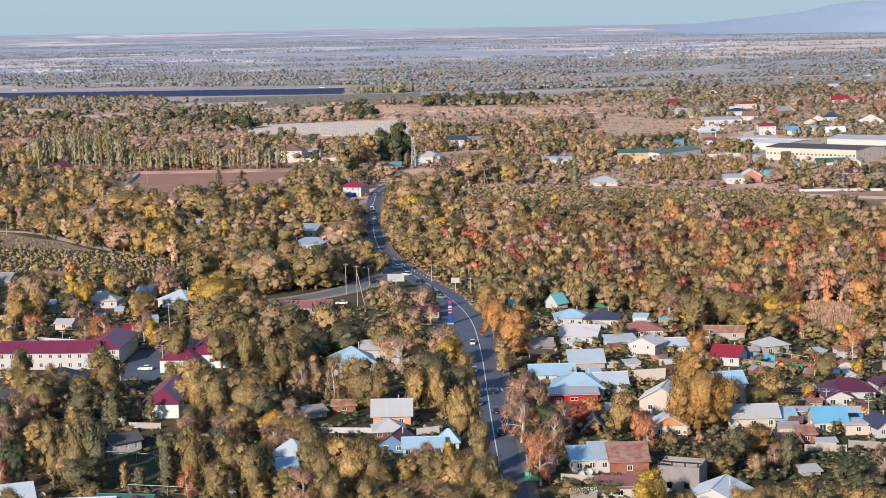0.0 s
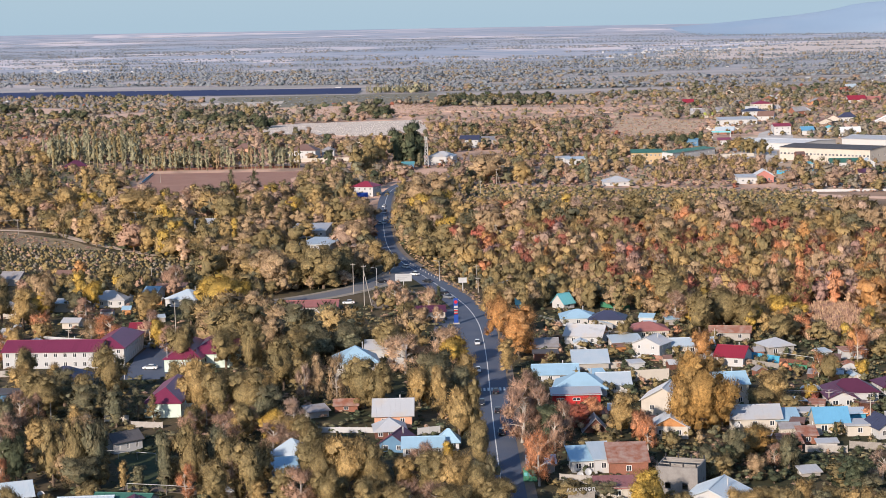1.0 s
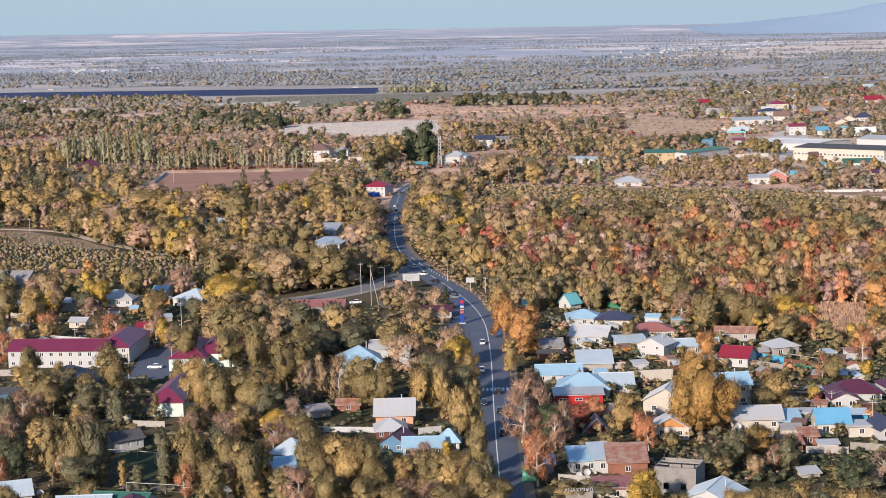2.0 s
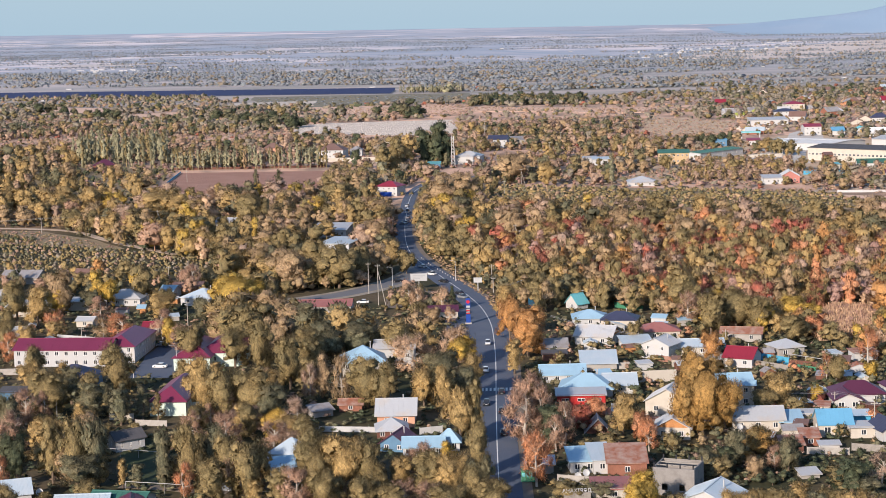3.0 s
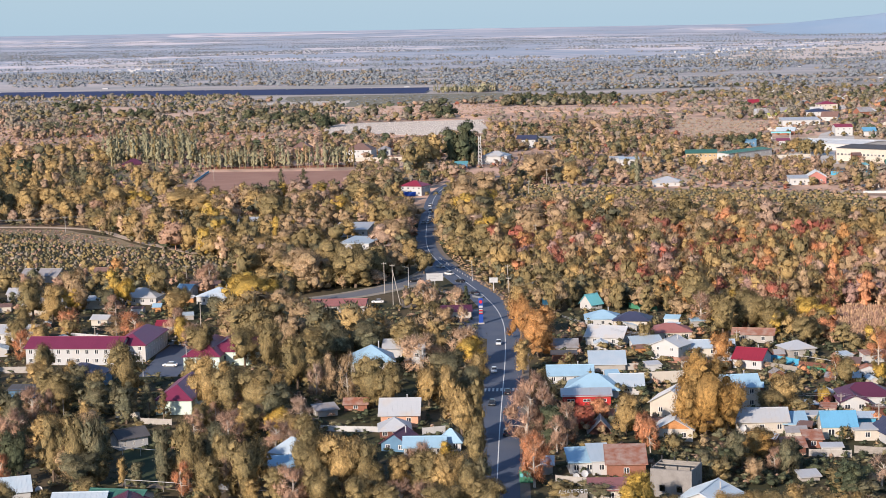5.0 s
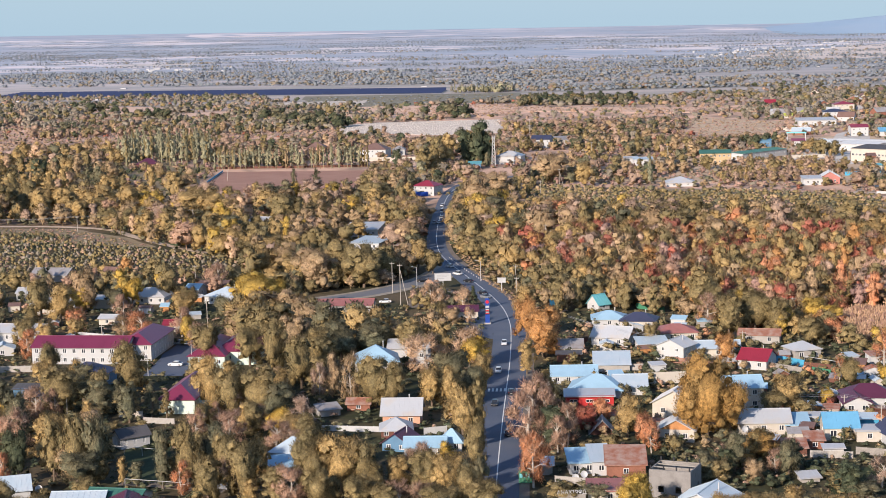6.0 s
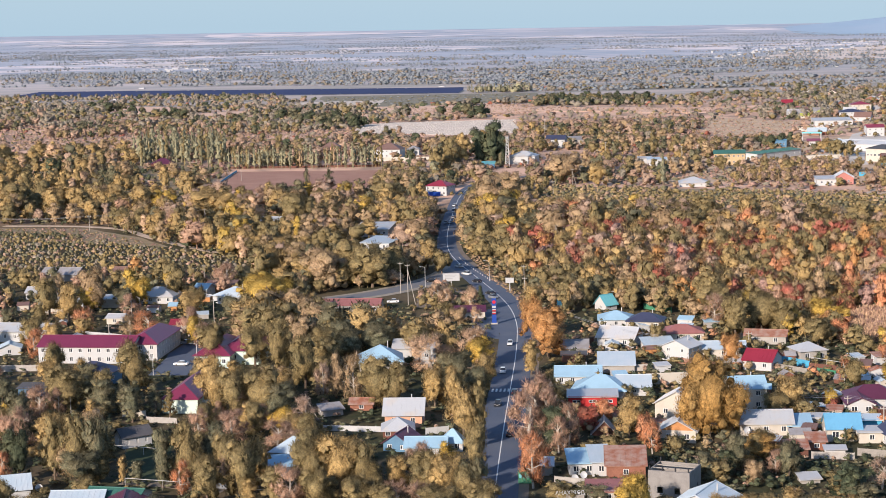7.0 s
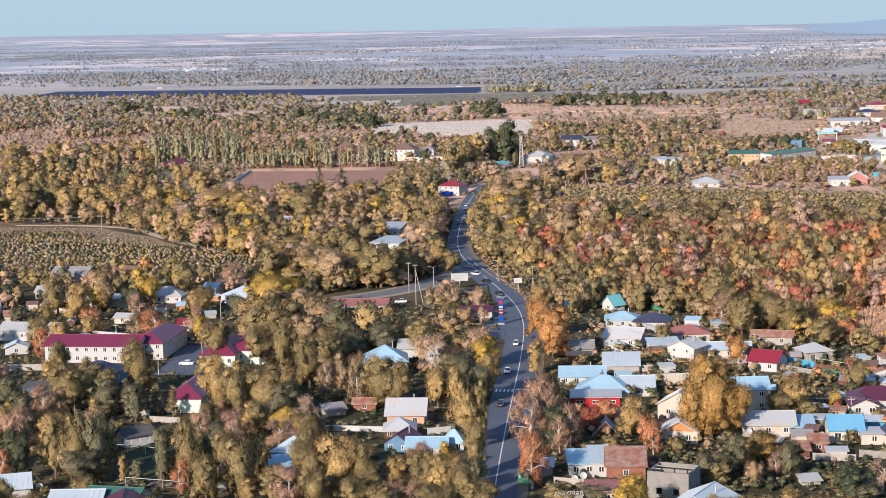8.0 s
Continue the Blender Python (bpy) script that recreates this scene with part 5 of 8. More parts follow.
tree("round", "olive", -3.2, 366.0, 9.8, 10.2)
tree("round", "gold", 2.2, 357.7, 12.0, 8.8)
tree("round", "olive", 7.1, 350.9, 12.4, 8.6)
tree("bare", "pink", -7.6, 351.7, 7.1, 7.0)
tree("bare", "pink", -2.7, 347.3, 7.6, 8.1)
tree("round", "olive", 10.5, 344.5, 9.3, 9.6)
tree("round", "olive", -10.1, 345.6, 8.2, 8.1)
tree("round", "olive", 1.6, 341.0, 9.2, 10.2)
tree("bare", "grey", -39.2, 431.1, 8.0, 8.6)
tree("bare", "grey", -37.3, 404.4, 6.1, 8.1)
tree("round", "yellow", -79.6, 597.4, 17.9, 20.5)
tree("round", "yellow", -86.9, 615.2, 14.4, 11.4)
tree("round", "yellow", -74.2, 603.9, 14.1, 9.6)
tree("round", "olive", -157.8, 601.8, 16.2, 12.4)
tree("round", "gold", -146.8, 589.0, 15.8, 11.7)
tree("round", "tan", -146.5, 618.7, 17.6, 12.3)
tree("tall", "yellow", -139.2, 643.8, 12.3, 7.7)
tree("round", "yellow", -131.9, 629.7, 11.6, 9.2)
tree("tall", "orange", -150.2, 696.4, 10.5, 7.4)
tree("round", "olive", -121.1, 641.5, 15.6, 11.5)
tree("round", "yellow", -125.4, 655.8, 12.0, 8.7)
tree("bare", "pink", -98.4, 561.8, 10.3, 9.7)
tree("bare", "rust", -110.5, 552.9, 10.7, 12.1)
tree("round", "yellow", -93.7, 549.1, 9.9, 8.0)
tree("bare", "pink", -87.0, 535.7, 9.5, 9.9)
tree("round", "olive", -80.0, 512.3, 15.4, 10.2)
tree("round", "tan", -77.3, 547.4, 12.3, 12.7)
tree("bare", "pink", -107.2, 667.7, 11.1, 11.5)
tree("bare", "rust", -139.3, 526.9, 9.8, 8.8)
tree("round", "olive", -146.2, 544.6, 11.4, 9.1)
tree("round", "gold", -137.8, 540.9, 10.9, 9.0)
tree("bare", "tan", -116.7, 555.5, 8.9, 9.2)
tree("bush", "gold", -134.8, 565.8, 7.6, 8.3)
# by the road and right of it
tree("tall", "gold", 16.4, 493.1, 10.5, 7.5)
tree("round", "orange", 21.1, 518.4, 16.7, 15.7)
tree("round", "orange", 15.5, 549.6, 16.0, 10.1)
tree("round", "gold", 14.1, 593.3, 11.8, 9.7)
tree("bare", "pink", 19.2, 437.5, 12.1, 10.4)
tree("bare", "pink", 17.6, 409.1, 13.0, 11.9)
tree("bare", "pink", 22.1, 414.5, 13.1, 8.2)
tree("round", "olive", 21.8, 442.5, 11.8, 8.8)
tree("bare", "rust", 19.9, 369.3, 12.9, 8.8)
tree("round", "rust", 19.6, 375.0, 11.1, 7.2)
tree("bare", "pink", 27.5, 405.6, 10.8, 7.5)
tree("bare", "pink", 25.1, 400.2, 10.0, 6.6)
tree("round", "red", 31.9, 421.5, 7.0, 7.8)
tree("round", "rust", 36.4, 428.6, 7.1, 7.1)
tree("round", "gold", 41.9, 414.9, 11.3, 9.3)
tree("round", "rust", 45.5, 403.2, 9.4, 5.3)
tree("bare", "rust", 46.8, 398.8, 8.0, 5.3)
tree("round", "yellow", 41.6, 345.0, 10.0, 9.1)
tree("round", "yellow", 38.8, 341.1, 8.6, 6.8)
tree("round", "olive", 53.9, 533.7, 8.3, 6.3)
tree("bush", "olive", 55.8, 516.8, 4.3, 8.5)
tree("round", "amber", 60.9, 414.7, 21.8, 16.4)
tree("round", "amber", 56.8, 413.8, 18.2, 10.9)
tree("round", "amber", 66.4, 415.4, 16.3, 10.9)
tree("round", "orange", 73.9, 501.8, 10.5, 8.2)
tree("round", "gold", 83.1, 439.0, 11.1, 11.2)
tree("round", "olive", 79.4, 434.8, 7.9, 8.6)
tree("bush", "olive", 86.6, 431.0, 5.7, 8.5)
tree("round", "olive", 103.0, 465.1, 10.1, 7.9)
tree("round", "yellow", 94.5, 446.8, 5.5, 4.4)
tree("bush", "red", 94.5, 442.1, 3.9, 2.6)
tree("bare", "rust", 101.4, 471.2, 8.6, 4.6)
tree("round", "tan", 67.2, 371.0, 6.4, 5.0)
tree("round", "amber", 70.0, 390.5, 7.6, 12.0)
tree("round", "olive", 70.3, 389.3, 8.4, 6.4)
tree("round", "green", 64.0, 379.6, 10.1, 7.5)
tree("round", "green", 75.2, 375.5, 10.2, 6.2)
tree("bare", "pink", 73.0, 380.0, 6.2, 5.0)
tree("round", "yellow", 113.7, 471.7, 6.7, 4.6)
tree("bare", "rust", 118.2, 497.6, 10.7, 7.5)
tree("round", "olive", 65.0, 341.7, 6.8, 6.8)
tree("round", "gold", 62.5, 339.8, 6.5, 5.6)
tree("round", "gold", 71.8, 341.4, 8.0, 6.8)
tree("round", "olive", 77.7, 341.1, 6.8, 7.9)
tree("bare", "grey", 93.4, 365.9, 7.3, 7.2)
tree("round", "green", 57.1, 372.7, 7.5, 7.4)
tree("bush", "olive", 59.5, 372.6, 6.2, 8.6)
tree("bush", "olive", 85.2, 366.4, 4.9, 9.6)
tree("bush", "green", 88.2, 357.2, 4.8, 9.4)
tree("bush", "olive", 52.0, 398.4, 5.3, 5.3)
tree("pine", "dark", 91.5, 403.4, 4.8, 2.4)
tree("bush", "olive", 37.6, 399.4, 5.3, 6.6)
tree("bush", "olive", 32.1, 393.3, 4.2, 6.5)
tree("bush", "green", 33.1, 358.1, 4.2, 8.3)
tree("bush", "olive", 25.9, 356.3, 4.8, 7.1)
tree("round", "olive", 7.2, 377.7, 14.4, 7.3, "beside the main road")
tree("round", "green", 8.3, 350.9, 12.6, 7.0, "beside the main road")
tree("tall", "olive", 5.0, 417.5, 11.4, 6.4, "beside the main road")
tree("round", "gold", 4.4, 464.8, 12.4, 8.3, "beside the main road")
tree("round", "green", 2.8, 456.3, 11.0, 9.0, "beside the main road")
# near-edge trees, mostly out of view, added to shade the gardens behind
for x, y, h, w, kind, colour in ((46.9, 334.8, 8.1, 7.1, "round", "olive"), (58.2, 332.3, 9.9, 8.4, "round", "gold"), (67.4, 331.8, 9.2, 7.7, "round", "olive"), (73.6, 333.4, 8.2, 6.6, "tall", "green"), (80.3, 331.2, 9.6, 8.8, "round", "gold"),
                                 (87.3, 330.9, 9.2, 8.3, "round", "olive"), (94.8, 330.5, 10.5, 8.7, "round", "green"), (-81.8, 339.2, 8.4, 8.0, "round", "olive"), (-53.5, 335.8, 8.9, 9.0, "round", "green"), (-94.8, 339.8, 9.8, 9.2, "round", "olive")):
    tree(kind, colour, x, y, h, w)
# shelter trees along the upper road
tree("round", "yellow", -3.2, 916.6, 15.7, 12.0, "beside the upper road")
tree("round", "tan", -19.3, 948.5, 20.9, 21.7, "beside the upper road")
tree("round", "green", -8.5, 890.9, 13.8, 14.5, "beside the upper road")
tree("round", "tan", -43.9, 787.1, 15.6, 15.5, "beside the upper road")
tree("round", "gold", -32.4, 715.0, 13.7, 13.1, "beside the junction")
tree("round", "olive", -25.3, 702.3, 10.5, 9.2, "beside the junction")
tree("round", "tan", -45.1, 872.6, 15.0, 20.0, "beside the upper road")
verge_rng = random.Random(44)
for i, q in enumerate(road_line):
    if not 745 < q.y < 1055 or i % 3:
        continue
    w = (road_line[i + 1] - road_line[i - 1]).normalized()
    for side in (-1, 1):
        if q.y > (930 if side < 0 else 1050):
            continue
        off = side * (half(q) + verge_rng.uniform(5.0, 8.0))
        tree(verge_rng.choice(("round", "round", "tall")), verge_rng.choice(("olive", "olive", "tan", "green", "gold")), q.x + w.y * off, q.y - w.x * off, verge_rng.uniform(7, 12), verge_rng.uniform(7.5, 10.5), "beside the upper road")
tree("tall", "dark", -40.7, 1256.3, 28.1, 18.0, "beside the lattice mast")
tree("tall", "dark", -31.2, 1253.5, 33.8, 21.2, "beside the lattice mast")
tree("tall", "dark", -24.7, 1256.7, 24.4, 16.3, "beside the lattice mast")
tree("tall", "olive", -60.3, 1222.3, 25.7, 16.7, "beside the cafe")
tree("tall", "olive", -67.9, 1205.5, 19.0, 14.9, "beside the cafe")
tree("tall", "gold", -50.8, 1239.1, 26.1, 16.9, "beside the cafe")
tree("round", "olive", -17.4, 966.1, 15.3, 18.9, "beside the upper road")
tree("round", "tan", -8.6, 995.6, 18.3, 21.4, "beside the upper road")
tree("tall", "poplar", -62.1, 1121.1, 14.8, 8.8, "beside the cafe")
tree("round", "gold", 42.6, 1074.7, 17.6, 14.0, "beside the depot road")
tree("round", "tan", 21.8, 1099.5, 21.7, 25.0, "beside the depot road")
tree("poplar", "poplar", 82.0, 1064.8, 22.7, 6.2, "beside the depot road")
tree("tall", "dark", -88.5, 1240.1, 15.5, 8.9, "beside a white house")
tree("bare", "straw", -20.4, 615.8, 9.2, 8.1, "on the junction island")
tree("bare", "straw", -16.6, 609.1, 8.5, 7.2, "on the junction island")
tree("bare", "straw", -7.8, 605.6, 9.4, 7.2, "on the junction island")
tree("pine", "dark", -4.4, 605.1, 9.4, 5.2, "on the junction island")
tree("round", "olive", -15.0, 581.0, 8.5, 8.0, "beside the filling station")
tree("round", "tan", -9.8, 577.0, 7.5, 7.0, "beside the filling station")
tree("bare", "straw", -4.6, 579.0, 6.5, 5.0, "beside the filling station")
tree("round", "green", -84.5, 404.0, 9.5, 7.0)
tree("round", "olive", -29.0, 377.0, 13.0, 10.0)
tree("round", "gold", -41.5, 378.0, 8.5, 6.5)
tree("bare", "straw", 79.2, 766.2, 11.3, 10.0, "in the mixed wood")
tree("bare", "straw", 173.0, 769.9, 8.8, 8.5, "in the mixed wood")
tree("round", "orange", 92.4, 633.8, 10.8, 8.3, "in the mixed wood")
tree("round", "red", 94.9, 654.4, 8.6, 5.1, "in the mixed wood")
tree("round", "olive", 88.0, 551.8, 16.4, 14.4, "at the wood's edge")
tree("round", "olive", 74.4, 586.1, 17.4, 17.2, "at the wood's edge")
tree("round", "olive", 78.9, 542.7, 16.1, 12.4, "at the wood's edge")
tree("bare", "pink", 74.6, 569.3, 11.3, 11.2, "at the wood's edge")
tree("round", "olive", 93.9, 549.1, 13.0, 10.8, "at the wood's edge")
tree("round", "yellow", 95.9, 553.0, 9.7, 9.0, "at the wood's edge")
tree("round", "yellow", 109.0, 570.8, 9.4, 11.2, "at the wood's edge")
tree("round", "yellow", 114.4, 564.7, 7.4, 9.2, "at the wood's edge")
tree("round", "olive", 102.5, 530.5, 10.1, 10.4, "at the wood's edge")

# more garden trees, where the plots are overgrown
fill_rng = random.Random(12)
FILL = [("olive", 6), ("gold", 2.5), ("tan", 0.7), ("green", 3), ("yellow", 0.7), ("pink", 1.2), ("rust", 0.6)]
# dark leaf tints stand for shade in the near gardens right of the road
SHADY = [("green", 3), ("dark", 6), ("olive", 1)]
for outline, gap, seed in (([(-118.3, 359.9), (-26.2, 354.9), (-40.0, 476.0), (-68.1, 502.6), (-93.6, 480.7), (-141.1, 492.7), (-173.2, 512.3)], 10.5, 61), ([(-26.2, 354.9), (8.2, 353.0), (7.6, 385.6), (-28.8, 377.9)], 9.0, 62),
                           ([(21.8, 400.4), (22.0, 408.8), (63.7, 397.6), (123.5, 399.0), (110.0, 347.5), (54.4, 359.1), (50.7, 398.5)], 11.0, 63), ([(-176.5, 521.4), (-232.6, 677.2), (-168.0, 634.2), (-90.1, 624.5), (-79.3, 559.8), (-125.5, 581.0)], 19.0, 64)):

    for x, y in spots(outline, gap, seed):
        colour = fill_rng.choices(*zip(*(SHADY if seed == 63 else FILL)))[0]
        kind = "bare" if colour in ("pink", "rust") else fill_rng.choice(("bush", "bush", "bush", "tall") if seed == 63 else ("round", "round", "tall", "bush"))
        h = fill_rng.uniform(2.2, 3.5) if kind == "bush" else fill_rng.uniform(5.5, 11)
        tree(kind, colour, x, y, h, h * fill_rng.uniform(0.75, 1.1) * (1.5 if kind == "bush" else 1))

# distinct trees of the western wood
tree("round", "gold", -237.2, 989.0, 15.8, 18.9, "in the western wood")
tree("round", "gold", -215.0, 966.3, 18.6, 17.2, "in the western wood")
tree("round", "tan", -202.6, 963.7, 10.9, 10.8, "in the western wood")
tree("tall", "gold", -229.6, 1081.4, 18.7, 9.2, "in the western wood")
tree("tall", "gold", -209.0, 1055.1, 16.8, 15.2, "in the western wood")
tree("tall", "gold", -196.2, 1005.3, 16.0, 6.6, "in the western wood")
tree("round", "gold", -170.9, 934.3, 18.6, 28.2, "in the western wood")
tree("round", "gold", -162.9, 932.7, 16.1, 18.4, "in the western wood")
tree("tall", "yellow", -167.1, 974.1, 9.7, 3.8, "in the western wood")
tree("tall", "gold", -153.7, 1021.9, 12.2, 6.7, "in the western wood")
tree("bare", "pink", -153.3, 989.6, 11.8, 13.0, "in the western wood")
tree("bush", "olive", -140.1, 974.4, 10.3, 12.8, "in the western wood")
tree("poplar", "green", -134.7, 1051.8, 17.4, 7.6, "in the western wood")
tree("poplar", "green", -119.5, 1041.3, 18.6, 8.9, "in the western wood")
tree("poplar", "poplar", -126.2, 1042.8, 11.0, 4.8, "in the western wood")
tree("round", "olive", -111.4, 870.5, 20.8, 21.1, "in the western wood")
tree("round", "olive", -207.7, 888.6, 12.4, 12.9, "in the western wood")
tree("round", "olive", -195.3, 881.3, 12.3, 11.6, "in the western wood")
tree("round", "gold", -181.0, 859.3, 13.2, 11.3, "in the western wood")
tree("bare", "pink", -170.4, 852.7, 12.8, 12.9, "in the western wood")
tree("round", "yellow", -151.6, 805.3, 13.9, 12.2, "in the western wood")
tree("round", "gold", -138.4, 786.8, 14.1, 11.9, "in the western wood")
tree("round", "yellow", -128.3, 777.2, 13.4, 11.3, "in the western wood")
tree("round", "gold", -117.8, 764.0, 13.7, 11.1, "in the western wood")
tree("round", "gold", -110.0, 762.7, 11.7, 13.6, "in the western wood")
tree("round", "gold", -99.5, 753.6, 12.5, 13.4, "in the western wood")
tree("round", "gold", -89.3, 744.7, 12.4, 11.8, "in the western wood")
tree("round", "green", -135.1, 841.7, 12.9, 13.3, "in the western wood")
tree("round", "gold", -264.1, 958.9, 17.9, 18.3, "in the western wood")
tree("tall", "gold", -294.9, 1112.0, 17.0, 10.2, "in the western wood")
tree("round", "gold", -252.9, 962.4, 18.6, 17.1, "in the western wood")
tree("tall", "gold", -295.3, 1082.2, 18.0, 9.3, "in the western wood")
tree("round", "gold", -236.7, 936.4, 12.5, 14.2, "in the western wood")
tree("tall", "olive", -253.2, 1017.8, 16.2, 10.1, "in the western wood")
tree("round", "olive", -285.6, 1005.6, 18.1, 15.9, "in the western wood")
tree("round", "dark", -344.9, 1225.3, 16.3, 14.5, "in the western wood")
tree("round", "tan", -87.3, 890.9, 11.2, 11.7, "in the western wood")
tree("round", "tan", -66.8, 897.3, 12.5, 10.6, "in the western wood")
tree("round", "gold", -83.5, 806.3, 8.6, 10.6, "in the western wood")
tree("round", "olive", -49.7, 667.2, 19.1, 19.3, "in the western wood")
tree("round", "olive", -61.0, 683.8, 18.6, 14.8, "in the western wood")
tree("round", "tan", -68.4, 666.8, 18.2, 19.3, "in the western wood")
tree("round", "pink", -98.3, 708.2, 10.4, 14.0, "in the western wood")
tree("round", "olive", -78.7, 985.8, 15.6, 20.6, "in the western wood")
tree("round", "tan", -53.7, 910.6, 13.2, 19.7, "in the western wood")
tree("round", "olive", -42.3, 684.2, 15.4, 13.5, "in the western wood")
tree("round", "gold", -77.0, 678.4, 12.9, 13.8, "in the western wood")
tree("round", "olive", -289.3, 969.8, 20.1, 20.5, "in the western wood")
tree("tall", "gold", -312.3, 1011.3, 20.9, 13.4, "in the western wood")
tree("round", "gold", -305.4, 950.1, 20.3, 22.0, "in the western wood")
tree("round", "tan", -315.0, 940.8, 20.7, 21.8, "in the western wood")
tree("tall", "olive", -306.7, 1042.8, 21.5, 11.7, "in the western wood")


# ---- woods, orchards, scrub: growth that nobody could count ----
LOD = {}
for kind, shape, leaves, size, blobs, ball in (("round", "round", 560, 0.50, 16, 1), ("broad", "great", 820, 0.43, 24, 1), ("tall", "tall", 470, 0.47, 14, 1), ("poplar", "poplar", 80, 0.34, 9, 1), ("bare", "bare", 360, 0.85, 10, 0), ("bush", "bush", 44, 0.75, 6, 0),
                                               ("mid", "round", 140, 0.66, 9, 1), ("weed", "bush", 14, 1.2, 3, 0), ("far", "mound", 34, 0.55, 4, 1), ("speck", "mound", 12, 0.7, 2, 1), ("dot", "mound", 4, 0.8, 1, 1)):
    for i in range(4):
        v, f, lobes, nn = crown(shape, 500 + 10 * len(kind) + i, leaves, size, blobs, ball, 2 if kind in ("mid", "far", "speck", "dot", "poplar") else 1)
        if kind in ("round", "broad", "tall", "poplar", "bare", "mid"):
            s = np.array([(math.cos(a) * 0.22, math.sin(a) * 0.22, 0) for a in (0, 2.1, 4.2)] + [(0, 0, 6.0)])
            f = np.concatenate([f, np.array([(0, 1, 3), (1, 2, 3), (2, 0, 3)]) + len(v)])
            v = np.concatenate([v, s])
            nn = np.concatenate([nn, [(1, 0, 0), (-0.5, 0.8, 0), (-0.5, -0.8, 0), (0, -0.7, 0.7)]])
        LOD[kind, i] = (v, f, nn)
for i in range(4):   # a tuft of leaning reed blades with feathery tops
    reed_rng = np.random.default_rng(700 + i)
    n = 24
    foot, lean = reed_rng.normal(0, 1.7, (n, 2)), reed_rng.normal(0, 1.6, (n, 2))
    tall, side = reed_rng.uniform(6.5, 10.5, n), reed_rng.uniform(0, 6.28, n)
    across = np.stack([np.cos(side), np.sin(side), 0 * side], 1) * reed_rng.uniform(0.45, 0.95, (n, 1))
    low = np.concatenate([foot, np.zeros((n, 1))], 1)
    high = np.concatenate([foot + lean, tall[:, None]], 1)
    middle = low * 0.35 + high * 0.65
    v = np.stack([low, middle - across, middle + across, high], 1).reshape(-1, 3)
    f = np.concatenate([np.array([(0, 2, 1), (1, 2, 3)]) + 4 * k for k in range(n)])
    facing = np.cross(across, high - low)
    LOD["reed", i] = (v, f, np.repeat(facing / np.linalg.norm(facing, axis=1)[:, None], 4, 0))


WOODS = {}   # name: vertices, faces, tints gathered


def grow(name, places, kinds, tints, height, seed, ratio=0.85):
    """Plants one growth at each place. kinds and tints: words with weights; height: from, to; ratio: width to height."""
    rng = random.Random(seed)
    v, f, t, nrm, base = WOODS.setdefault(name, ([], [], [], [], [0]))
    kn, kw = zip(*kinds)
    tn, tw = zip(*tints)
    for x, y in places:
        kind = rng.choices(kn, kw)[0]
        a, h = rng.uniform(0, 6.28), rng.uniform(*height)
        vv, ff, nn = LOD[kind, rng.randrange(4)]
        if y > 2600:   # the far plain is drawn together, and its growth with it
            h *= y / (2600 + min(y - 2600, 2200) / (1 - min(y - 2600, 2200) / 2350))
        wide = h / 10.5 if kind == "poplar" else h * ratio / 8.6 * rng.uniform(0.8, 1.25)
        c, s = math.cos(a) * wide, math.sin(a) * wide
        q = np.stack([vv[:, 0] * c - vv[:, 1] * s + x, vv[:, 0] * s + vv[:, 1] * c + y, vv[:, 2] * (h / 10) + ground_z(y, x)], 1)
        v.append(q)
        ca, sa = math.cos(a), math.sin(a)
        nrm.append(np.stack([nn[:, 0] * ca - nn[:, 1] * sa, nn[:, 0] * sa + nn[:, 1] * ca, nn[:, 2]], 1))
        f.append(ff + base[0])
        t.append(np.full(len(ff), LEAF_NAMES.index(rng.choices(tn, tw)[0])))
        base[0] += len(vv)


OLIVES = [("olive", 5), ("gold", 3), ("tan", 3), ("green", 3), ("yellow", 0.4)]
MIXED = [("pink", 1.2), ("maroon", 3), ("tan", 5), ("olive", 6), ("rust", 1.2), ("gold", 6), ("grey", 2.6), ("red", 1.0), ("briar", 1.8), ("orange", 4)]
BROADS = [("round", 5), ("tall", 3), ("bush", 1)]
AIRY = [("round", 5), ("tall", 5), ("bare", 3)]
WOOD_WORDS = {}


def wood(name, label, category, poly, gap, kinds, tints, height, seed, ratio=0.95, rows=False, clear=True, hug=1.0):
    WOOD_WORDS[name] = (label, category)
    grow(name, spots(poly, gap, seed, rows, clear=clear, hug=hug), kinds, tints, height, seed, ratio)


VILLAGE_WOOD = [(-76.3, 520.8), (-3.0, 500.7), (-8.8, 537.3), (-33.8, 548.8), (-50.4, 567.2), (-73.2, 622.4), (-88.9, 593.8)]
wood("village_trees", "dense olive and golden village trees", "trees", VILLAGE_WOOD, 11.0, [("broad", 6), ("tall", 2)], OLIVES, (9, 16), 1, 1.1)
LEFT_WOOD = [(-411.5, 1101.9), (-199.3, 987.1), (-199.5, 1052.9), (-164.4, 1031.0), (-101.6, 1016.8), (-77.5, 973.1), (-42.7, 936.1), (-31.6, 728.6), (-40.3, 673.3), (-91.3, 658.4), (-110.3, 731.9), (-132.5, 772.1), (-168.5, 818.8), (-227.5, 907.7), (-342.5, 921.9)]
wood("west_wood", "golden and olive autumn wood beside the road", "wood", LEFT_WOOD, 12.5, [("broad", 5), ("tall", 4), ("bush", 1), ("bare", 1.2)], [("gold", 8), ("olive", 4), ("tan", 4), ("grey", 1.5), ("yellow", 0.8), ("pink", 1), ("straw", 0.8), ("green", 1.2)], (6.5, 14.5), 2, 1.1)
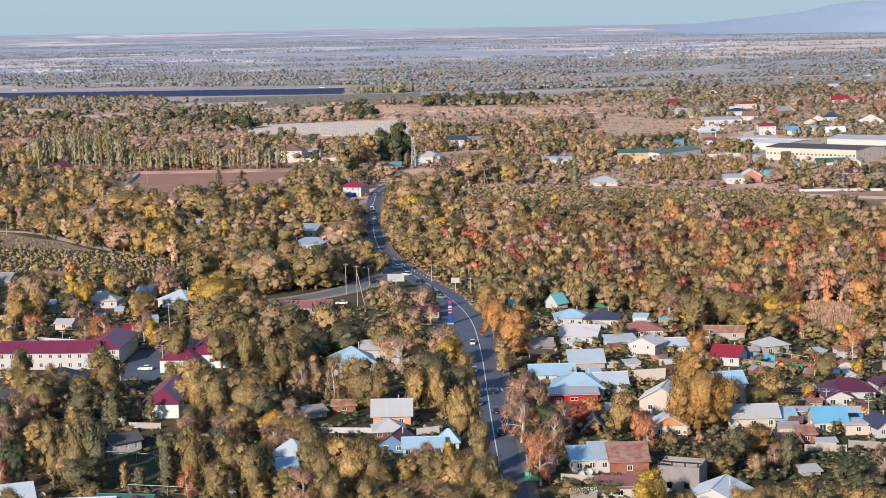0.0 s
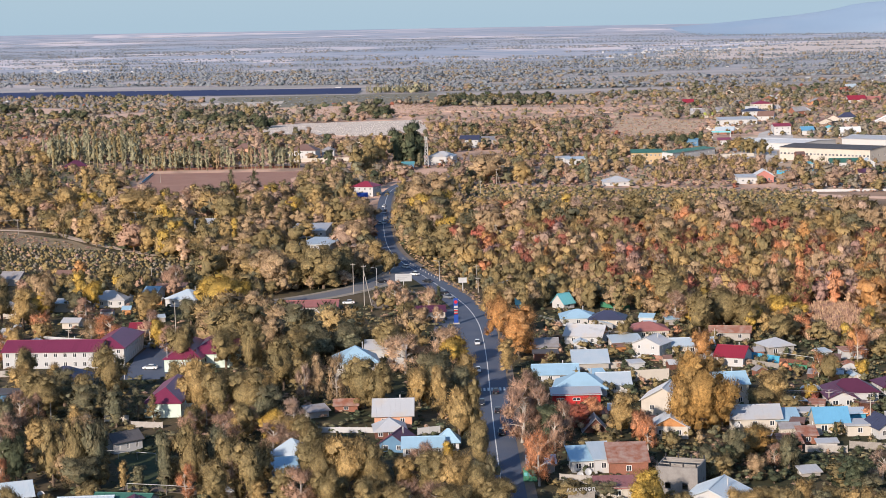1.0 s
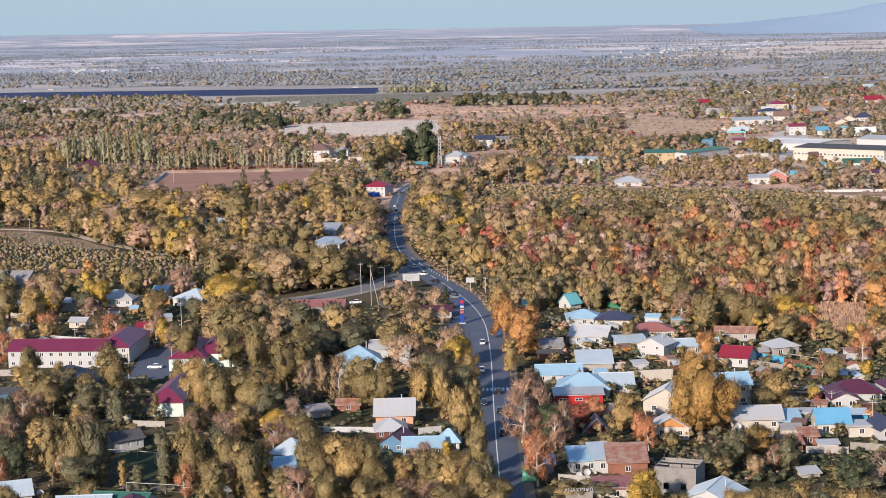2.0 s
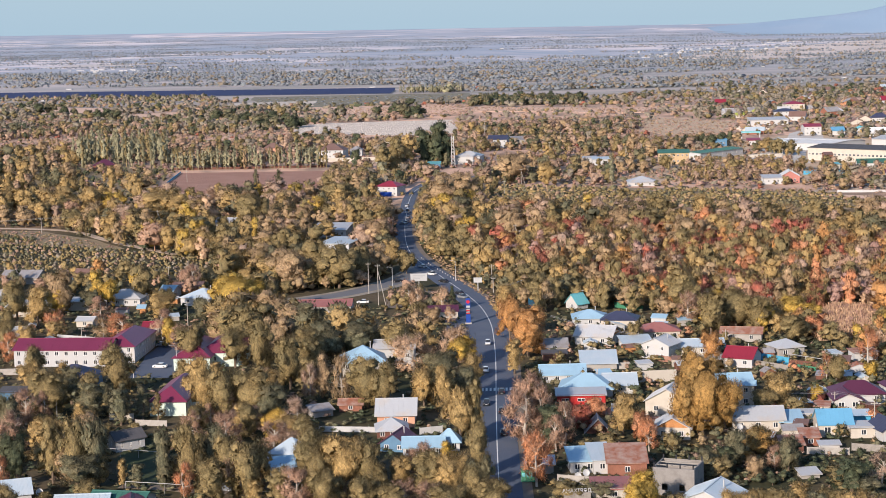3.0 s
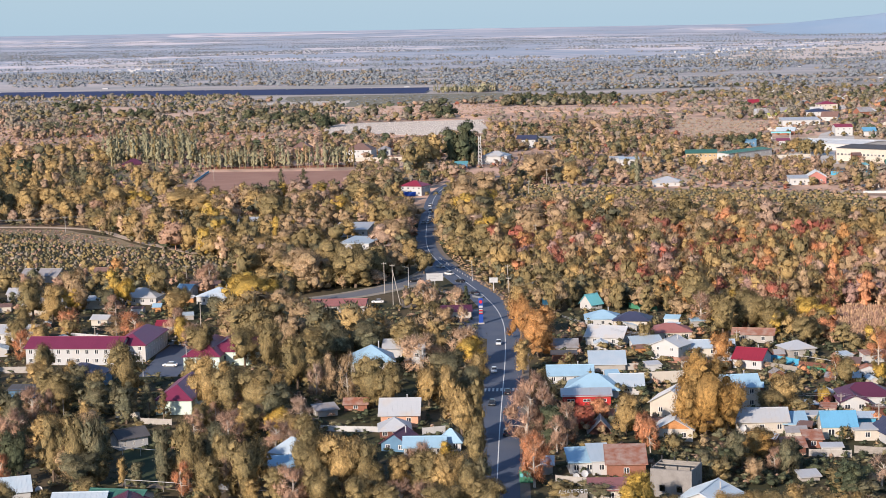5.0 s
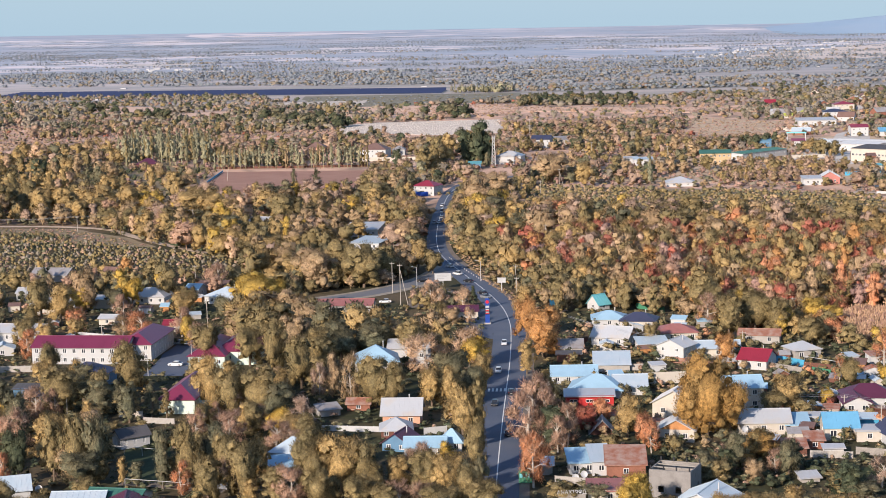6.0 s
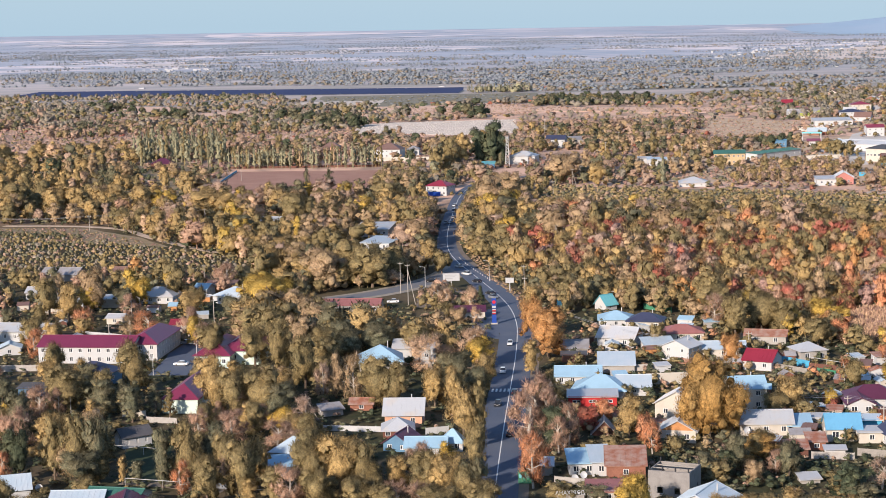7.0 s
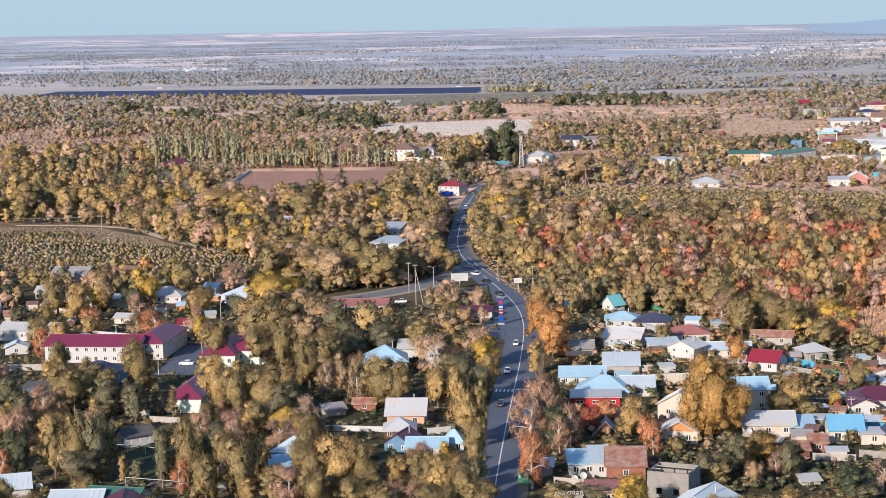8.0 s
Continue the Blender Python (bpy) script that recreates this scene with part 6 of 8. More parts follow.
ORCHARD = [(-322.9, 870.8), (-220.5, 838.8), (-161.4, 798.7), (-111.2, 751.7), (-110.2, 703.4), (-168.0, 728.5), (-265.4, 720.8)]
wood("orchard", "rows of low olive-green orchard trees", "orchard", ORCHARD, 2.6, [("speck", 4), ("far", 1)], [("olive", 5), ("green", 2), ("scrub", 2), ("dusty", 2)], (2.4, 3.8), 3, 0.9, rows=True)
EAST_WOOD = [(-21.0, 783.2), (-30.7, 942.2), (11.8, 913.5), (110.4, 867.2), (254.9, 819.5), (232.1, 740.2), (38.4, 804.0), (-0.4, 779.7), (-1.6, 723.9)]
wood("east_wood", "olive and golden crowns of a wide wood", "wood", EAST_WOOD, 11.5, [("broad", 6), ("tall", 3), ("bare", 0.8)], [("olive", 6), ("gold", 5), ("tan", 3.5), ("grey", 1.5), ("yellow", 1), ("rust", 0.3), ("green", 1.5)], (8, 16), 4, 1.1)
RED_WOOD = [(-0.6, 789.9), (38.4, 804.0), (233.1, 743.8), (180.9, 562.4), (115.3, 581.2), (68.9, 610.9), (34.3, 655.6), (3.7, 690.1)]
wood("mixed_wood", "mixed wood of pinkish bare and red autumn trees", "wood", RED_WOOD, 7.4, AIRY, MIXED, (6, 14), 5, 0.92)
NEAR_EAST = [(24.8, 592.1), (12.8, 665.9), (34.7, 670.2), (71.4, 616.9), (63.1, 587.5), (42.9, 607.9)]
wood("garden_trees", "olive garden trees between the houses", "trees", NEAR_EAST, 6.5, BROADS, OLIVES, (7, 11), 6)
EDGE = [(66.8, 587.0), (73.5, 664.8), (119.5, 630.2), (190.4, 595.5), (164.6, 505.9), (127.7, 500.9), (106.7, 530.0), (85.4, 552.1)]
wood("edge_thicket", "thicket of olive and tan trees at the wood's edge", "thicket", EDGE, 6.0, AIRY, [("olive", 4), ("tan", 2.5), ("straw", 2), ("gold", 5), ("rust", 1.5), ("yellow", 1), ("orange", 1)], (4, 9), 7)
POPLARS = [(-225.5, 1264.4), (-107.5, 1255.6), (-109.0, 1271.3), (-229.6, 1285.8)]
wood("poplar_row", "windbreak of tall slender poplars", "windbreak", POPLARS, 5.2, [("poplar", 1)], [("poplar", 5), ("olive", 1), ("tan", 1)], (15, 21), 8)
POPLARS_B = [(-308.3, 1303.3), (-228.6, 1280.4), (-262.1, 1433.0), (-338.6, 1426.1)]
wood("poplar_grove", "grove of tall grey-green poplars", "grove", POPLARS_B, 11.5, [("poplar", 1)], [("poplar", 5), ("green", 1), ("olive", 1)], (22, 31), 9)
UPPER_LEFT = [(-367.1, 1080.8), (-494.3, 1443.8), (-362.3, 1512.4), (-303.7, 1302.0), (-223.9, 1193.2), (-195.2, 998.7), (-299.6, 1048.0)]
wood("upper_wood", "golden and tan trees by the ploughed field", "wood", UPPER_LEFT, 19, [("broad", 4), ("tall", 4), ("bush", 2), ("bare", 1)], [("gold", 8), ("tan", 3), ("straw", 2), ("olive", 2.5), ("green", 1)], (6, 15), 10, 1.1)
ORCHARD_EAST = [(5.2, 973.4), (11.1, 1082.6), (128.5, 1034.7), (201.8, 982.6), (214.7, 898.4), (117.3, 930.7)]
wood("east_orchard", "rows of low reddish-olive orchard trees", "orchard", ORCHARD_EAST, 3.1, [("far", 1), ("speck", 3)], [("olive", 6), ("tan", 2), ("scrub", 1), ("green", 3)], (2.8, 4.4), 11, 1.15, rows=True)
SCRUB = [(-448.7, 1198.7), (-835.9, 2208.1), (-214.5, 1711.8), (-15.8, 1835.9), (146.6, 1711.7), (213.4, 1471.5), (211.7, 1153.8), (318.8, 1041.4), (291.2, 945.6), (129.7, 1045.3), (11.0, 1102.2), (-35.3, 1094.4), (-77.8, 1049.0), (-105.1, 1265.0), (-310.7, 1304.0)]
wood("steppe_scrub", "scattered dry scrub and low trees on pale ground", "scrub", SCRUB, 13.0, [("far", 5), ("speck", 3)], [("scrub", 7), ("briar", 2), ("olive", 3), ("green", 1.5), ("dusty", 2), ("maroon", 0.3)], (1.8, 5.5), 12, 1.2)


def clustered(places, wave, level, seed):
    """Only those places where growth gathers in clusters."""
    return [q for q in places if noise.noise((q[0] / wave, q[1] / (wave * 1.6), seed * 1.7)) > level]


WOOD_WORDS["steppe_trees"] = ("olive and tan trees in loose clusters on the steppe", "trees")
STEPPE_TINTS = [("olive", 4), ("green", 2.5), ("tan", 3), ("scrub", 5), ("grey", 2), ("dark", 1), ("dusty", 2)]
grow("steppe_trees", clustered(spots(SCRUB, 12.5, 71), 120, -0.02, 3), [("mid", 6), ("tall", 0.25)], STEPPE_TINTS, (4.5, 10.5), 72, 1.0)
GROVES = [(-31.7, 1093.4), (-83.9, 1438.6), (-12.4, 1639.8), (59.9, 1569.2), (135.0, 1383.0), (117.7, 1180.8), (61.7, 1117.3), (10.9, 1130.8)]
wood("roadside_groves", "golden and olive trees round the crossroads", "trees", GROVES, 21.0, [("round", 4), ("tall", 2)], [("gold", 1), ("tan", 1.5), ("olive", 5), ("green", 4), ("grey", 1.5)], (6, 12), 16)
TOWN = [(136.6, 1580.0), (234.8, 2019.7), (332.6, 2112.6), (716.7, 2423.3), (379.6, 1252.4), (288.0, 1443.2), (256.5, 1712.4)]
FACTORY_TREES = [(116.1, 1162.9), (120.5, 1213.6), (272.1, 1127.6), (258.0, 1065.2)]
wood("factory_trees", "olive and tan trees before the factory halls", "trees", FACTORY_TREES, 15.0, [("round", 2), ("tall", 2), ("bare", 1)], [("olive", 4), ("tan", 2), ("grey", 2), ("green", 1), ("gold", 1)], (5, 11), 48, 1.0, clear=False)
wood("town_trees", "olive and dark trees between the far houses", "trees", TOWN, 24.0, [("round", 2), ("far", 4), ("tall", 1)], [("olive", 4), ("scrub", 3), ("dark", 1.5), ("green", 4), ("dusty", 3), ("rust", 0.3)], (4, 9.5), 17, 1.2)
FARTHER = [(-728.0, 1927.0), (-1116.4, 2940.1), (-769.3, 2815.9), (-437.8, 2718.1), (-343.1, 2331.8), (-174.8, 2151.0), (-17.7, 1952.6), (76.6, 2165.2), (775.4, 2626.8), (394.8, 1305.2), (209.1, 1550.9), (-15.8, 1835.9), (-214.5, 1711.8)]
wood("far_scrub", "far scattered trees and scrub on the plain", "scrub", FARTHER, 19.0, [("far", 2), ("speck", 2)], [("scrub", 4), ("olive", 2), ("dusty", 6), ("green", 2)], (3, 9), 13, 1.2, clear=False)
WOOD_WORDS["far_trees"] = ("olive and dark green trees in belts before the plain", "trees")
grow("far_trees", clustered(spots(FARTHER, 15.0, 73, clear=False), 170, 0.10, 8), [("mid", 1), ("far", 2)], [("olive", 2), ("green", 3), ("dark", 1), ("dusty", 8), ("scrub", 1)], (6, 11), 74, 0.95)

WOOD_WORDS["island_shrubs"] = ("olive and greyish shrubs round the junction", "shrubs")
grow("island_shrubs", spots([(-27, 612), (-28, 634), (-22, 650), (-15, 640), (-7, 616), (-10, 604)], 5.0, 84, clear=False), [("bush", 2), ("mid", 2), ("bare", 1)], [("olive", 5), ("scrub", 2), ("pink", 1), ("green", 2)], (3.5, 7.0), 85, 1.0)
grow("island_shrubs", spots([(-58, 662), (-46, 681), (-34, 706), (-33, 728), (-42, 712), (-74, 690)], 6.5, 86, clear=False), [("broad", 3), ("bush", 2)], [("olive", 5), ("tan", 2), ("green", 3)], (5, 11), 87, 1.0)
grow("island_shrubs", spots([(-14, 742), (-23, 800), (-27, 850), (-18, 870), (-4, 800), (-3, 745)], 6.5, 88, clear=False), [("broad", 3), ("tall", 1), ("bush", 2)], [("olive", 5), ("tan", 2), ("green", 2), ("gold", 1)], (5, 10), 89, 1.0)
grow("island_shrubs", spots([(-4, 760), (0, 728), (8, 690), (16, 655), (26, 655), (18, 700), (8, 765)], 6.0, 93), [("broad", 2), ("bush", 2), ("tall", 1)], [("olive", 5), ("tan", 3), ("green", 2), ("rust", 0.4)], (3.5, 8), 94, 1.0)
grow("island_shrubs", spots([(-84, 645), (-66, 646), (-52, 660), (-42, 674), (-34, 690), (-36, 716), (-80, 690)], 6.5, 95, clear=False), [("broad", 2), ("bush", 2)], [("olive", 5), ("tan", 2), ("green", 3)], (4, 9), 96, 1.0)
bend_rng = random.Random(99)
bend = smooth_line([(-24, 807), (-19, 777), (-12, 749), (-5, 710), (-0.2, 678)], 4.5)
grow("island_shrubs", [(q[0] + bend_rng.uniform(0.0, 2.5), q[1] + bend_rng.uniform(-1, 1)) for q in bend], [("bush", 2), ("mid", 1)], [("olive", 5), ("tan", 3), ("green", 2), ("gold", 1)], (1.8, 3.4), 102, 1.2)
edge_line = smooth_line([(-24, 807), (-19, 777), (-12, 735), (-6, 700), (1, 667), (8, 638), (13.5, 600)], 1.6)
grow("island_shrubs", [(q[0] + bend_rng.uniform(-1.8, 2.2), q[1] + bend_rng.uniform(-1, 1)) for q in edge_line for _ in range(2)], [("weed", 1)], [("tan", 3), ("scrub", 3), ("straw", 2), ("olive", 3)], (0.4, 1.1), 103, 2.0)
grow("island_shrubs", [(q[0] + bend_rng.uniform(3.0, 5.5), q[1] + bend_rng.uniform(-1, 1)) for q in bend], [("bush", 2), ("mid", 2)], [("olive", 5), ("tan", 3), ("green", 2)], (2.2, 4.2), 100, 1.1)
grow("island_shrubs", [(q[0] + bend_rng.uniform(7, 10), q[1] + bend_rng.uniform(-1, 1)) for q in bend[::2]], [("broad", 2), ("tall", 1)], [("olive", 5), ("gold", 2), ("green", 2)], (6, 9), 101, 1.0)
WOOD_WORDS["field_side"] = ("olive and tan trees beside the ploughed field", "trees")
grow("field_side", spots([(-104, 1180), (-84, 1175), (-66, 1060), (-80, 1030), (-110, 1030), (-97, 1070)], 8.5, 90, clear=False), [("broad", 2), ("tall", 1), ("bush", 1)], [("olive", 5), ("tan", 3), ("green", 2), ("grey", 1)], (5, 11), 91, 1.0)
grow("field_side", spots([(-300, 1180), (-300, 1290), (-232, 1284), (-216, 1240), (-214, 1112), (-240, 1110)], 9.0, 97), [("mid", 3), ("bush", 2)], [("olive", 4), ("scrub", 3), ("green", 2), ("dark", 1), ("briar", 1)], (2, 6), 98, 1.2)
MIDDLE = [(-84.0, 974.5), (-102.3, 1244.1), (-77.4, 1227.2), (-64.4, 1101.7), (-62.0, 1021.1), (-50.8, 955.3)]
wood("cafe_trees", "olive and tan trees between field and cafe", "trees", MIDDLE, 12.0, [("round", 4), ("tall", 3)], [("olive", 4), ("green", 2), ("tan", 2), ("grey", 1), ("gold", 1)], (6, 13), 19)
ROWS = [(-315.0, 2349.4), (-345.1, 2625.6), (-36.7, 2577.9), (-31.6, 2325.1), (-217.5, 2296.0)]
WOOD_WORDS["vineyard"] = ("dull green rows of low vines", "vineyard")
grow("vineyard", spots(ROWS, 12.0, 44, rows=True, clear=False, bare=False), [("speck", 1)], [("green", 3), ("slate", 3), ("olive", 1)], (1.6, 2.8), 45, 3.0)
# dark tints again put this corner's shade into the leaf colour
THICKET = [(48.7, 398.6), (66.8, 401.8), (98.8, 385.9), (114.8, 384.8), (110.3, 366.7), (62.4, 366.8), (48.5, 373.2)]
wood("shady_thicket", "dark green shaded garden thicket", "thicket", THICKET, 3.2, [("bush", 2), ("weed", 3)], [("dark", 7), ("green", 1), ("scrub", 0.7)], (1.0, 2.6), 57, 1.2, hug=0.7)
SHRUBS = [(22.2, 423.5), (26.8, 548.3), (34.4, 590.9), (70.6, 586.6), (85.4, 552.1), (106.7, 530.0), (157.5, 515.5), (124.6, 393.5), (66.2, 397.4), (50.7, 398.5)]
wood("garden_shrubs", "dense low shrubs and climbing plants of the gardens", "shrubs", SHRUBS, 5.2, [("bush", 3), ("weed", 3), ("round", 0.7)], [("olive", 4.5), ("green", 5), ("tan", 1.2), ("dark", 4), ("pink", 0.8), ("rust", 0.5)], (1.3, 4.2), 46, 1.1, hug=0.62)

VERGE = [(-2.2, 727.5), (4.3, 677.6), (14.0, 617.8), (25.0, 610.1), (26.4, 702.8), (2.4, 763.5)]
wood("verge_shrubs", "olive shrubs and young trees along the road verge", "shrubs", VERGE, 6.0, [("bush", 3), ("round", 2), ("tall", 2)], [("olive", 4), ("green", 2), ("tan", 2), ("gold", 1)], (3, 8), 50)
WEST_GARDENS = [(-218.5, 615.0), (-259.6, 725.0), (-188.9, 724.8), (-100.9, 689.4), (-85.8, 637.0), (-131.0, 649.6), (-156.3, 607.6)]
wood("west_gardens", "olive and tan garden trees below the orchard", "trees", WEST_GARDENS, 8.5, [("round", 4), ("tall", 2), ("bush", 3)], [("olive", 5), ("green", 3), ("tan", 2), ("pink", 1.5), ("gold", 1.5)], (3.5, 9), 51, hug=0.8)

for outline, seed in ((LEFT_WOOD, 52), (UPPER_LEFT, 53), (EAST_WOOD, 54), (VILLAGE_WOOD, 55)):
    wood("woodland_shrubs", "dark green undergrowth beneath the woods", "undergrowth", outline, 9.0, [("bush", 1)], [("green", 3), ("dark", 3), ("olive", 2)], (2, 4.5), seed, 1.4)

WOOD_WORDS["reed_patch"] = ("pale straw-coloured thicket of dry reeds", "reeds")
REEDS = [(113.5, 562), (121, 586), (129, 593), (139, 588), (140, 566), (130, 545), (119, 536), (111, 534)]
grow("reed_patch", spots(REEDS, 1.25, 58, bare=False), [("reed", 1)], [("straw", 3), ("pink", 3), ("briar", 1)], (2.0, 3.6), 59, 0.8)
grow("reed_patch", spots(REEDS, 8.0, 56, bare=False), [("bush", 1)], [("pink", 2), ("briar", 2), ("olive", 1)], (1.8, 3.2), 57, 1.3)
WOOD_WORDS["clearing_growth"] = ("pinkish dry grass tufts and low green hedges", "grass")
grow("clearing_growth", spots([(-304.1, 867.4), (-319.4, 905.0), (-232.0, 893.0), (-195.0, 850.0), (-170.0, 812.0)], 3.4, 80, clear=False), [("weed", 1)], [("briar", 4), ("pink", 2), ("tan", 3), ("olive", 2)], (0.5, 1.3), 81, 2.0)
grow("clearing_growth", spots([(-300, 858), (-300, 874), (-232, 862), (-215, 848), (-218, 840), (-250, 850)], 3.2, 82, clear=False), [("bush", 2), ("weed", 1)], [("green", 4), ("dark", 1), ("olive", 2)], (2.0, 3.6), 83, 1.0)
WOOD_WORDS["dry_tufts"] = ("dry tufts of grass on the bare fields", "grass")
for outline, seed in (([(138.5, 1604.7), (176.6, 1801.8), (244.9, 1707.6), (209.0, 1511.1), (154.8, 1501.3)], 60), ([(-18.8, 2062.0), (-14.4, 2150.0), (191.5, 2010.0), (175.0, 1930.0)], 61), ([(-155.7, 1933.9), (-177.5, 2181.6), (-22.8, 2252.7), (-17.9, 1965.0)], 62)):
    grow("dry_tufts", spots(outline, 7.0, seed, clear=False, bare=False), [("speck", 1)], [("tan", 2), ("scrub", 4), ("briar", 2)], (0.8, 2.3), seed, 2.4)

WOOD_WORDS["works_thicket"] = ("dense tan and pinkish shrubs before the works", "shrubs")
grow("works_thicket", spots([(126, 1078), (188, 1066), (196, 1100), (217, 1150), (200, 1215), (176, 1223), (140, 1205)], 5.6, 110), [("mid", 3), ("tall", 1), ("bare", 1)], [("tan", 4), ("scrub", 3), ("gold", 2), ("grey", 2), ("olive", 3)], (3, 6.5), 111, 0.9)
grow("works_thicket", spots([(150, 1362), (152, 1392), (192, 1392), (190, 1374)], 7.5, 112, clear=False), [("round", 1)], [("green", 3), ("dark", 1), ("olive", 2)], (8, 11), 113, 1.0)
grow("works_thicket", spots([(206, 1312), (210, 1340), (224, 1330), (222, 1300), (232, 1262), (222, 1262)], 8.0, 114, clear=False), [("round", 1), ("tall", 1)], [("green", 3), ("olive", 3), ("gold", 1)], (6, 12), 115, 0.9)
WOOD_WORDS["house_trees"] = ("garden trees and bushes round the farther houses", "trees")
home_rng = random.Random(92)
# placed on the camera's side of each house, to cover its front in view
for bx, by, br in HOMES:
    for side in range(4 if br < 25 else 9):
        a = home_rng.uniform(-1.15, 1.15)
        off = br + home_rng.uniform(0.5, 7.0)
        grow("house_trees", [(bx + math.sin(a) * off, by - math.cos(a) * off * 0.9)], [("mid", 3), ("bush", 1)], [("olive", 5), ("green", 3), ("tan", 2), ("scrub", 1), ("gold", 1)], (2.5, 6.0 if br < 25 else 4.0), home_rng.randrange(10**6), 1.05)
grow("steppe_trees", spots([(-36, 1114), (-39, 1276), (-12, 1640), (157, 1600), (212, 1464), (211, 1153), (300, 1050), (243, 972), (128, 1038), (11, 1090)], 15.0, 75), [("mid", 3), ("bush", 2)], [("tan", 3), ("olive", 3), ("gold", 1), ("scrub", 4), ("briar", 3), ("maroon", 0.6)], (2.2, 5.5), 76, 1.0)
LOW = [("scrub", 6), ("briar", 3), ("olive", 3), ("dusty", 3)]
for outline, gap, seed in (([(-36.2, 1114.4), (-39.5, 1276.7), (-15.8, 1835.9), (157.6, 1855.9), (212.5, 1464.5), (211.7, 1153.8), (264.4, 1063.5), (243.4, 972.7), (128.9, 1038.2), (11.1, 1090.4)], 8.0, 64),
                           ([(-500.9, 1358.7), (-818.1, 2200.1), (-562.7, 2175.4), (-240.9, 2060.8), (-175.1, 1660.8), (-73.0, 1580.1), (-58.0, 1309.3), (-105.1, 1265.0), (-328.0, 1392.5)], 10.0, 65)):
    wood("low_scrub", "low dry brush covering the pale steppe", "scrub", outline, gap, [("speck", 1)], LOW, (1.1, 2.8), seed, 2.4)

for outline, seed in (([(-36.6, 1015.2), (-32.8, 1078.4), (-8.1, 1161.7), (25.6, 1135.3), (8.1, 1011.5), (-0.6, 944.5), (-29.9, 944.9)], 66), ([(-63.8, 1093.8), (-74.0, 1236.0), (-43.2, 1267.3), (-21.2, 1220.8), (-38.6, 1127.3), (-43.3, 1058.7)], 67)):
    wood("crossroads_trees", "olive and grey-brown trees along the upper road", "trees", outline, 10.5, [("broad", 3), ("tall", 2), ("bush", 2)], [("olive", 5), ("green", 3), ("tan", 2), ("grey", 1.5), ("gold", 1)], (3.5, 9), seed, 1.0)


def belts(seed, count, near, far, length, gap, depth):
    """Places in broken lines of trees that run across the plain, closer together towards the horizon."""
    rng, out = random.Random(seed), []
    for _ in range(count):
        reach = 1 / (1 / far + (1 / near - 1 / far) * rng.random())   # the true distance
        s = max(reach - 2600, 0)
        y = min(reach, 2600) + s / (1 + s / 2350)                                 # on the drawn-in plain
        k = y / reach
        x, run, slope = rng.uniform(-0.42, 0.28) * y, rng.uniform(*length), rng.gauss(-0.05, 0.07)
        phase, n = rng.uniform(0, 6), 0
        while n * gap * k < run:
            if math.sin(n * 0.23 + phase) + math.sin(n * 0.071 + 2 * phase) > -1.0:
                out.append((x + n * gap * k + rng.uniform(-3, 3) * k, min(y + slope * n * gap * k + rng.uniform(-depth, depth) * k, 4790)))
            n += 1
    return out


def open_ground(places):
    """Leaves out the bare fields and the view of the solar park."""
    return [q for q in places if not any(inside(q[0], q[1], b) for b in BARE) and not (q[0] < -110 and 2480 - 0.1 * q[0] < q[1] < 2990 - 0.3 * (q[0] + 150))]


WOOD_WORDS["middle_belts"] = ("olive and dark trees in belts before the plain", "tree belt")
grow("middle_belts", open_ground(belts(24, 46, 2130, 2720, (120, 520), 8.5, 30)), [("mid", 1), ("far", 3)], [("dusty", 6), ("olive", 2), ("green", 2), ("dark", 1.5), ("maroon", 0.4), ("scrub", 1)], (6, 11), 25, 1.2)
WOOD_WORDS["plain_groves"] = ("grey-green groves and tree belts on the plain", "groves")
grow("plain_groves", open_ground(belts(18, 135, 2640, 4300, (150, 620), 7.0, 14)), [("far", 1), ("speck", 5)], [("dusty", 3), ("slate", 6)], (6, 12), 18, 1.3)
WOOD_WORDS["field_belts"] = ("tree belts and hedges between the far fields", "tree belt")
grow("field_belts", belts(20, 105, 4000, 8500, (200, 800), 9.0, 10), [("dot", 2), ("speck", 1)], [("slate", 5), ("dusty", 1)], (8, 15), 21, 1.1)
WOOD_WORDS["distant_belts"] = ("distant tree lines across the hazy plain", "tree belt")
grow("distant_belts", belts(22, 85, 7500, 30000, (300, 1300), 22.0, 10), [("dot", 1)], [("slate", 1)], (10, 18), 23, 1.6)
UNDER = [(-122.1, 360.1), (112.2, 347.4), (162.4, 533.7), (70.6, 586.6), (13.0, 617.9), (-95.5, 631.6), (-228.8, 648.5)]
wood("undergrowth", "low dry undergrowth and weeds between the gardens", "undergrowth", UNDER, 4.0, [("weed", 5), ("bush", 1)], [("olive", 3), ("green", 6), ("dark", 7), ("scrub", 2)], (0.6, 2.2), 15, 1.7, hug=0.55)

# hedges and thickets close to the edge of the ploughed field and round the dump
WOOD_WORDS["dark_clumps"] = ("dark rounded tree clumps on pale fields", "trees")
clump_rng = random.Random(8)
for cx, cy, r, n in ((-209.7, 1785.6, 26, 16), (-246.9, 1863.1, 22, 9), (-170.5, 2026.6, 7, 3), (-120.2, 2015.0, 8, 3), (-92.6, 1988.8, 12, 6), (-77.5, 1944.8, 10, 4), (-588.8, 2302.8, 14, 6), (-445.5, 2068.1, 18, 7), (-306.8, 1968.0, 14, 5), (-521.9, 2156.0, 12, 4)):
    grow("dark_clumps", [(cx + clump_rng.gauss(0, r * 0.6), cy + clump_rng.gauss(0, r)) for _ in range(n)], [("round", 1)], [("dark", 4), ("green", 2)], (9, 16), int(cx * 7) % 1000, 1.1)
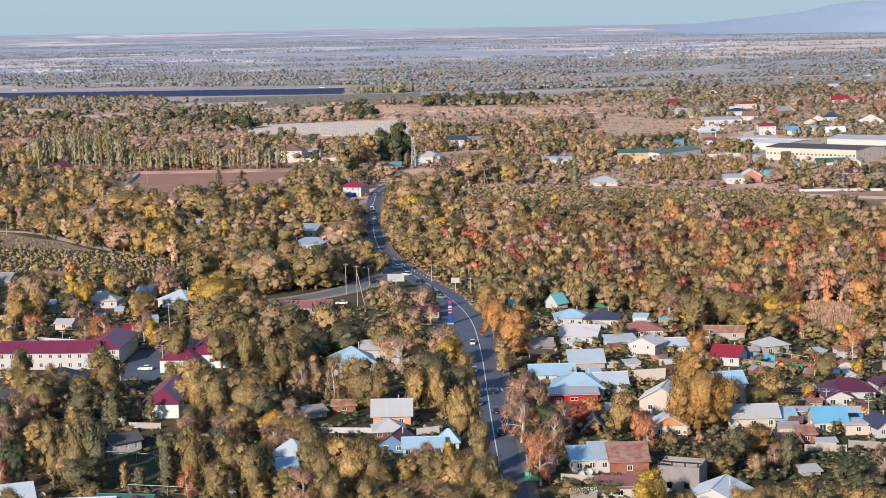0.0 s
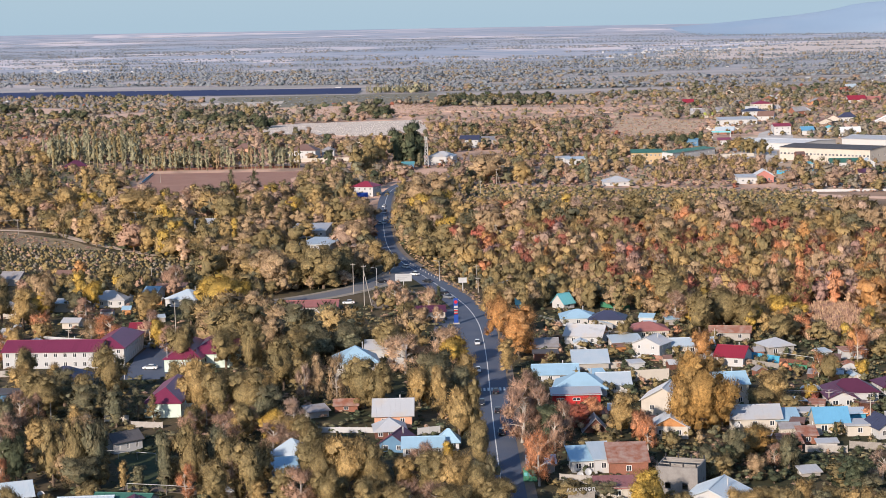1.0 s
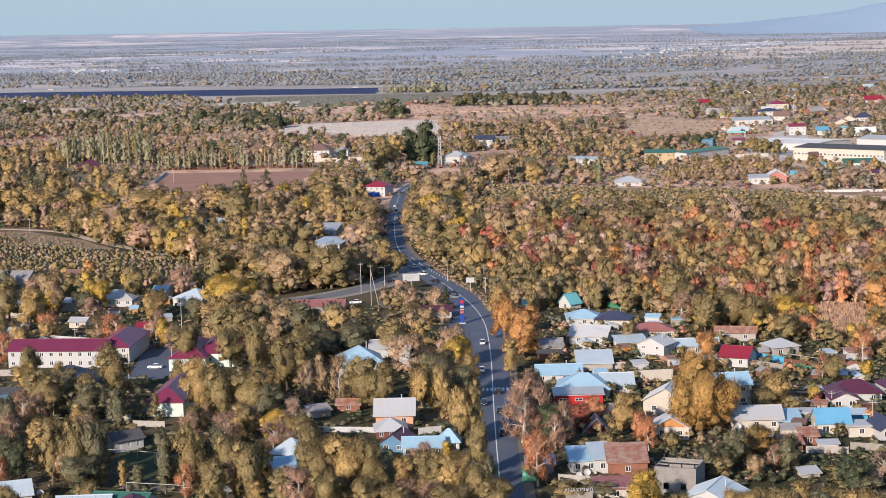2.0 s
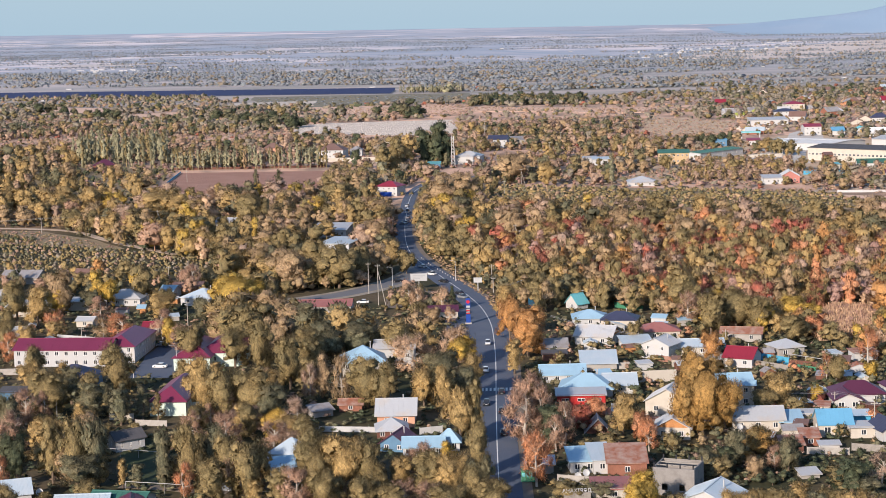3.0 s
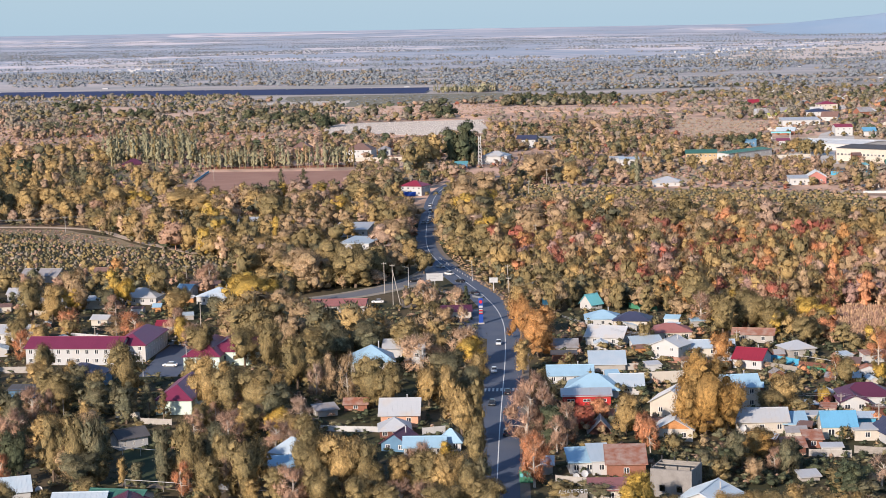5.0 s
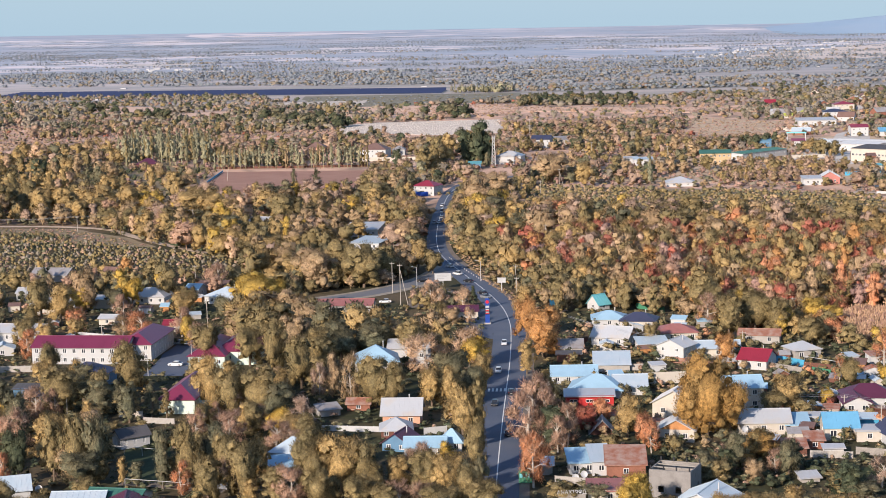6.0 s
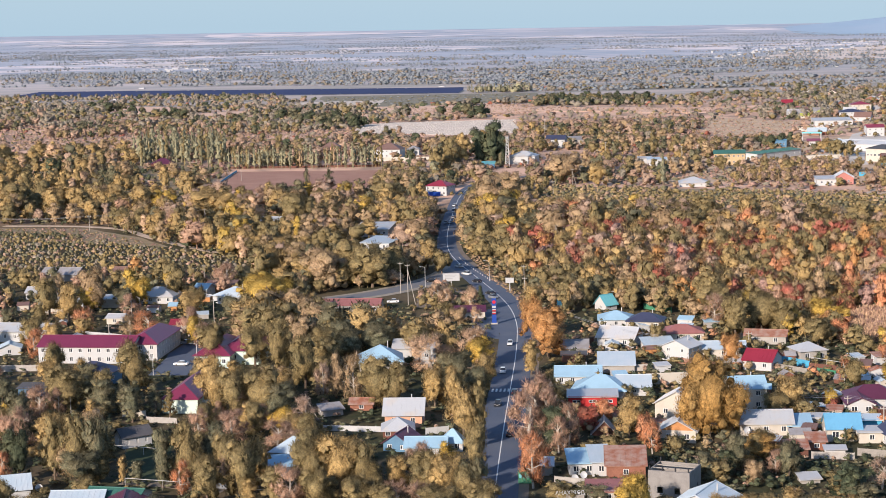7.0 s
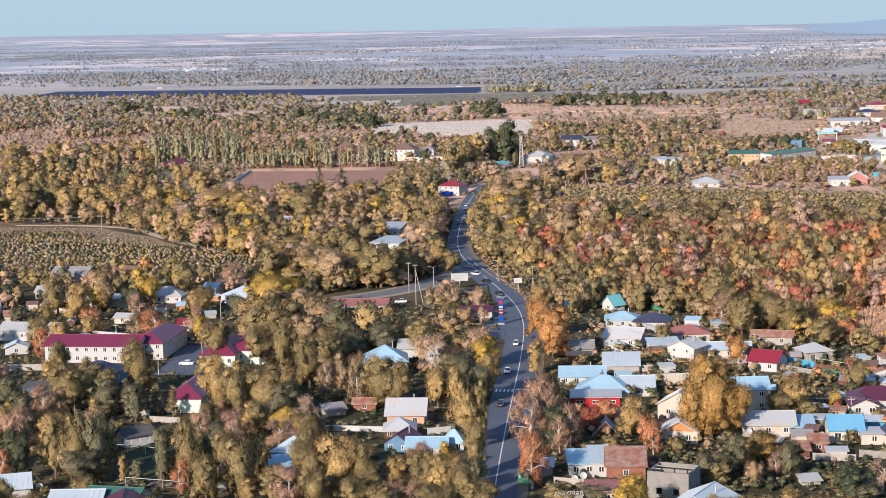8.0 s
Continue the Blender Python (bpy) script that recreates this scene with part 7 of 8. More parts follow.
WOOD_WORDS["plain_windbreak"] = ("grey-green windbreak across the far fields", "windbreak")
grow("plain_windbreak", spots([(-160.4, 2552.8), (-169.3, 2682.8), (-39.7, 2729.6), (-35.4, 2514.8)], 9.0, 40, clear=False), [("poplar", 4), ("far", 2)], [("poplar", 4), ("green", 2), ("dusty", 2)], (12, 17), 41)
grow("plain_windbreak", spots([(-21.7, 2188.7), (-24.0, 2320.6), (124.9, 2302.3), (117.4, 2142.5)], 9.0, 42, clear=False), [("round", 1), ("far", 2)], [("dark", 4), ("green", 2), ("olive", 1)], (8, 14), 43)


for name, (v, f, t, nrm, base) in WOODS.items():
    label, category = WOOD_WORDS[name]
    tagged(new(name, tri_mesh(name, np.concatenate(v), np.concatenate(f), list(LEAF.values()), np.concatenate(t), np.concatenate(nrm))), label, category, kind="stuff")

# ---- fields, yards and far features ----
SOIL = surf("ploughed_soil", (0.38, 0.205, 0.15), 0.95, 0.3, 0.05, stain=(0.45, 0.26, 0.195), bumps=0.2)
RUBBLE = surf("pale_rubble", (0.62, 0.535, 0.46), 0.9, 0.35, 0.08, stain=(0.45, 0.36, 0.29))
STUBBLE = surf("pale_stubble", (0.72, 0.48, 0.35), 0.95, 0.3, 0.04, stain=(0.55, 0.37, 0.275))
MEADOW = surf("dull_meadow", (0.22, 0.20, 0.15), 0.95, 0.35, 0.03, stain=(0.29, 0.25, 0.19))
# hill colour is mostly aerial haze, put straight into the material
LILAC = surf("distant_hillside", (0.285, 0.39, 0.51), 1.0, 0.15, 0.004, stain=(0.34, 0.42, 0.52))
PANEL = surf("solar_glass", (0.030, 0.040, 0.095), 0.5, 0.2, 0.01, spec=0.4)
DRYGRASS = surf("dry_grass", (0.30, 0.225, 0.14), 0.95, 0.45, 0.12, stain=(0.19, 0.165, 0.095))
PALE_EARTH = surf("pale_earth", (0.52, 0.41, 0.32), 0.95, 0.25, 0.2)
PALE_GRASS = surf("pale_dry_grass", (0.56, 0.41, 0.28), 0.95, 0.35, 0.05, stain=(0.40, 0.28, 0.20), amount=0.45)
PALE_CONCRETE = surf("pale_concrete", (0.58, 0.53, 0.48), 0.9, 0.25, 0.05, stain=(0.44, 0.39, 0.35))
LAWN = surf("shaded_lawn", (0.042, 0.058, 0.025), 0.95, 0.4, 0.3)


def patch(name, pts, lift, material, label, category):
    """A flat patch of ground cover with a slightly uneven edge."""
    rng, s, line = random.Random(len(pts) + int(abs(pts[0][0]))), Shape(), []
    for (x0, y0), (x1, y1) in zip(pts, pts[1:] + pts[:1]):
        for k in range(6):
            t = k / 6
            j = 0.012 * math.hypot(x1 - x0, y1 - y0) * (k > 0)
            x, y = x0 + (x1 - x0) * t + rng.gauss(0, j), y0 + (y1 - y0) * t + rng.gauss(0, j)
            line.append((x, y, ground_z(y, x) + lift))
    s.slab(line, lift * 0.9)
    return tagged(new(name, s.mesh(name, material)), label, category, kind="structure")


patch("west_clearing", [(-304.1, 867.4), (-319.4, 909.7), (-226.4, 892.1), (-185.9, 846.3), (-163.3, 807.3)], 0.05, DRYGRASS, "dry tan grass between track and orchard", "grass")
patch("wood_floor", [(-397.7, 1029.6), (-557.7, 1432.7), (-355.0, 1482.8), (-226.7, 1259.7), (-214.0, 1115.5), (-197.9, 980.7)], 0.03, DRYGRASS, "dry olive grass under scattered trees", "grass")
patch("field_edge", [(-95.8, 1008.8), (-100.6, 1238.7), (-72.6, 1216.2), (-60.3, 1044.9), (-71.5, 977.9)], 0.03, DRYGRASS, "dry olive grass beside the ploughed field", "grass")
patch("ploughed_field", [(-209.6, 1106.7), (-214.8, 1246.6), (-106.3, 1235.4), (-105.3, 1048.4), (-157.3, 1071.5)], 0.06, SOIL, "bare brown ploughed field", "field")
patch("school_yard", [(-96.7, 498.5), (-80.5, 497.0), (-91.4, 577.1), (-95.8, 577.6), (-97.4, 549.5)], 0.05, ASPHALT, "grey asphalt car park beside the school", "car park")
patch("north_field", [(-299.1, 2089.0), (-310.0, 2313.9), (-61.1, 2307.9), (-19.7, 2070.9), (-155.7, 1933.9)], 0.25, STUBBLE, "pale pinkish stubble field", "field")
patch("far_stubble", [(-19.3, 2055.0), (-14.6, 2160.0), (191.5, 2020.0), (174.0, 1922.0)], 0.25, STUBBLE, "pale pinkish stubble strip", "field")
patch("pale_pond", [(-350.0, 2303.4), (-363.1, 2463.1), (-242.8, 2466.7), (-231.3, 2319.9)], 0.55, RUBBLE, "whitish bare strip before the solar park", "field")
patch("sandy_field", [(-430.4, 2061.1), (-451.0, 2190.5), (-398.2, 2236.4), (-370.1, 2083.8)], 0.25, STUBBLE, "sandy pinkish field between tree clumps", "field")
patch("rubble_ground", [(-188.7, 1683.6), (-195.6, 1840.8), (-162.2, 1869.0), (-34.7, 1877.9), (-28.3, 1637.5), (-86.2, 1626.1), (-131.7, 1661.1)], 0.2, RUBBLE, "whitish ground of a dump", "ground")
patch("west_stubble", [(-597.6, 2307.2), (-628.4, 2485.8), (-517.4, 2392.4), (-472.9, 2159.6)], 0.25, STUBBLE, "pale sandy bank", "field")
patch("grey_meadow", [(-318.2, 2318.4), (-360.5, 2674.4), (-29.0, 2615.9), (-23.7, 2303.3), (-214.1, 2262.1)], 0.30, MEADOW, "grey-green meadow strip", "field")
patch("east_clearing", [(143.1, 1665.4), (178.5, 1823.1), (246.1, 1717.0), (212.8, 1541.3), (157.5, 1531.1)], 0.2, PALE_GRASS, "pale dry clearing", "field")
patch("yard_clearing", [(47.3, 1121.2), (71.5, 1171.0), (117.7, 1180.8), (111.1, 1104.2), (74.3, 1082.0)], 0.1, PALE_GRASS, "pale bare yard", "yard")
patch("depot_yard", [(181.1, 1200.4), (192.5, 1269.2), (285.3, 1561.4), (292.3, 1517.5), (226.5, 1196.6)], 0.1, PALE_CONCRETE, "pale concrete depot yard", "yard")
patch("orchard_floor", [(5.2, 973.4), (11.1, 1082.6), (128.5, 1036), (203, 990), (214.7, 898.4), (117.3, 930.7)], 0.03, DRYGRASS, "dry olive grass under the orchard rows", "grass")
patch("works_ground", [(40, 1098), (52, 1190), (112, 1330), (190, 1420), (270, 1500), (345, 1440), (335, 1150), (264, 1036), (205, 1040), (130, 1084)], 0.04, PALE_GRASS, "pale dry grass round the works", "grass")
patch("crossroads_yard", [(-7.6, 1050.0), (-0.8, 1177.5), (34.1, 1204.9), (21.9, 1127.9), (4.6, 1029.4)], 0.07, PAVING, "dusty forecourt beside the upper road", "forecourt")
patch("reed_ground", REEDS, 0.06, surf("dry_reed_litter", (0.55, 0.39, 0.27), 0.95, 0.35, 0.2, stain=(0.36, 0.25, 0.17)), "pale dry reed litter at the wood's edge", "ground")
# dark lawn patch widened to darken this garden corner
patch("garden_lawn", [(82.0, 362.0), (84.4, 383.0), (112.0, 386.0), (109.0, 360.0)], 0.05, LAWN, "dark green garden lawn", "lawn")
patch("west_lawn", [(-73.3, 374.8), (-82.4, 423.8), (-70.4, 421.1), (-61.1, 374.1)], 0.05, LAWN, "dark green shaded lawn", "lawn")
patch("forecourt", [(-5.2, 562.2), (-6.8, 605.4), (1.4, 613.1), (5.1, 582.9), (4.6, 550.7)], 0.06, ASPHALT, "filling station forecourt", "forecourt")
patch("island", [(-29.6, 616.9), (-29.6, 647.4), (-20.6, 670.5), (-14.0, 655.1), (-7.1, 614.1)], 0.05, PAVING, "bare earth beside the junction", "verge")
tagged(ribbon("farm_track", smooth_line([(-277.5, 912.1), (-238.8, 904.7), (-207.0, 886.0), (-184.1, 850.6), (-163.4, 820.1), (-134.4, 782.1)]), -2.2, 2.2, 0.08, 0.07, PALE_EARTH), "pale earth track between orchard and wood", "track", kind="structure")
tagged(ribbon("garden_lane", smooth_line([(-72.4, 376.6), (-62.4, 374.1), (-54.2, 370.8), (-47.6, 368.6)]), -2.0, 2.0, 0.06, 0.05, PAVING), "narrow garden lane", "lane", kind="structure")
tagged(ribbon("works_road", smooth_line([(197.2, 1014.4), (208.5, 1011.5), (263.2, 1000.8)]), -16, 16, 0.06, 0.05, PALE_EARTH), "tan earth yard between low walls", "yard", kind="structure")
tagged(ribbon("bank", smooth_line([(189.7, 985.5), (206.0, 971.8), (258.4, 934.8)]), -6, 6.0, 0.08, 0.05, STUBBLE), "tan earth bank beside the works road", "bank", kind="structure")


def stones(name, poly, gap, seed, size, material, label):
    """Angular pale lumps strewn over a piece of ground."""
    rng = np.random.default_rng(seed)
    v, f = [], []
    for i, (x, y) in enumerate(spots(poly, gap, seed, clear=False, bare=False)):
        r = rng.uniform(*size)
        q = OCT_V * rng.uniform(0.6, 1.3, (6, 1)) * (r * 1.8, r * 1.8, r) + (x, y, ground_z(y) + r * 0.3)
        v.append(q)
        f.append(OCT_F + 6 * i)
    return tagged(new(name, tri_mesh(name, np.concatenate(v), np.concatenate(f), [material])), label, "rubble", kind="stuff")


stones("rubble_field", [(-188.7, 1683.6), (-195.6, 1840.8), (-162.2, 1869.0), (-34.7, 1877.9), (-28.3, 1637.5), (-86.2, 1626.1), (-131.7, 1661.1)], 3.6, 3, (0.2, 0.6), RUBBLE, "whitish strewn rubble on a dump ground")
stones("pale_heaps", [(226.4, 1568.8), (242.6, 1650.6), (264.7, 1622.6), (252.3, 1541.7)], 8.0, 4, (0.8, 2.0), RUBBLE, "whitish heaps beside the depot")
stones("bare_bank", [(-97.5, 1273.1), (-101.4, 1317.1), (-59.6, 1338.0), (-48.5, 1290.0)], 9.0, 5, (0.3, 0.9), RUBBLE, "pale stony bank")

solar = thing("solar_park", pose(0, 0, 0), "dark blue rows of a wide solar park", "solar park")
rows_at = [(2672 + 22 * i) for i in range(6)]


def solar_y(x, y):
    return y + 0.30 * (-150 - x)


table = Shape()
table.slab([(-46.5, 0.3 * 46.5, 0.9), (0, 0, 0.9), (0, 9, 4.6), (-46.5, 0.3 * 46.5 + 9, 4.6)], 0.15)
table = table.mesh("panel", PANEL)
for y in rows_at:
    for k in range(16):
        x = -150 - 48 * k
        part("panel", table, PANEL, solar, at=pose(x, solar_y(x, y), ground_z(solar_y(x, y))))
for y in rows_at:
    s = Shape()
    for k in range(16):
        x = -170 - 48 * k
        q = solar_y(x, y) + 4
        s.tube((x, q, ground_z(q) - 0.3), (x, q, ground_z(q) + 2.4), 0.15, 0.15, 4)
    part("support", s, STEEL, solar)

hill_x = [350 + 45 * i for i in range(48)]
hv, hf = [], []
for j in range(7):
    for i, x in enumerate(hill_x):
        up = max(0.0, (x - 560)) ** 1.25 * 0.020
        h = min(up, 105) * math.sin(j / 6 * math.pi / 2) * (1 + 0.22 * noise.noise((x * 0.006, j * 0.7, 1.0)))
        y = 4420 + 55 * j
        hv.append((x, y, ground_z(y, x) - 1 + h + 3 * noise.noise((x * 0.02, j * 1.3, 4.0)) * min(1, up / 20)))
n = len(hill_x)
hf = [(j * n + i, j * n + i + 1, (j + 1) * n + i + 1, (j + 1) * n + i) for j in range(6) for i in range(n - 1)]
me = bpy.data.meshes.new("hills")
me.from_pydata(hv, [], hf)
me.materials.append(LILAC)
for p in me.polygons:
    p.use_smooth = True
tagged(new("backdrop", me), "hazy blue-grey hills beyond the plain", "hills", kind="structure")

# stubble colours greyed and paled by haze put into them
patch("pale_slope", [(386.7, 3699.1), (484.1, 3870.2), (892.6, 4190.7), (1110.1, 4204.3), (1014.3, 3834.5), (573.9, 3576.4)], 0.6, surf("pale_far_field", (0.62, 0.53, 0.49), 1.0, 0.15, 0.01), "pale bare slope beyond the far village", "field")
patch("pale_strip", [(-955.3, 3859.2), (-959.3, 3927.6), (-734.2, 3965.4), (-717.2, 3908.5)], 0.5, surf("pale_far_strip", (0.55, 0.50, 0.49), 1.0, 0.2, 0.01), "pale strip field on the plain", "field")
# long pale sheds, field strips and roofs scattered over the far plain
glint = random.Random(77)
s = Shape()
for _ in range(55):
    y = 2700 * (4600 / 2700) ** glint.random()
    x = glint.uniform(-0.36, 0.36) * y
    z, w, d, h = ground_z(y, x), glint.uniform(4, 10), glint.uniform(8, 14), glint.uniform(1.2, 2.4)
    s.box(x, x + w, y, y + d, z - 1, z + h)
for k in range(110):
    t = glint.random()
    if k < 75:
        (x0, y0), (x1, y1), jx, jy = (265.6, 3746.8), (743.2, 4155.6), 22, 60
    else:
        (x0, y0), (x1, y1), jx, jy = (-918.9, 3712.8), (-692.9, 3744.1), 20, 50
    x, y = x0 + (x1 - x0) * t + glint.gauss(0, jx), min(y0 + (y1 - y0) * t + glint.gauss(0, jy), 4750)
    z, w = ground_z(y, x), glint.uniform(4, 11)
    s.box(x, x + w, y, y + 6, z - 1, z + glint.uniform(1.5, 3.5))
# one dull off-white for all these roofs
tagged(new("distant_roofs", s.mesh("distant_roofs", surf("faded_roofs", (0.47, 0.46, 0.47), 0.8, 0.3, 0.02))), "whitish specks of distant farm buildings", "farm buildings", kind="stuff")

# ---- roadside things ----
PANEL_WHITE = surf("sign_white", (0.46, 0.46, 0.46), 0.5, 0.1, 0.8)
BLUE = surf("sign_blue", (0.022, 0.065, 0.30), 0.4, 0.1)
SIGN_RED = surf("sign_red", (0.55, 0.03, 0.05), 0.4, 0.1)
LAMP_HEAD = surf("lamp_head", (0.35, 0.35, 0.36), 0.4)


def billboard(x, y, w, h, lift, rot, label):
    ob = thing("billboard", pose(x, y, 0, 0, 0, rot), label, "billboard")
    s = Shape()
    s.tube((0, 0.2, -0.2), (0, 0.2, lift + h * 0.5), 0.2, 0.16, 8)
    part("pole", s, STEEL, ob)
    s = Shape()
    s.box(-w / 2, w / 2, -0.12, 0.08, lift, lift + h)
    part("board", s, PANEL_WHITE, ob)
    for k in range(3):
        s = Shape()
        s.box(-w * 0.38, w * (0.38 - 0.15 * k), -0.15, -0.13, lift + h * (0.72 - 0.22 * k), lift + h * (0.80 - 0.22 * k))
        part("text_bar", s, LAMP_HEAD, ob)
    for a in (-1, 1):
        s = Shape()
        s.box(a * w / 2 - 0.08, a * w / 2 + 0.08, -0.16, 0.12, lift - 0.05, lift + h + 0.05)
        part("edge_trim", s, STEEL, ob)
    return ob


billboard(-18.3, 658.5, 6.2, 2.9, 3.4, 3, "large white billboard on a steel post at the junction")
billboard(4.3, 651.2, 3.0, 1.9, 3.4, -4, "small white roadside notice board on a post")

totem = thing("price_sign", pose(1.8, 578.7, 0.06, 0, 0, 4), "tall blue and red filling station price sign", "sign")
for name, mat_, z0, z1, w in (("base", CONCRETE, 0, 0.5, 2.2), ("lower_panel", BLUE, 0.5, 3.3, 1.5), ("price_panel", DARK, 3.3, 5.4, 1.5), ("upper_panel", BLUE, 5.4, 8.8, 1.5)):
    s = Shape()
    s.box(-w / 2, w / 2, -0.2, 0.2, z0, z1)
    part(name, s, mat_, totem)
for k in range(4):
    s = Shape()
    s.box(-0.6, 0.6, -0.24, -0.2, 3.5 + 0.47 * k, 3.8 + 0.47 * k)
    part("price_row", s, PANEL_WHITE if k % 2 else SIGN_RED, totem)
s = Shape()
s.tube((0, -0.26, 7.6), (0, -0.2, 7.6), 0.58, 0.58, 16)
part("round_mark", s, SIGN_RED, totem)
s = Shape()
s.box(-0.62, 0.62, -0.24, -0.2, 5.6, 6.3)
part("name_bar", s, PANEL_WHITE, totem)


def street_lamp(x, y, h=8.5, rot=0, label="grey street lamp on a tall steel post"):
    ob = thing("street_lamp", pose(x, y, 0, 0, 0, rot), label, "street lamp")
    s = Shape()
    s.tube((0, 0, -0.2), (0, 0, h), 0.13, 0.08, 7)
    part("post", s, STEEL, ob)
    s = Shape()
    s.tube((0, 0, h - 0.05), (-1.5, 0, h + 0.35), 0.06, 0.05, 6)
    part("arm", s, STEEL, ob)
    s = Shape()
    s.box(-2.2, -1.4, -0.15, 0.15, h + 0.28, h + 0.42)
    part("lamp", s, LAMP_HEAD, ob)
    return ob


def utility_pole(x, y, h=9.0, rot=0, brace=False):
    ob = thing("utility_pole", pose(x, y, 0, 0, 0, rot), "pale concrete utility pole with a strut" if brace else "pale concrete utility pole with crossarm", "utility pole")
    s = Shape()
    s.tube((0, 0, -0.3), (0, 0, h), 0.17, 0.11, 6)
    part("post", s, POLE, ob)
    s = Shape()
    s.box(-0.9, 0.9, -0.06, 0.06, h - 0.7, h - 0.55)
    part("crossarm", s, POLE, ob)
    for a in (-0.8, 0, 0.8):
        s = Shape()
        s.tube((a, 0, h - 0.55), (a, 0, h - 0.3), 0.06, 0.05, 6)
        part("insulator", s, DISH, ob)
    if brace:
        s = Shape()
        s.tube((2.6, 0.6, -0.2), (0.1, 0, h * 0.85), 0.14, 0.11, 6)
        part("strut", s, POLE, ob)
    return ob


street_lamp(-28.8, 664.3, 8.0, 20)
street_lamp(-4.8, 678.9, 8.0, 0)
street_lamp(5.2, 415.1, 8.0, 180, "grey street lamp beside the main road")
street_lamp(-84.0, 508.3, 7.5, 30, "tall lamp post in the school yard")
street_lamp(-95.0, 498.4, 6.0, 0, "short lamp post by the school gate")
for a in ((-118.4, 679.6, 8.5, 0, False), (-132.0, 777.8, 7.5, 10, False), (-222.0, 881.4, 8, 10, False), (-164.5, 895.6, 9, 20, True), (-31.5, 623.5, 15, 0, True), (-37.0, 651.1, 12, 0, False), (-39.9, 438.2, 6.2, 0, True), (-104.3, 445.7, 6.0, 0, False), (-125.0, 560.5, 5, 0, False)):
    utility_pole(*a)
for a in ((9.6, 656.2, 9.5, 0, False), (10.1, 647.6, 6, 0, False), (89.6, 650.9, 8, 10, True), (103.7, 582.6, 7, -10, True), (20.1, 792.5, 9, 0, True), (16.2, 860.8, 8, 0, False), (97.3, 437.9, 4.8, 0, False), (81.7, 530.8, 5, 0, False), (101.7, 411.7, 8, 0, False)):
    utility_pole(*a)
for a in ((-197.8, 1168.8, 8, 0, False), (-584.6, 2057.1, 14, 0, False), (-471.5, 1960.6, 18, 0, False), (-335.3, 1798.2, 16, 0, False), (-245.0, 1588.8, 16, 0, False), (-246.4, 1671.2, 14, 0, False), (-69.9, 1178.6, 10, 0, False), (26.9, 1078.7, 11, 0, True), (16.0, 1009.7, 10, 0, False)):
    utility_pole(*a)
for a in ((50.8, 1275.7, 14, 0, False), (38.0, 1166.8, 9, 0, False), (63.6, 1407.7, 13, 0, False), (103.1, 1233.7, 13, 0, True), (114.8, 1240.4, 13, 0, True), (0.8, 1592.2, 15, 0, False), (206.8, 1192.8, 11, 0, False), (317.6, 1714.9, 18, 0, False), (-90.8, 566.3, 12, 0, False)):
    utility_pole(*a)


def wires(name, a, b, h0, h1, count, label):
    """Sagging cables between two posts."""
    ob = thing(name, pose(0, 0, 0), label, "cable")
    for k in range(count):
        s, last = Shape(), None
        for i in range(9):
            t = i / 8
            q = (a[0] + (b[0] - a[0]) * t, a[1] + (b[1] - a[1]) * t + k * 0.5, h0 + (h1 - h0) * t - 1.2 * 4 * t * (1 - t) * 0.6 + 0.3 * k)
            if last:
                s.tube(last, q, 0.03, 0.03, 3)
            last = q
        part("cable", s, LAMP_HEAD, ob)


wires("power_cable", (71.3, 445.3), (97.3, 437.9), 4.5, 4.6, 2, "thin overhead cables across the gardens")
wires("power_cable", (97.3, 437.9), (112.8, 432.8), 4.6, 4.6, 2, "thin overhead cables across the gardens")
wires("power_cable", (-222.0, 881.4), (-265.6, 874.8), 7.6, 7.6, 2, "thin overhead cables beside the orchard")
wires("power_cable", (-222.0, 881.4), (-164.5, 895.6), 7.6, 8.4, 2, "thin overhead cables beside the orchard")
wires("power_cable", (-118.4, 679.6), (-107.9, 690.4), 8.0, 8.0, 2, "thin overhead cables above garden sheds")
wires("power_cable", (28.8, 558.4), (54.4, 521.4), 5.5, 5.5, 2, "thin overhead cables between houses")


def gas_pipe(pts, h, label="thin raised gas pipe on steel posts"):
    ob = thing("gas_pipe", pose(0, 0, 0), label, "pipe")
    line = [Vector((x, y, h)) for x, y in pts]
    for a, b in zip(line, line[1:]):
        s = Shape()
        s.tube(a, b, 0.07, 0.07, 6)
        part("pipe", s, STEEL, ob)
        n = max(1, int((b - a).length / 5))
        for k in range(n + 1):
            q = a.lerp(b, k / n)
            s = Shape()
            s.tube((q.x, q.y, -0.1), (q.x, q.y, h), 0.05, 0.05, 5)
            part("post", s, STEEL, ob)


gas_pipe([(-83.2, 404.7), (-68.9, 399.9)], 1.9)
gas_pipe([(-70.4, 371.8), (-61.4, 369.4), (-54.1, 367.1)], 2.2)
gas_pipe([(-40.7, 360.0), (-34.0, 359.7)], 2.6)
gas_pipe([(64.8, 528.7), (71.5, 522.4)], 2.6)
gas_pipe([(96.3, 502.2), (104.5, 493.0)], 2.4)
gas_pipe([(88.8, 423.4), (90.8, 426.9)], 2.4)
gas_pipe([(68.3, 424.9), (69.6, 424.8), (89.8, 419.7)], 3.2)

PICKET = surf("grey_boards", (0.30, 0.27, 0.24), 0.85, 0.35, 0.8)
FENCES = {"cyan": PAINT["cyan"], "white": PAINT["white"], "cream": PAINT["cream"], "grey": PICKET, "green": PAINT["green"], "brown": PAINT["brown"], "rust": ROOF["rust"], "concrete": CONCRETE}


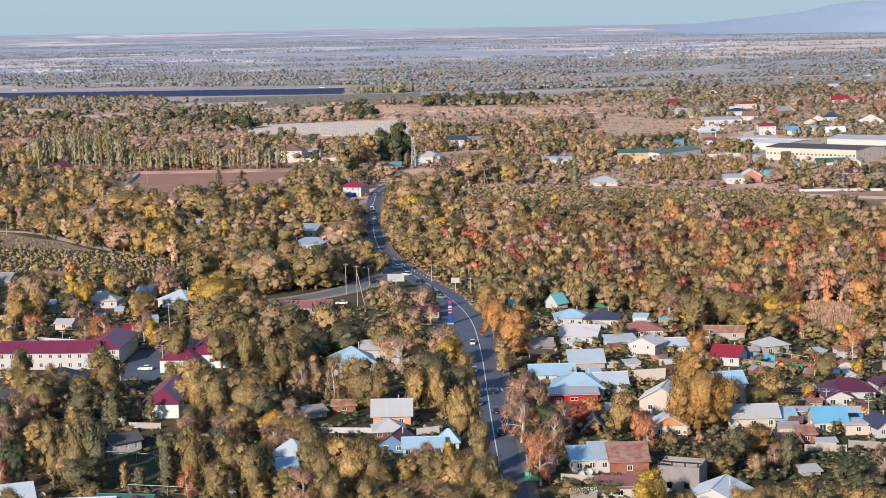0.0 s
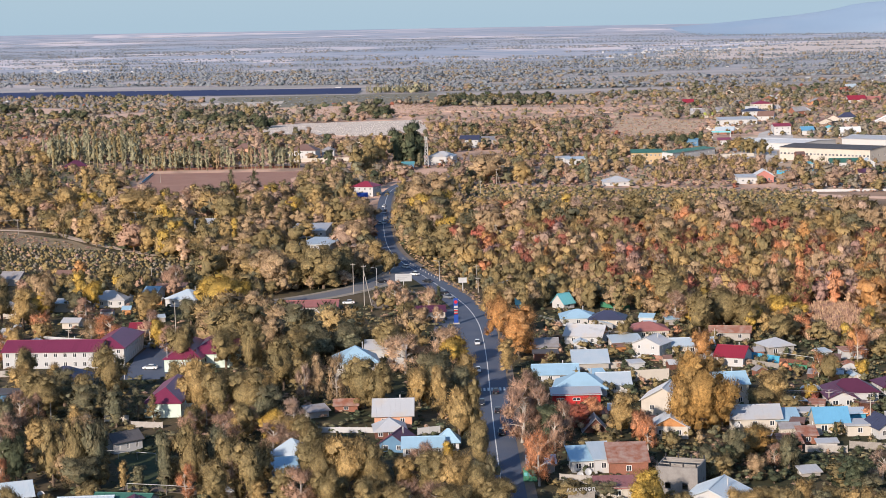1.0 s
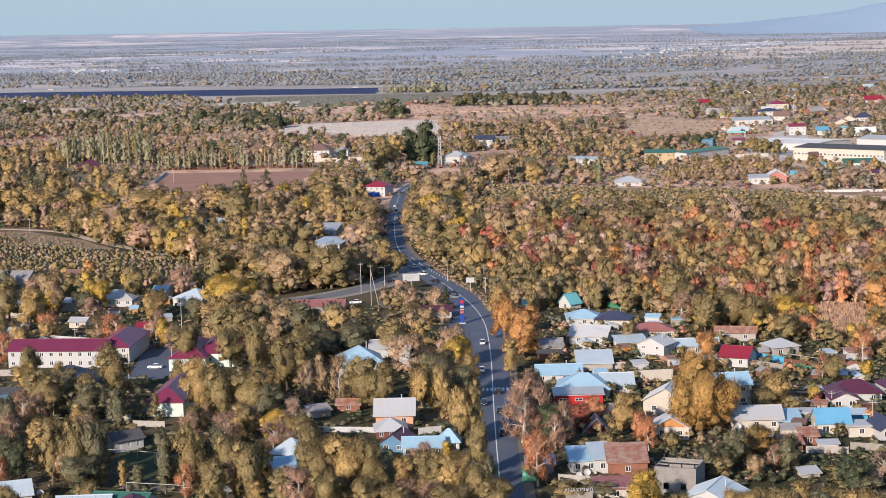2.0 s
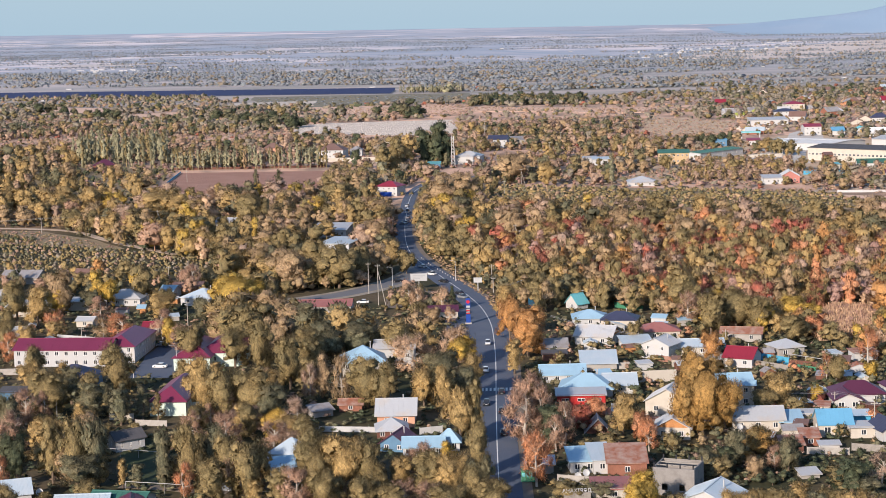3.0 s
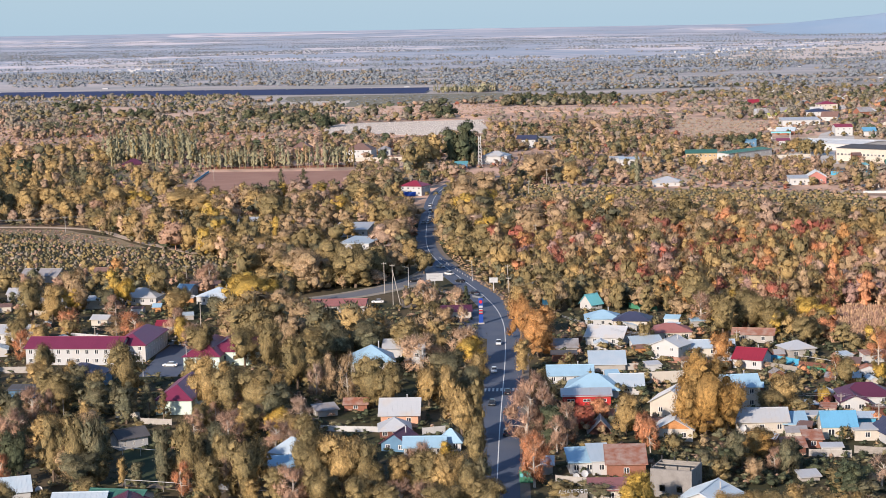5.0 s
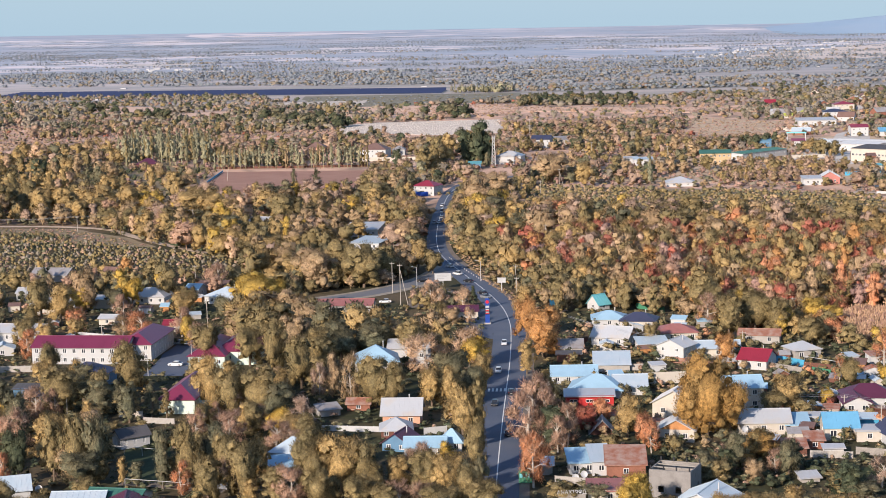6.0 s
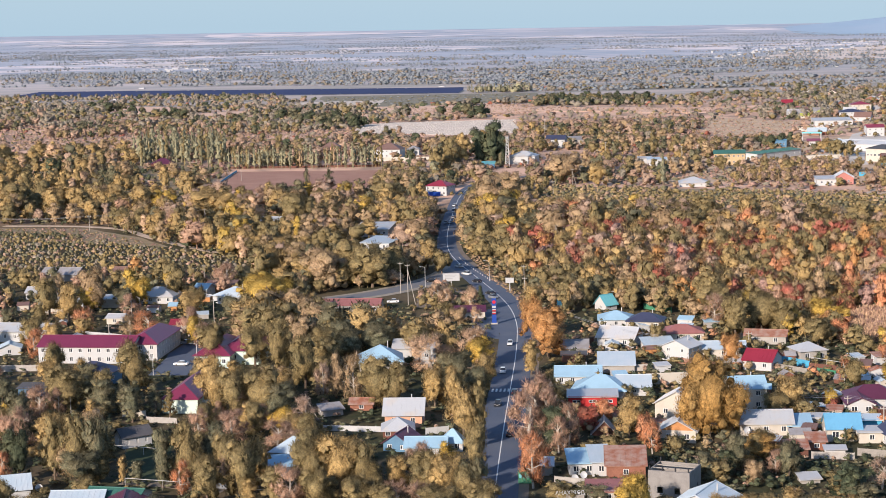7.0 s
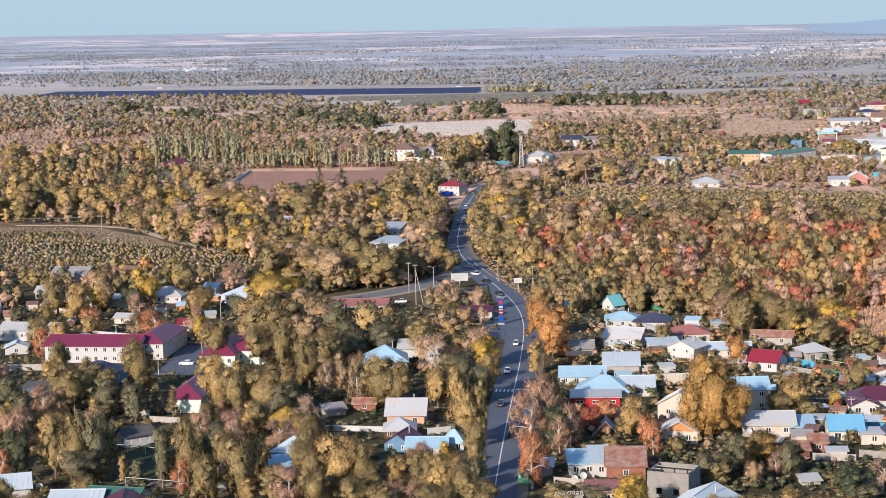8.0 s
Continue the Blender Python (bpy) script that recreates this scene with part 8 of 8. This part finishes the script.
def fence(a, b, h, colour, label, gap=2.4):
    """Boards or sheets between posts, one panel a bay."""
    a, b = Vector((*a, 0)), Vector((*b, 0))
    n = max(1, round((b - a).length / gap))
    turn = math.degrees(math.atan2(b.y - a.y, b.x - a.x))
    ob = thing("fence", pose(a.x, a.y, 0, 0, 0, turn), label, "fence")
    step = (b - a).length / n
    key = ("fence", colour, round(step, 2), h)
    if key not in SHARED:
        s = Shape()
        s.box(0.06, step - 0.06, -0.03, 0.03, 0.08, h)
        p = Shape()
        p.box(-0.06, 0.06, -0.06, 0.06, -0.2, h + 0.12)
        SHARED[key] = (s.mesh("panel", FENCES[colour]), p.mesh("post", FENCES[colour]))
    for k in range(n + 1):
        part("post", SHARED[key][1], None, ob, at=pose(k * step, 0, 0))
        if k < n:
            part("panel", SHARED[key][0], None, ob, at=pose(k * step, 0, 0))


fence((86.3, 508.4), (95.6, 497.2), 2.2, "cyan", "bright blue sheet metal garden fence")
fence((85.0, 496.6), (93.6, 487.5), 2.0, "grey", "weathered grey board fence")
fence((95.3, 495.6), (103.9, 489.8), 2.0, "brown", "dark brown sheet metal fence")
fence((97.0, 491.3), (101.4, 486.8), 1.4, "green", "low green fence panels")
fence((-33.9, 425.1), (-18.2, 422.8), 1.5, "white", "white rendered garden wall with bays")
fence((-143.5, 506.2), (-130.0, 506.6), 2.0, "concrete", "pale concrete panel fence")
fence((-89.8, 443.3), (-83.4, 442.8), 1.7, "cream", "low cream garden wall")
fence((-81.5, 436.1), (-73.1, 434.2), 1.6, "concrete", "broken pale concrete fence")
fence((48.6, 475.9), (61.2, 477.9), 3.4, "cream", "tall cream rendered yard wall")
fence((43.8, 496.3), (52.6, 496.3), 2.0, "concrete", "pale concrete yard fence")
fence((82.4, 393.2), (91.7, 391.5), 1.7, "concrete", "pale uneven slab fence")
fence((85.6, 442.8), (93.0, 438.2), 2.0, "green", "yellow-green painted garden fence")
fence((24.5, 371.8), (33.8, 368.5), 2.0, "concrete", "pale slab fence before the sheds")
fence((-9.8, 408.1), (-1.1, 409.8), 1.8, "grey", "dark weathered board fence")
fence((-7.7, 419.6), (-2.2, 421.6), 1.8, "white", "pale sheet fence in a garden")
fence((-40.9, 433.1), (-35.1, 432.7), 1.6, "grey", "weathered board fence by a shed")
fence((58.4, 507.6), (70.6, 497.9), 1.8, "rust", "rusty sheet metal garden fence")
fence((93.1, 395.6), (103.9, 391.7), 1.8, "grey", "grey board fence behind a garden")
fence((52.7, 606.7), (61.9, 597.0), 2.0, "green", "teal sheet fence at the wood's edge")
fence((-137.2, 566.0), (-120.1, 557.9), 2.0, "white", "white board fence before gardens")
fence((-65.1, 464.8), (-56.8, 461.2), 1.6, "concrete", "pale concrete fence under trees")
fence((-121.3, 677.0), (-104.2, 682.2), 1.8, "brown", "dark brown fence behind sheds")
fence((25.3, 536.7), (34.6, 541.5), 1.8, "brown", "dark brown board fence")
fence((69.9, 506.5), (79.6, 505.6), 1.8, "grey", "grey board fence behind the big tree")
fence((-227.5, 1275.0), (-113.6, 1267.5), 1.6, "brown", "rust-brown field fence under poplars", 6.0)
fence((-216.1, 1246.9), (-209.4, 1154.8), 1.3, "cyan", "blue sheet fence at the field corner", 4.0)
fence((-123.1, 1318.2), (-60.5, 1315.6), 3.0, "cream", "pale long compound wall", 6.0)
fence((-175.2, 1490.3), (-58.8, 1498.9), 3.0, "cream", "pale long compound wall behind houses", 8.0)

# kerb posts on the outer side of the bend
for i in range(16):
    t = i / 15
    q = smooth_line([(-21.3, 748.5), (-16.4, 726.2), (-10.3, 701.7), (-4.6, 680.4)], 1.5)
    q = q[min(int(t * len(q)), len(q) - 1)]
    ob = thing("guard_post", pose(q.x, q.y, 0), "short white guard post along the bend", "guard post", "guard posts along the bend")
    for name, mat_, z0, z1 in (("post", PANEL_WHITE, -0.1, 0.75), ("band", DARK, 0.75, 0.95)):
        s = Shape()
        s.tube((0, 0, z0), (0, 0, z1), 0.16, 0.14, 6)
        part(name, s, mat_, ob)

# crossing and lane marks
for k in range(9):
    s = Shape()
    x, y = 6.0 + 1.1 * k, 471.5
    s.box(x, x + 0.55, y - 2.0, y + 2.0, 0.103, 0.109)
    part("crossing_stripe", s, MARKING, road)

mast = thing("lattice_mast", pose(-19.2, 1234.9, 0), "grey steel lattice radio mast", "mast")
H, B, U = 22.0, 1.5, 0.55
for k in range(4):
    c, d = ((-1, -1), (1, -1), (1, 1), (-1, 1))[k], ((-1, -1), (1, -1), (1, 1), (-1, 1))[(k + 1) % 4]
    s = Shape()
    s.tube((c[0] * B, c[1] * B, -0.2), (c[0] * U, c[1] * U, H), 0.24, 0.18, 5)
    part("leg", s, STEEL, mast)
    for j in range(9):
        z0, z1 = H * j / 9, H * (j + 1) / 9
        r0, r1 = B + (U - B) * j / 9, B + (U - B) * (j + 1) / 9
        for p, q in ((c, d), (d, c)):
            s = Shape()
            s.tube((p[0] * r0, p[1] * r0, z0), (q[0] * r1, q[1] * r1, z1), 0.12, 0.12, 4)
            part("brace", s, STEEL, mast)
for a in (-1, 1):
    s = Shape()
    s.tube((a * 0.8, -0.6, H - 2.4), (a * 0.8, -0.6, H + 0.6), 0.22, 0.22, 6)
    part("antenna", s, DISH, mast)


fence((210.6, 1030.0), (261.5, 1019.3), 1.5, "white", "long low white wall of the works yard", gap=7.0)
fence((205.0, 992.0), (252.4, 983.8), 1.5, "white", "long low white wall of the works yard", gap=7.0)
fence((206.7, 1111.2), (232.4, 1110.0), 2.6, "cyan", "blue sheet fence before the factory", gap=4.0)
fence((186.5, 1254.5), (217.6, 1261.2), 2.4, "cream", "cream rendered wall beside the market hall", gap=6.0)
gate = thing("gate_arch", pose(221.0, 1441.0, 0, 0, 0, -20), "tall white and turquoise steel gate frame over a drive", "gate")
for gx in (-7.5, 7.5):
    post = Shape()
    post.box(gx - 0.35, gx + 0.35, -0.35, 0.35, 0, 6.2)
    part("post", post, PAINT["white"], gate)
beam = Shape()
beam.box(-8.2, 8.2, -0.45, 0.45, 6.2, 7.3)
part("beam", beam, ROOF["teal"], gate, "turquoise sheet beam")


def dish(x, y, z, r=0.8, colour=None):
    ob = thing("satellite_dish", pose(x, y, z, -20, 0, 15), "round satellite dish on a bracket", "satellite dish")
    s = Shape()
    for i in range(12):
        a, b = 2 * math.pi * i / 12, 2 * math.pi * (i + 1) / 12
        for r0, r1 in ((0, 0.5), (0.5, 1.0)):
            P = [(r * q * math.cos(c), -0.28 * r * q * q, r * q * math.sin(c)) for q, c in ((r0, a), (r1, a), (r1, b), (r0, b))]
            s.face(*P)
            s.face(*reversed([(p[0], p[1] + 0.03, p[2]) for p in P]))
    part("reflector", s, colour or DISH, ob)
    s = Shape()
    s.tube((0, 0.05, 0), (0, 0.1, -z * 0.98 if z < 3 else -1.4), 0.04, 0.05, 5)
    part("bracket", s, STEEL, ob)


for u in ((-87.7, 364.9, 2.0), (28.9, 371.6, 1.6), (30.8, 373.4, 1.8), (-9.1, 407.0, 1.8), (69.9, 414.0, 1.8), (86.5, 409.9, 1.8)):
    dish(*u)
dish(-75.7, 362.0, 2.4, 0.75, BLUE)
dish(101.1, 453.1, 2.8)

# shipping container beside the road
box = thing("container", pose(18.2, 374.1, 0, 0, 0, -6), "small dark green steel container by the road", "container")
s = Shape()
s.box(-1.5, 1.5, -1.2, 1.2, 0.1, 2.5)
part("body", s, PAINT["green"], box)
for k in range(3):
    s = Shape()
    s.box(-1.3 + 0.95 * k, -0.6 + 0.95 * k, -1.24, -1.2, 1.3, 2.1)
    part("panel", s, ROOF["teal"], box)
s = Shape()
s.box(-1.6, 1.6, -1.3, 1.3, 2.5, 2.62)
part("roof", s, PAINT["green"], box)

# unfinished block house
BLOCK = surf("raw_block", (0.27, 0.25, 0.235), 0.9, 0.3, 0.6, stain=(0.17, 0.15, 0.14), bumps=0.02)
ruin = thing("unfinished_building", pose(48.5, 359.5, 0, 0, 0, -20) @ pose(0, 4.2, 0), "roofless grey concrete block shell with beams", "building")
for turn, ln, off in ((0, 9.0, 4.2), (90, 7.84, 4.5), (180, 9.0, 4.2), (270, 7.84, 4.5)):
    part("wall", wall_side(pose(0, 0, 0, 0, 0, turn) @ pose(0, -off, 0), ln, 6.0, [(-2.5, -1.3, 1.2, 2.6), (1.2, 2.4, 1.2, 2.6)] if turn in (0, 90) else []), BLOCK, ruin)
for a in (-4.2, -1.4, 1.4, 4.2):
    for b in (-3.9, 3.9):
        s = Shape()
        s.box(a - 0.14, a + 0.14, b - 0.14, b + 0.14, 6.0, 6.9)
        part("stub", s, DARK, ruin)
for b in (-3.9, -1.3, 1.3, 3.9):
    s = Shape()
    s.box(-4.4, 4.4, b - 0.1, b + 0.1, 5.8, 6.02)
    part("beam", s, PICKET, ruin)
BUILT_SIGN = thing("roof_sign", pose(28.0, 354.9, 0, 0, 0, 4), "white pharmacy roof letters seen from behind on a frame", "sign")
word = bpy.data.curves.new("lettering", "FONT")
word.body, word.size, word.extrude, word.align_x = "ДӘРІХАНА", 1.15, 0.05, "CENTER"
word.materials.append(PANEL_WHITE)
part_word = new("lettering", word)
part_word.parent, part_word.matrix_basis = BUILT_SIGN, pose(0, 0.1, 2.45, 90, 0, 180)
s = Shape()
s.box(-2.8, 2.9, 0.05, 0.15, 0.0, 2.4)
part("frame", s, PICKET, BUILT_SIGN)


# ---- cars ----
def car_paint(name, c):
    m, nt, b = nodes_of(name, 0.3, 0.1, 0.5)
    b.inputs["Base Color"].default_value = rgb(c)
    b.inputs["Coat Weight"].default_value = 0.5
    return m


CAR = {"white": car_paint("car_white", (0.72, 0.72, 0.72)), "black": car_paint("car_black", (0.015, 0.016, 0.02)), "grey": car_paint("car_grey", (0.20, 0.21, 0.23)), "blue": car_paint("car_blue", (0.05, 0.09, 0.2)), "red": car_paint("car_red", (0.3, 0.03, 0.03))}
TAIL = surf("tail_lamp", (0.4, 0.01, 0.01), 0.3)


def loft(s, rows):
    """Cross-sections (y, half width low, half width high, z low, z high) joined along the car."""
    rings = [[(-a, y, z0), (a, y, z0), (b, y, z1), (-b, y, z1)] for y, a, b, z0, z1 in rows]
    for p, q in zip(rings, rings[1:]):
        for i in range(4):
            j = (i + 1) % 4
            s.face(p[i], p[j], q[j], q[i])
    s.face(*reversed(rings[0]))
    s.face(*rings[-1])


def car_parts(long, tall):
    key = ("car", long, tall)
    if key not in SHARED:
        L = long / 2
        body, cabin, top = Shape(), Shape(), Shape()
        loft(body, [(-L, 0.72, 0.66, 0.35, 0.62), (-L + 0.2, 0.86, 0.80, 0.24, 0.78), (-L * 0.45, 0.90, 0.86, 0.2, 0.90), (L * 0.6, 0.90, 0.86, 0.2, 0.94), (L - 0.15, 0.86, 0.80, 0.26, 0.92), (L, 0.74, 0.7, 0.36, 0.80)])
        loft(cabin, [(-L * 0.50, 0.82, 0.78, 0.85, 0.90), (-L * 0.16, 0.82, 0.66, 0.88, tall - 0.04), (L * 0.48, 0.82, 0.66, 0.88, tall - 0.05), (L * 0.82, 0.80, 0.74, 0.88, 0.95)])
        loft(top, [(-L * 0.17, 0.66, 0.60, tall - 0.06, tall - 0.01), (L * 0.15, 0.68, 0.6, tall - 0.06, tall + 0.02), (L * 0.50, 0.66, 0.60, tall - 0.07, tall - 0.01)])
        tyre, rim = Shape(), Shape()
        tyre.tube((-0.11, 0, 0), (0.11, 0, 0), 0.33, 0.33, 12)
        rim.tube((-0.125, 0, 0), (0.125, 0, 0), 0.2, 0.2, 8)
        lamp, plate = Shape(), Shape()
        lamp.box(-0.17, 0.17, -0.03, 0.03, -0.08, 0.08)
        plate.box(-0.26, 0.26, -0.02, 0.02, -0.06, 0.06)
        SHARED[key] = (body.mesh("body", CAR["white"]), cabin.mesh("glazing", GLASS), top.mesh("roof", CAR["white"]), tyre.mesh("tyre", RUBBER), rim.mesh("rim", STEEL),
                       lamp.mesh("headlight", DISH), lamp.mesh("taillight", TAIL), plate.mesh("plate_bar", PANEL_WHITE))
    return SHARED[key]


def car(x, y, heading, colour, label, long=4.5, tall=1.48, z=0.105):
    """A car that faces along heading (degrees to the left of +y is a turn to the left)."""
    body, cabin, top, tyre, rim, head, tail, plate = car_parts(long, tall)
    ob = thing("car", pose(x, y, z, 0, 0, heading + 180), label, "car", "cars on the road")
    for name, me in (("body", body), ("roof", top)):
        o = part(name, me, None, ob)
        o.material_slots[0].link = "OBJECT"
        o.material_slots[0].material = CAR[colour]
    part("glazing", cabin, None, ob)
    for a in (-0.78, 0.78):
        for b in (-long * 0.31, long * 0.30):
            w = part("wheel", tyre, None, ob, at=pose(a, b, 0.33))
            part("rim", rim, None, w)
        part("headlight", head, None, ob, at=pose(a * 0.72, -long / 2 + 0.05, 0.62))
        part("taillight", tail, None, ob, at=pose(a * 0.8, long / 2 - 0.06, 0.78))
    for b in (-long / 2, long / 2):
        part("plate_bar", plate, None, ob, at=pose(0, b, 0.48))
    return ob


car(8.5, 540.4, 180, "white", "white saloon car on the main road")
car(8.1, 496.3, 180, "white", "white hatchback car on the main road", 4.2, 1.5)
car(8.6, 452.4, 178, "black", "black car on the shaded road")
car(12.6, 466.3, 0, "black", "black car driving along the road")
car(12.6, 442.6, 0, "black", "dark saloon car driving along the road")
car(13.0, 418.1, 2, "black", "black estate car driving along the road", 4.6, 1.55)
car(-19.5, 719.8, 35, "white", "white car leaving the junction")
car(-15.0, 697.6, 42, "white", "white estate car in the bend", 4.6, 1.6)
car(-9.6, 676.5, 45, "black", "black saloon car in the bend")
car(-2.8, 645.2, 42, "black", "black car in the bend")
car(-1.2, 635.4, 222, "grey", "grey car coming through the bend")
car(-28.0, 679.1, 110, "black", "dark car on the side road")
car(-35.0, 885.8, 175, "white", "white car on the upper road")
car(-36.7, 937.7, -8, "white", "white minibus on the upper road", 5.4, 2.3)
car(-35.1, 909.5, -5, "grey", "grey car on the upper road")
car(-37.2, 883.7, 178, "grey", "silver car on the upper road")
car(-38.8, 970.8, 172, "white", "white car near the cafe")
car(-90.1, 513.2, 85, "white", "white saloon car parked in the school yard", z=0.055)
car(-96.7, 549.4, 92, "grey", "grey car parked beside the school", z=0.055)
car(-37.6, 628.2, 95, "white", "pale car parked by the junction", z=0.1)
car(-48.5, 370.5, 80, "grey", "grey car parked in a garden lane", z=0.065)
# cafe awning
aw = thing("awning", pose(-52.7, 1012.2, 0, 0, 0, 0), "bright blue awning board before the cafe", "awning")
s = Shape()
s.slab([(-4.2, -3.4, 2.6), (3.0, -3.4, 2.6), (3.0, 0, 4.6), (-4.2, 0, 4.6)], 0.2)
part("cover", s, BLUE, aw)
for a in (-4.0, 2.8):
    s = Shape()
    s.tube((a, -3.2, -0.1), (a, -3.2, 2.5), 0.08, 0.08, 6)
    part("post", s, STEEL, aw)
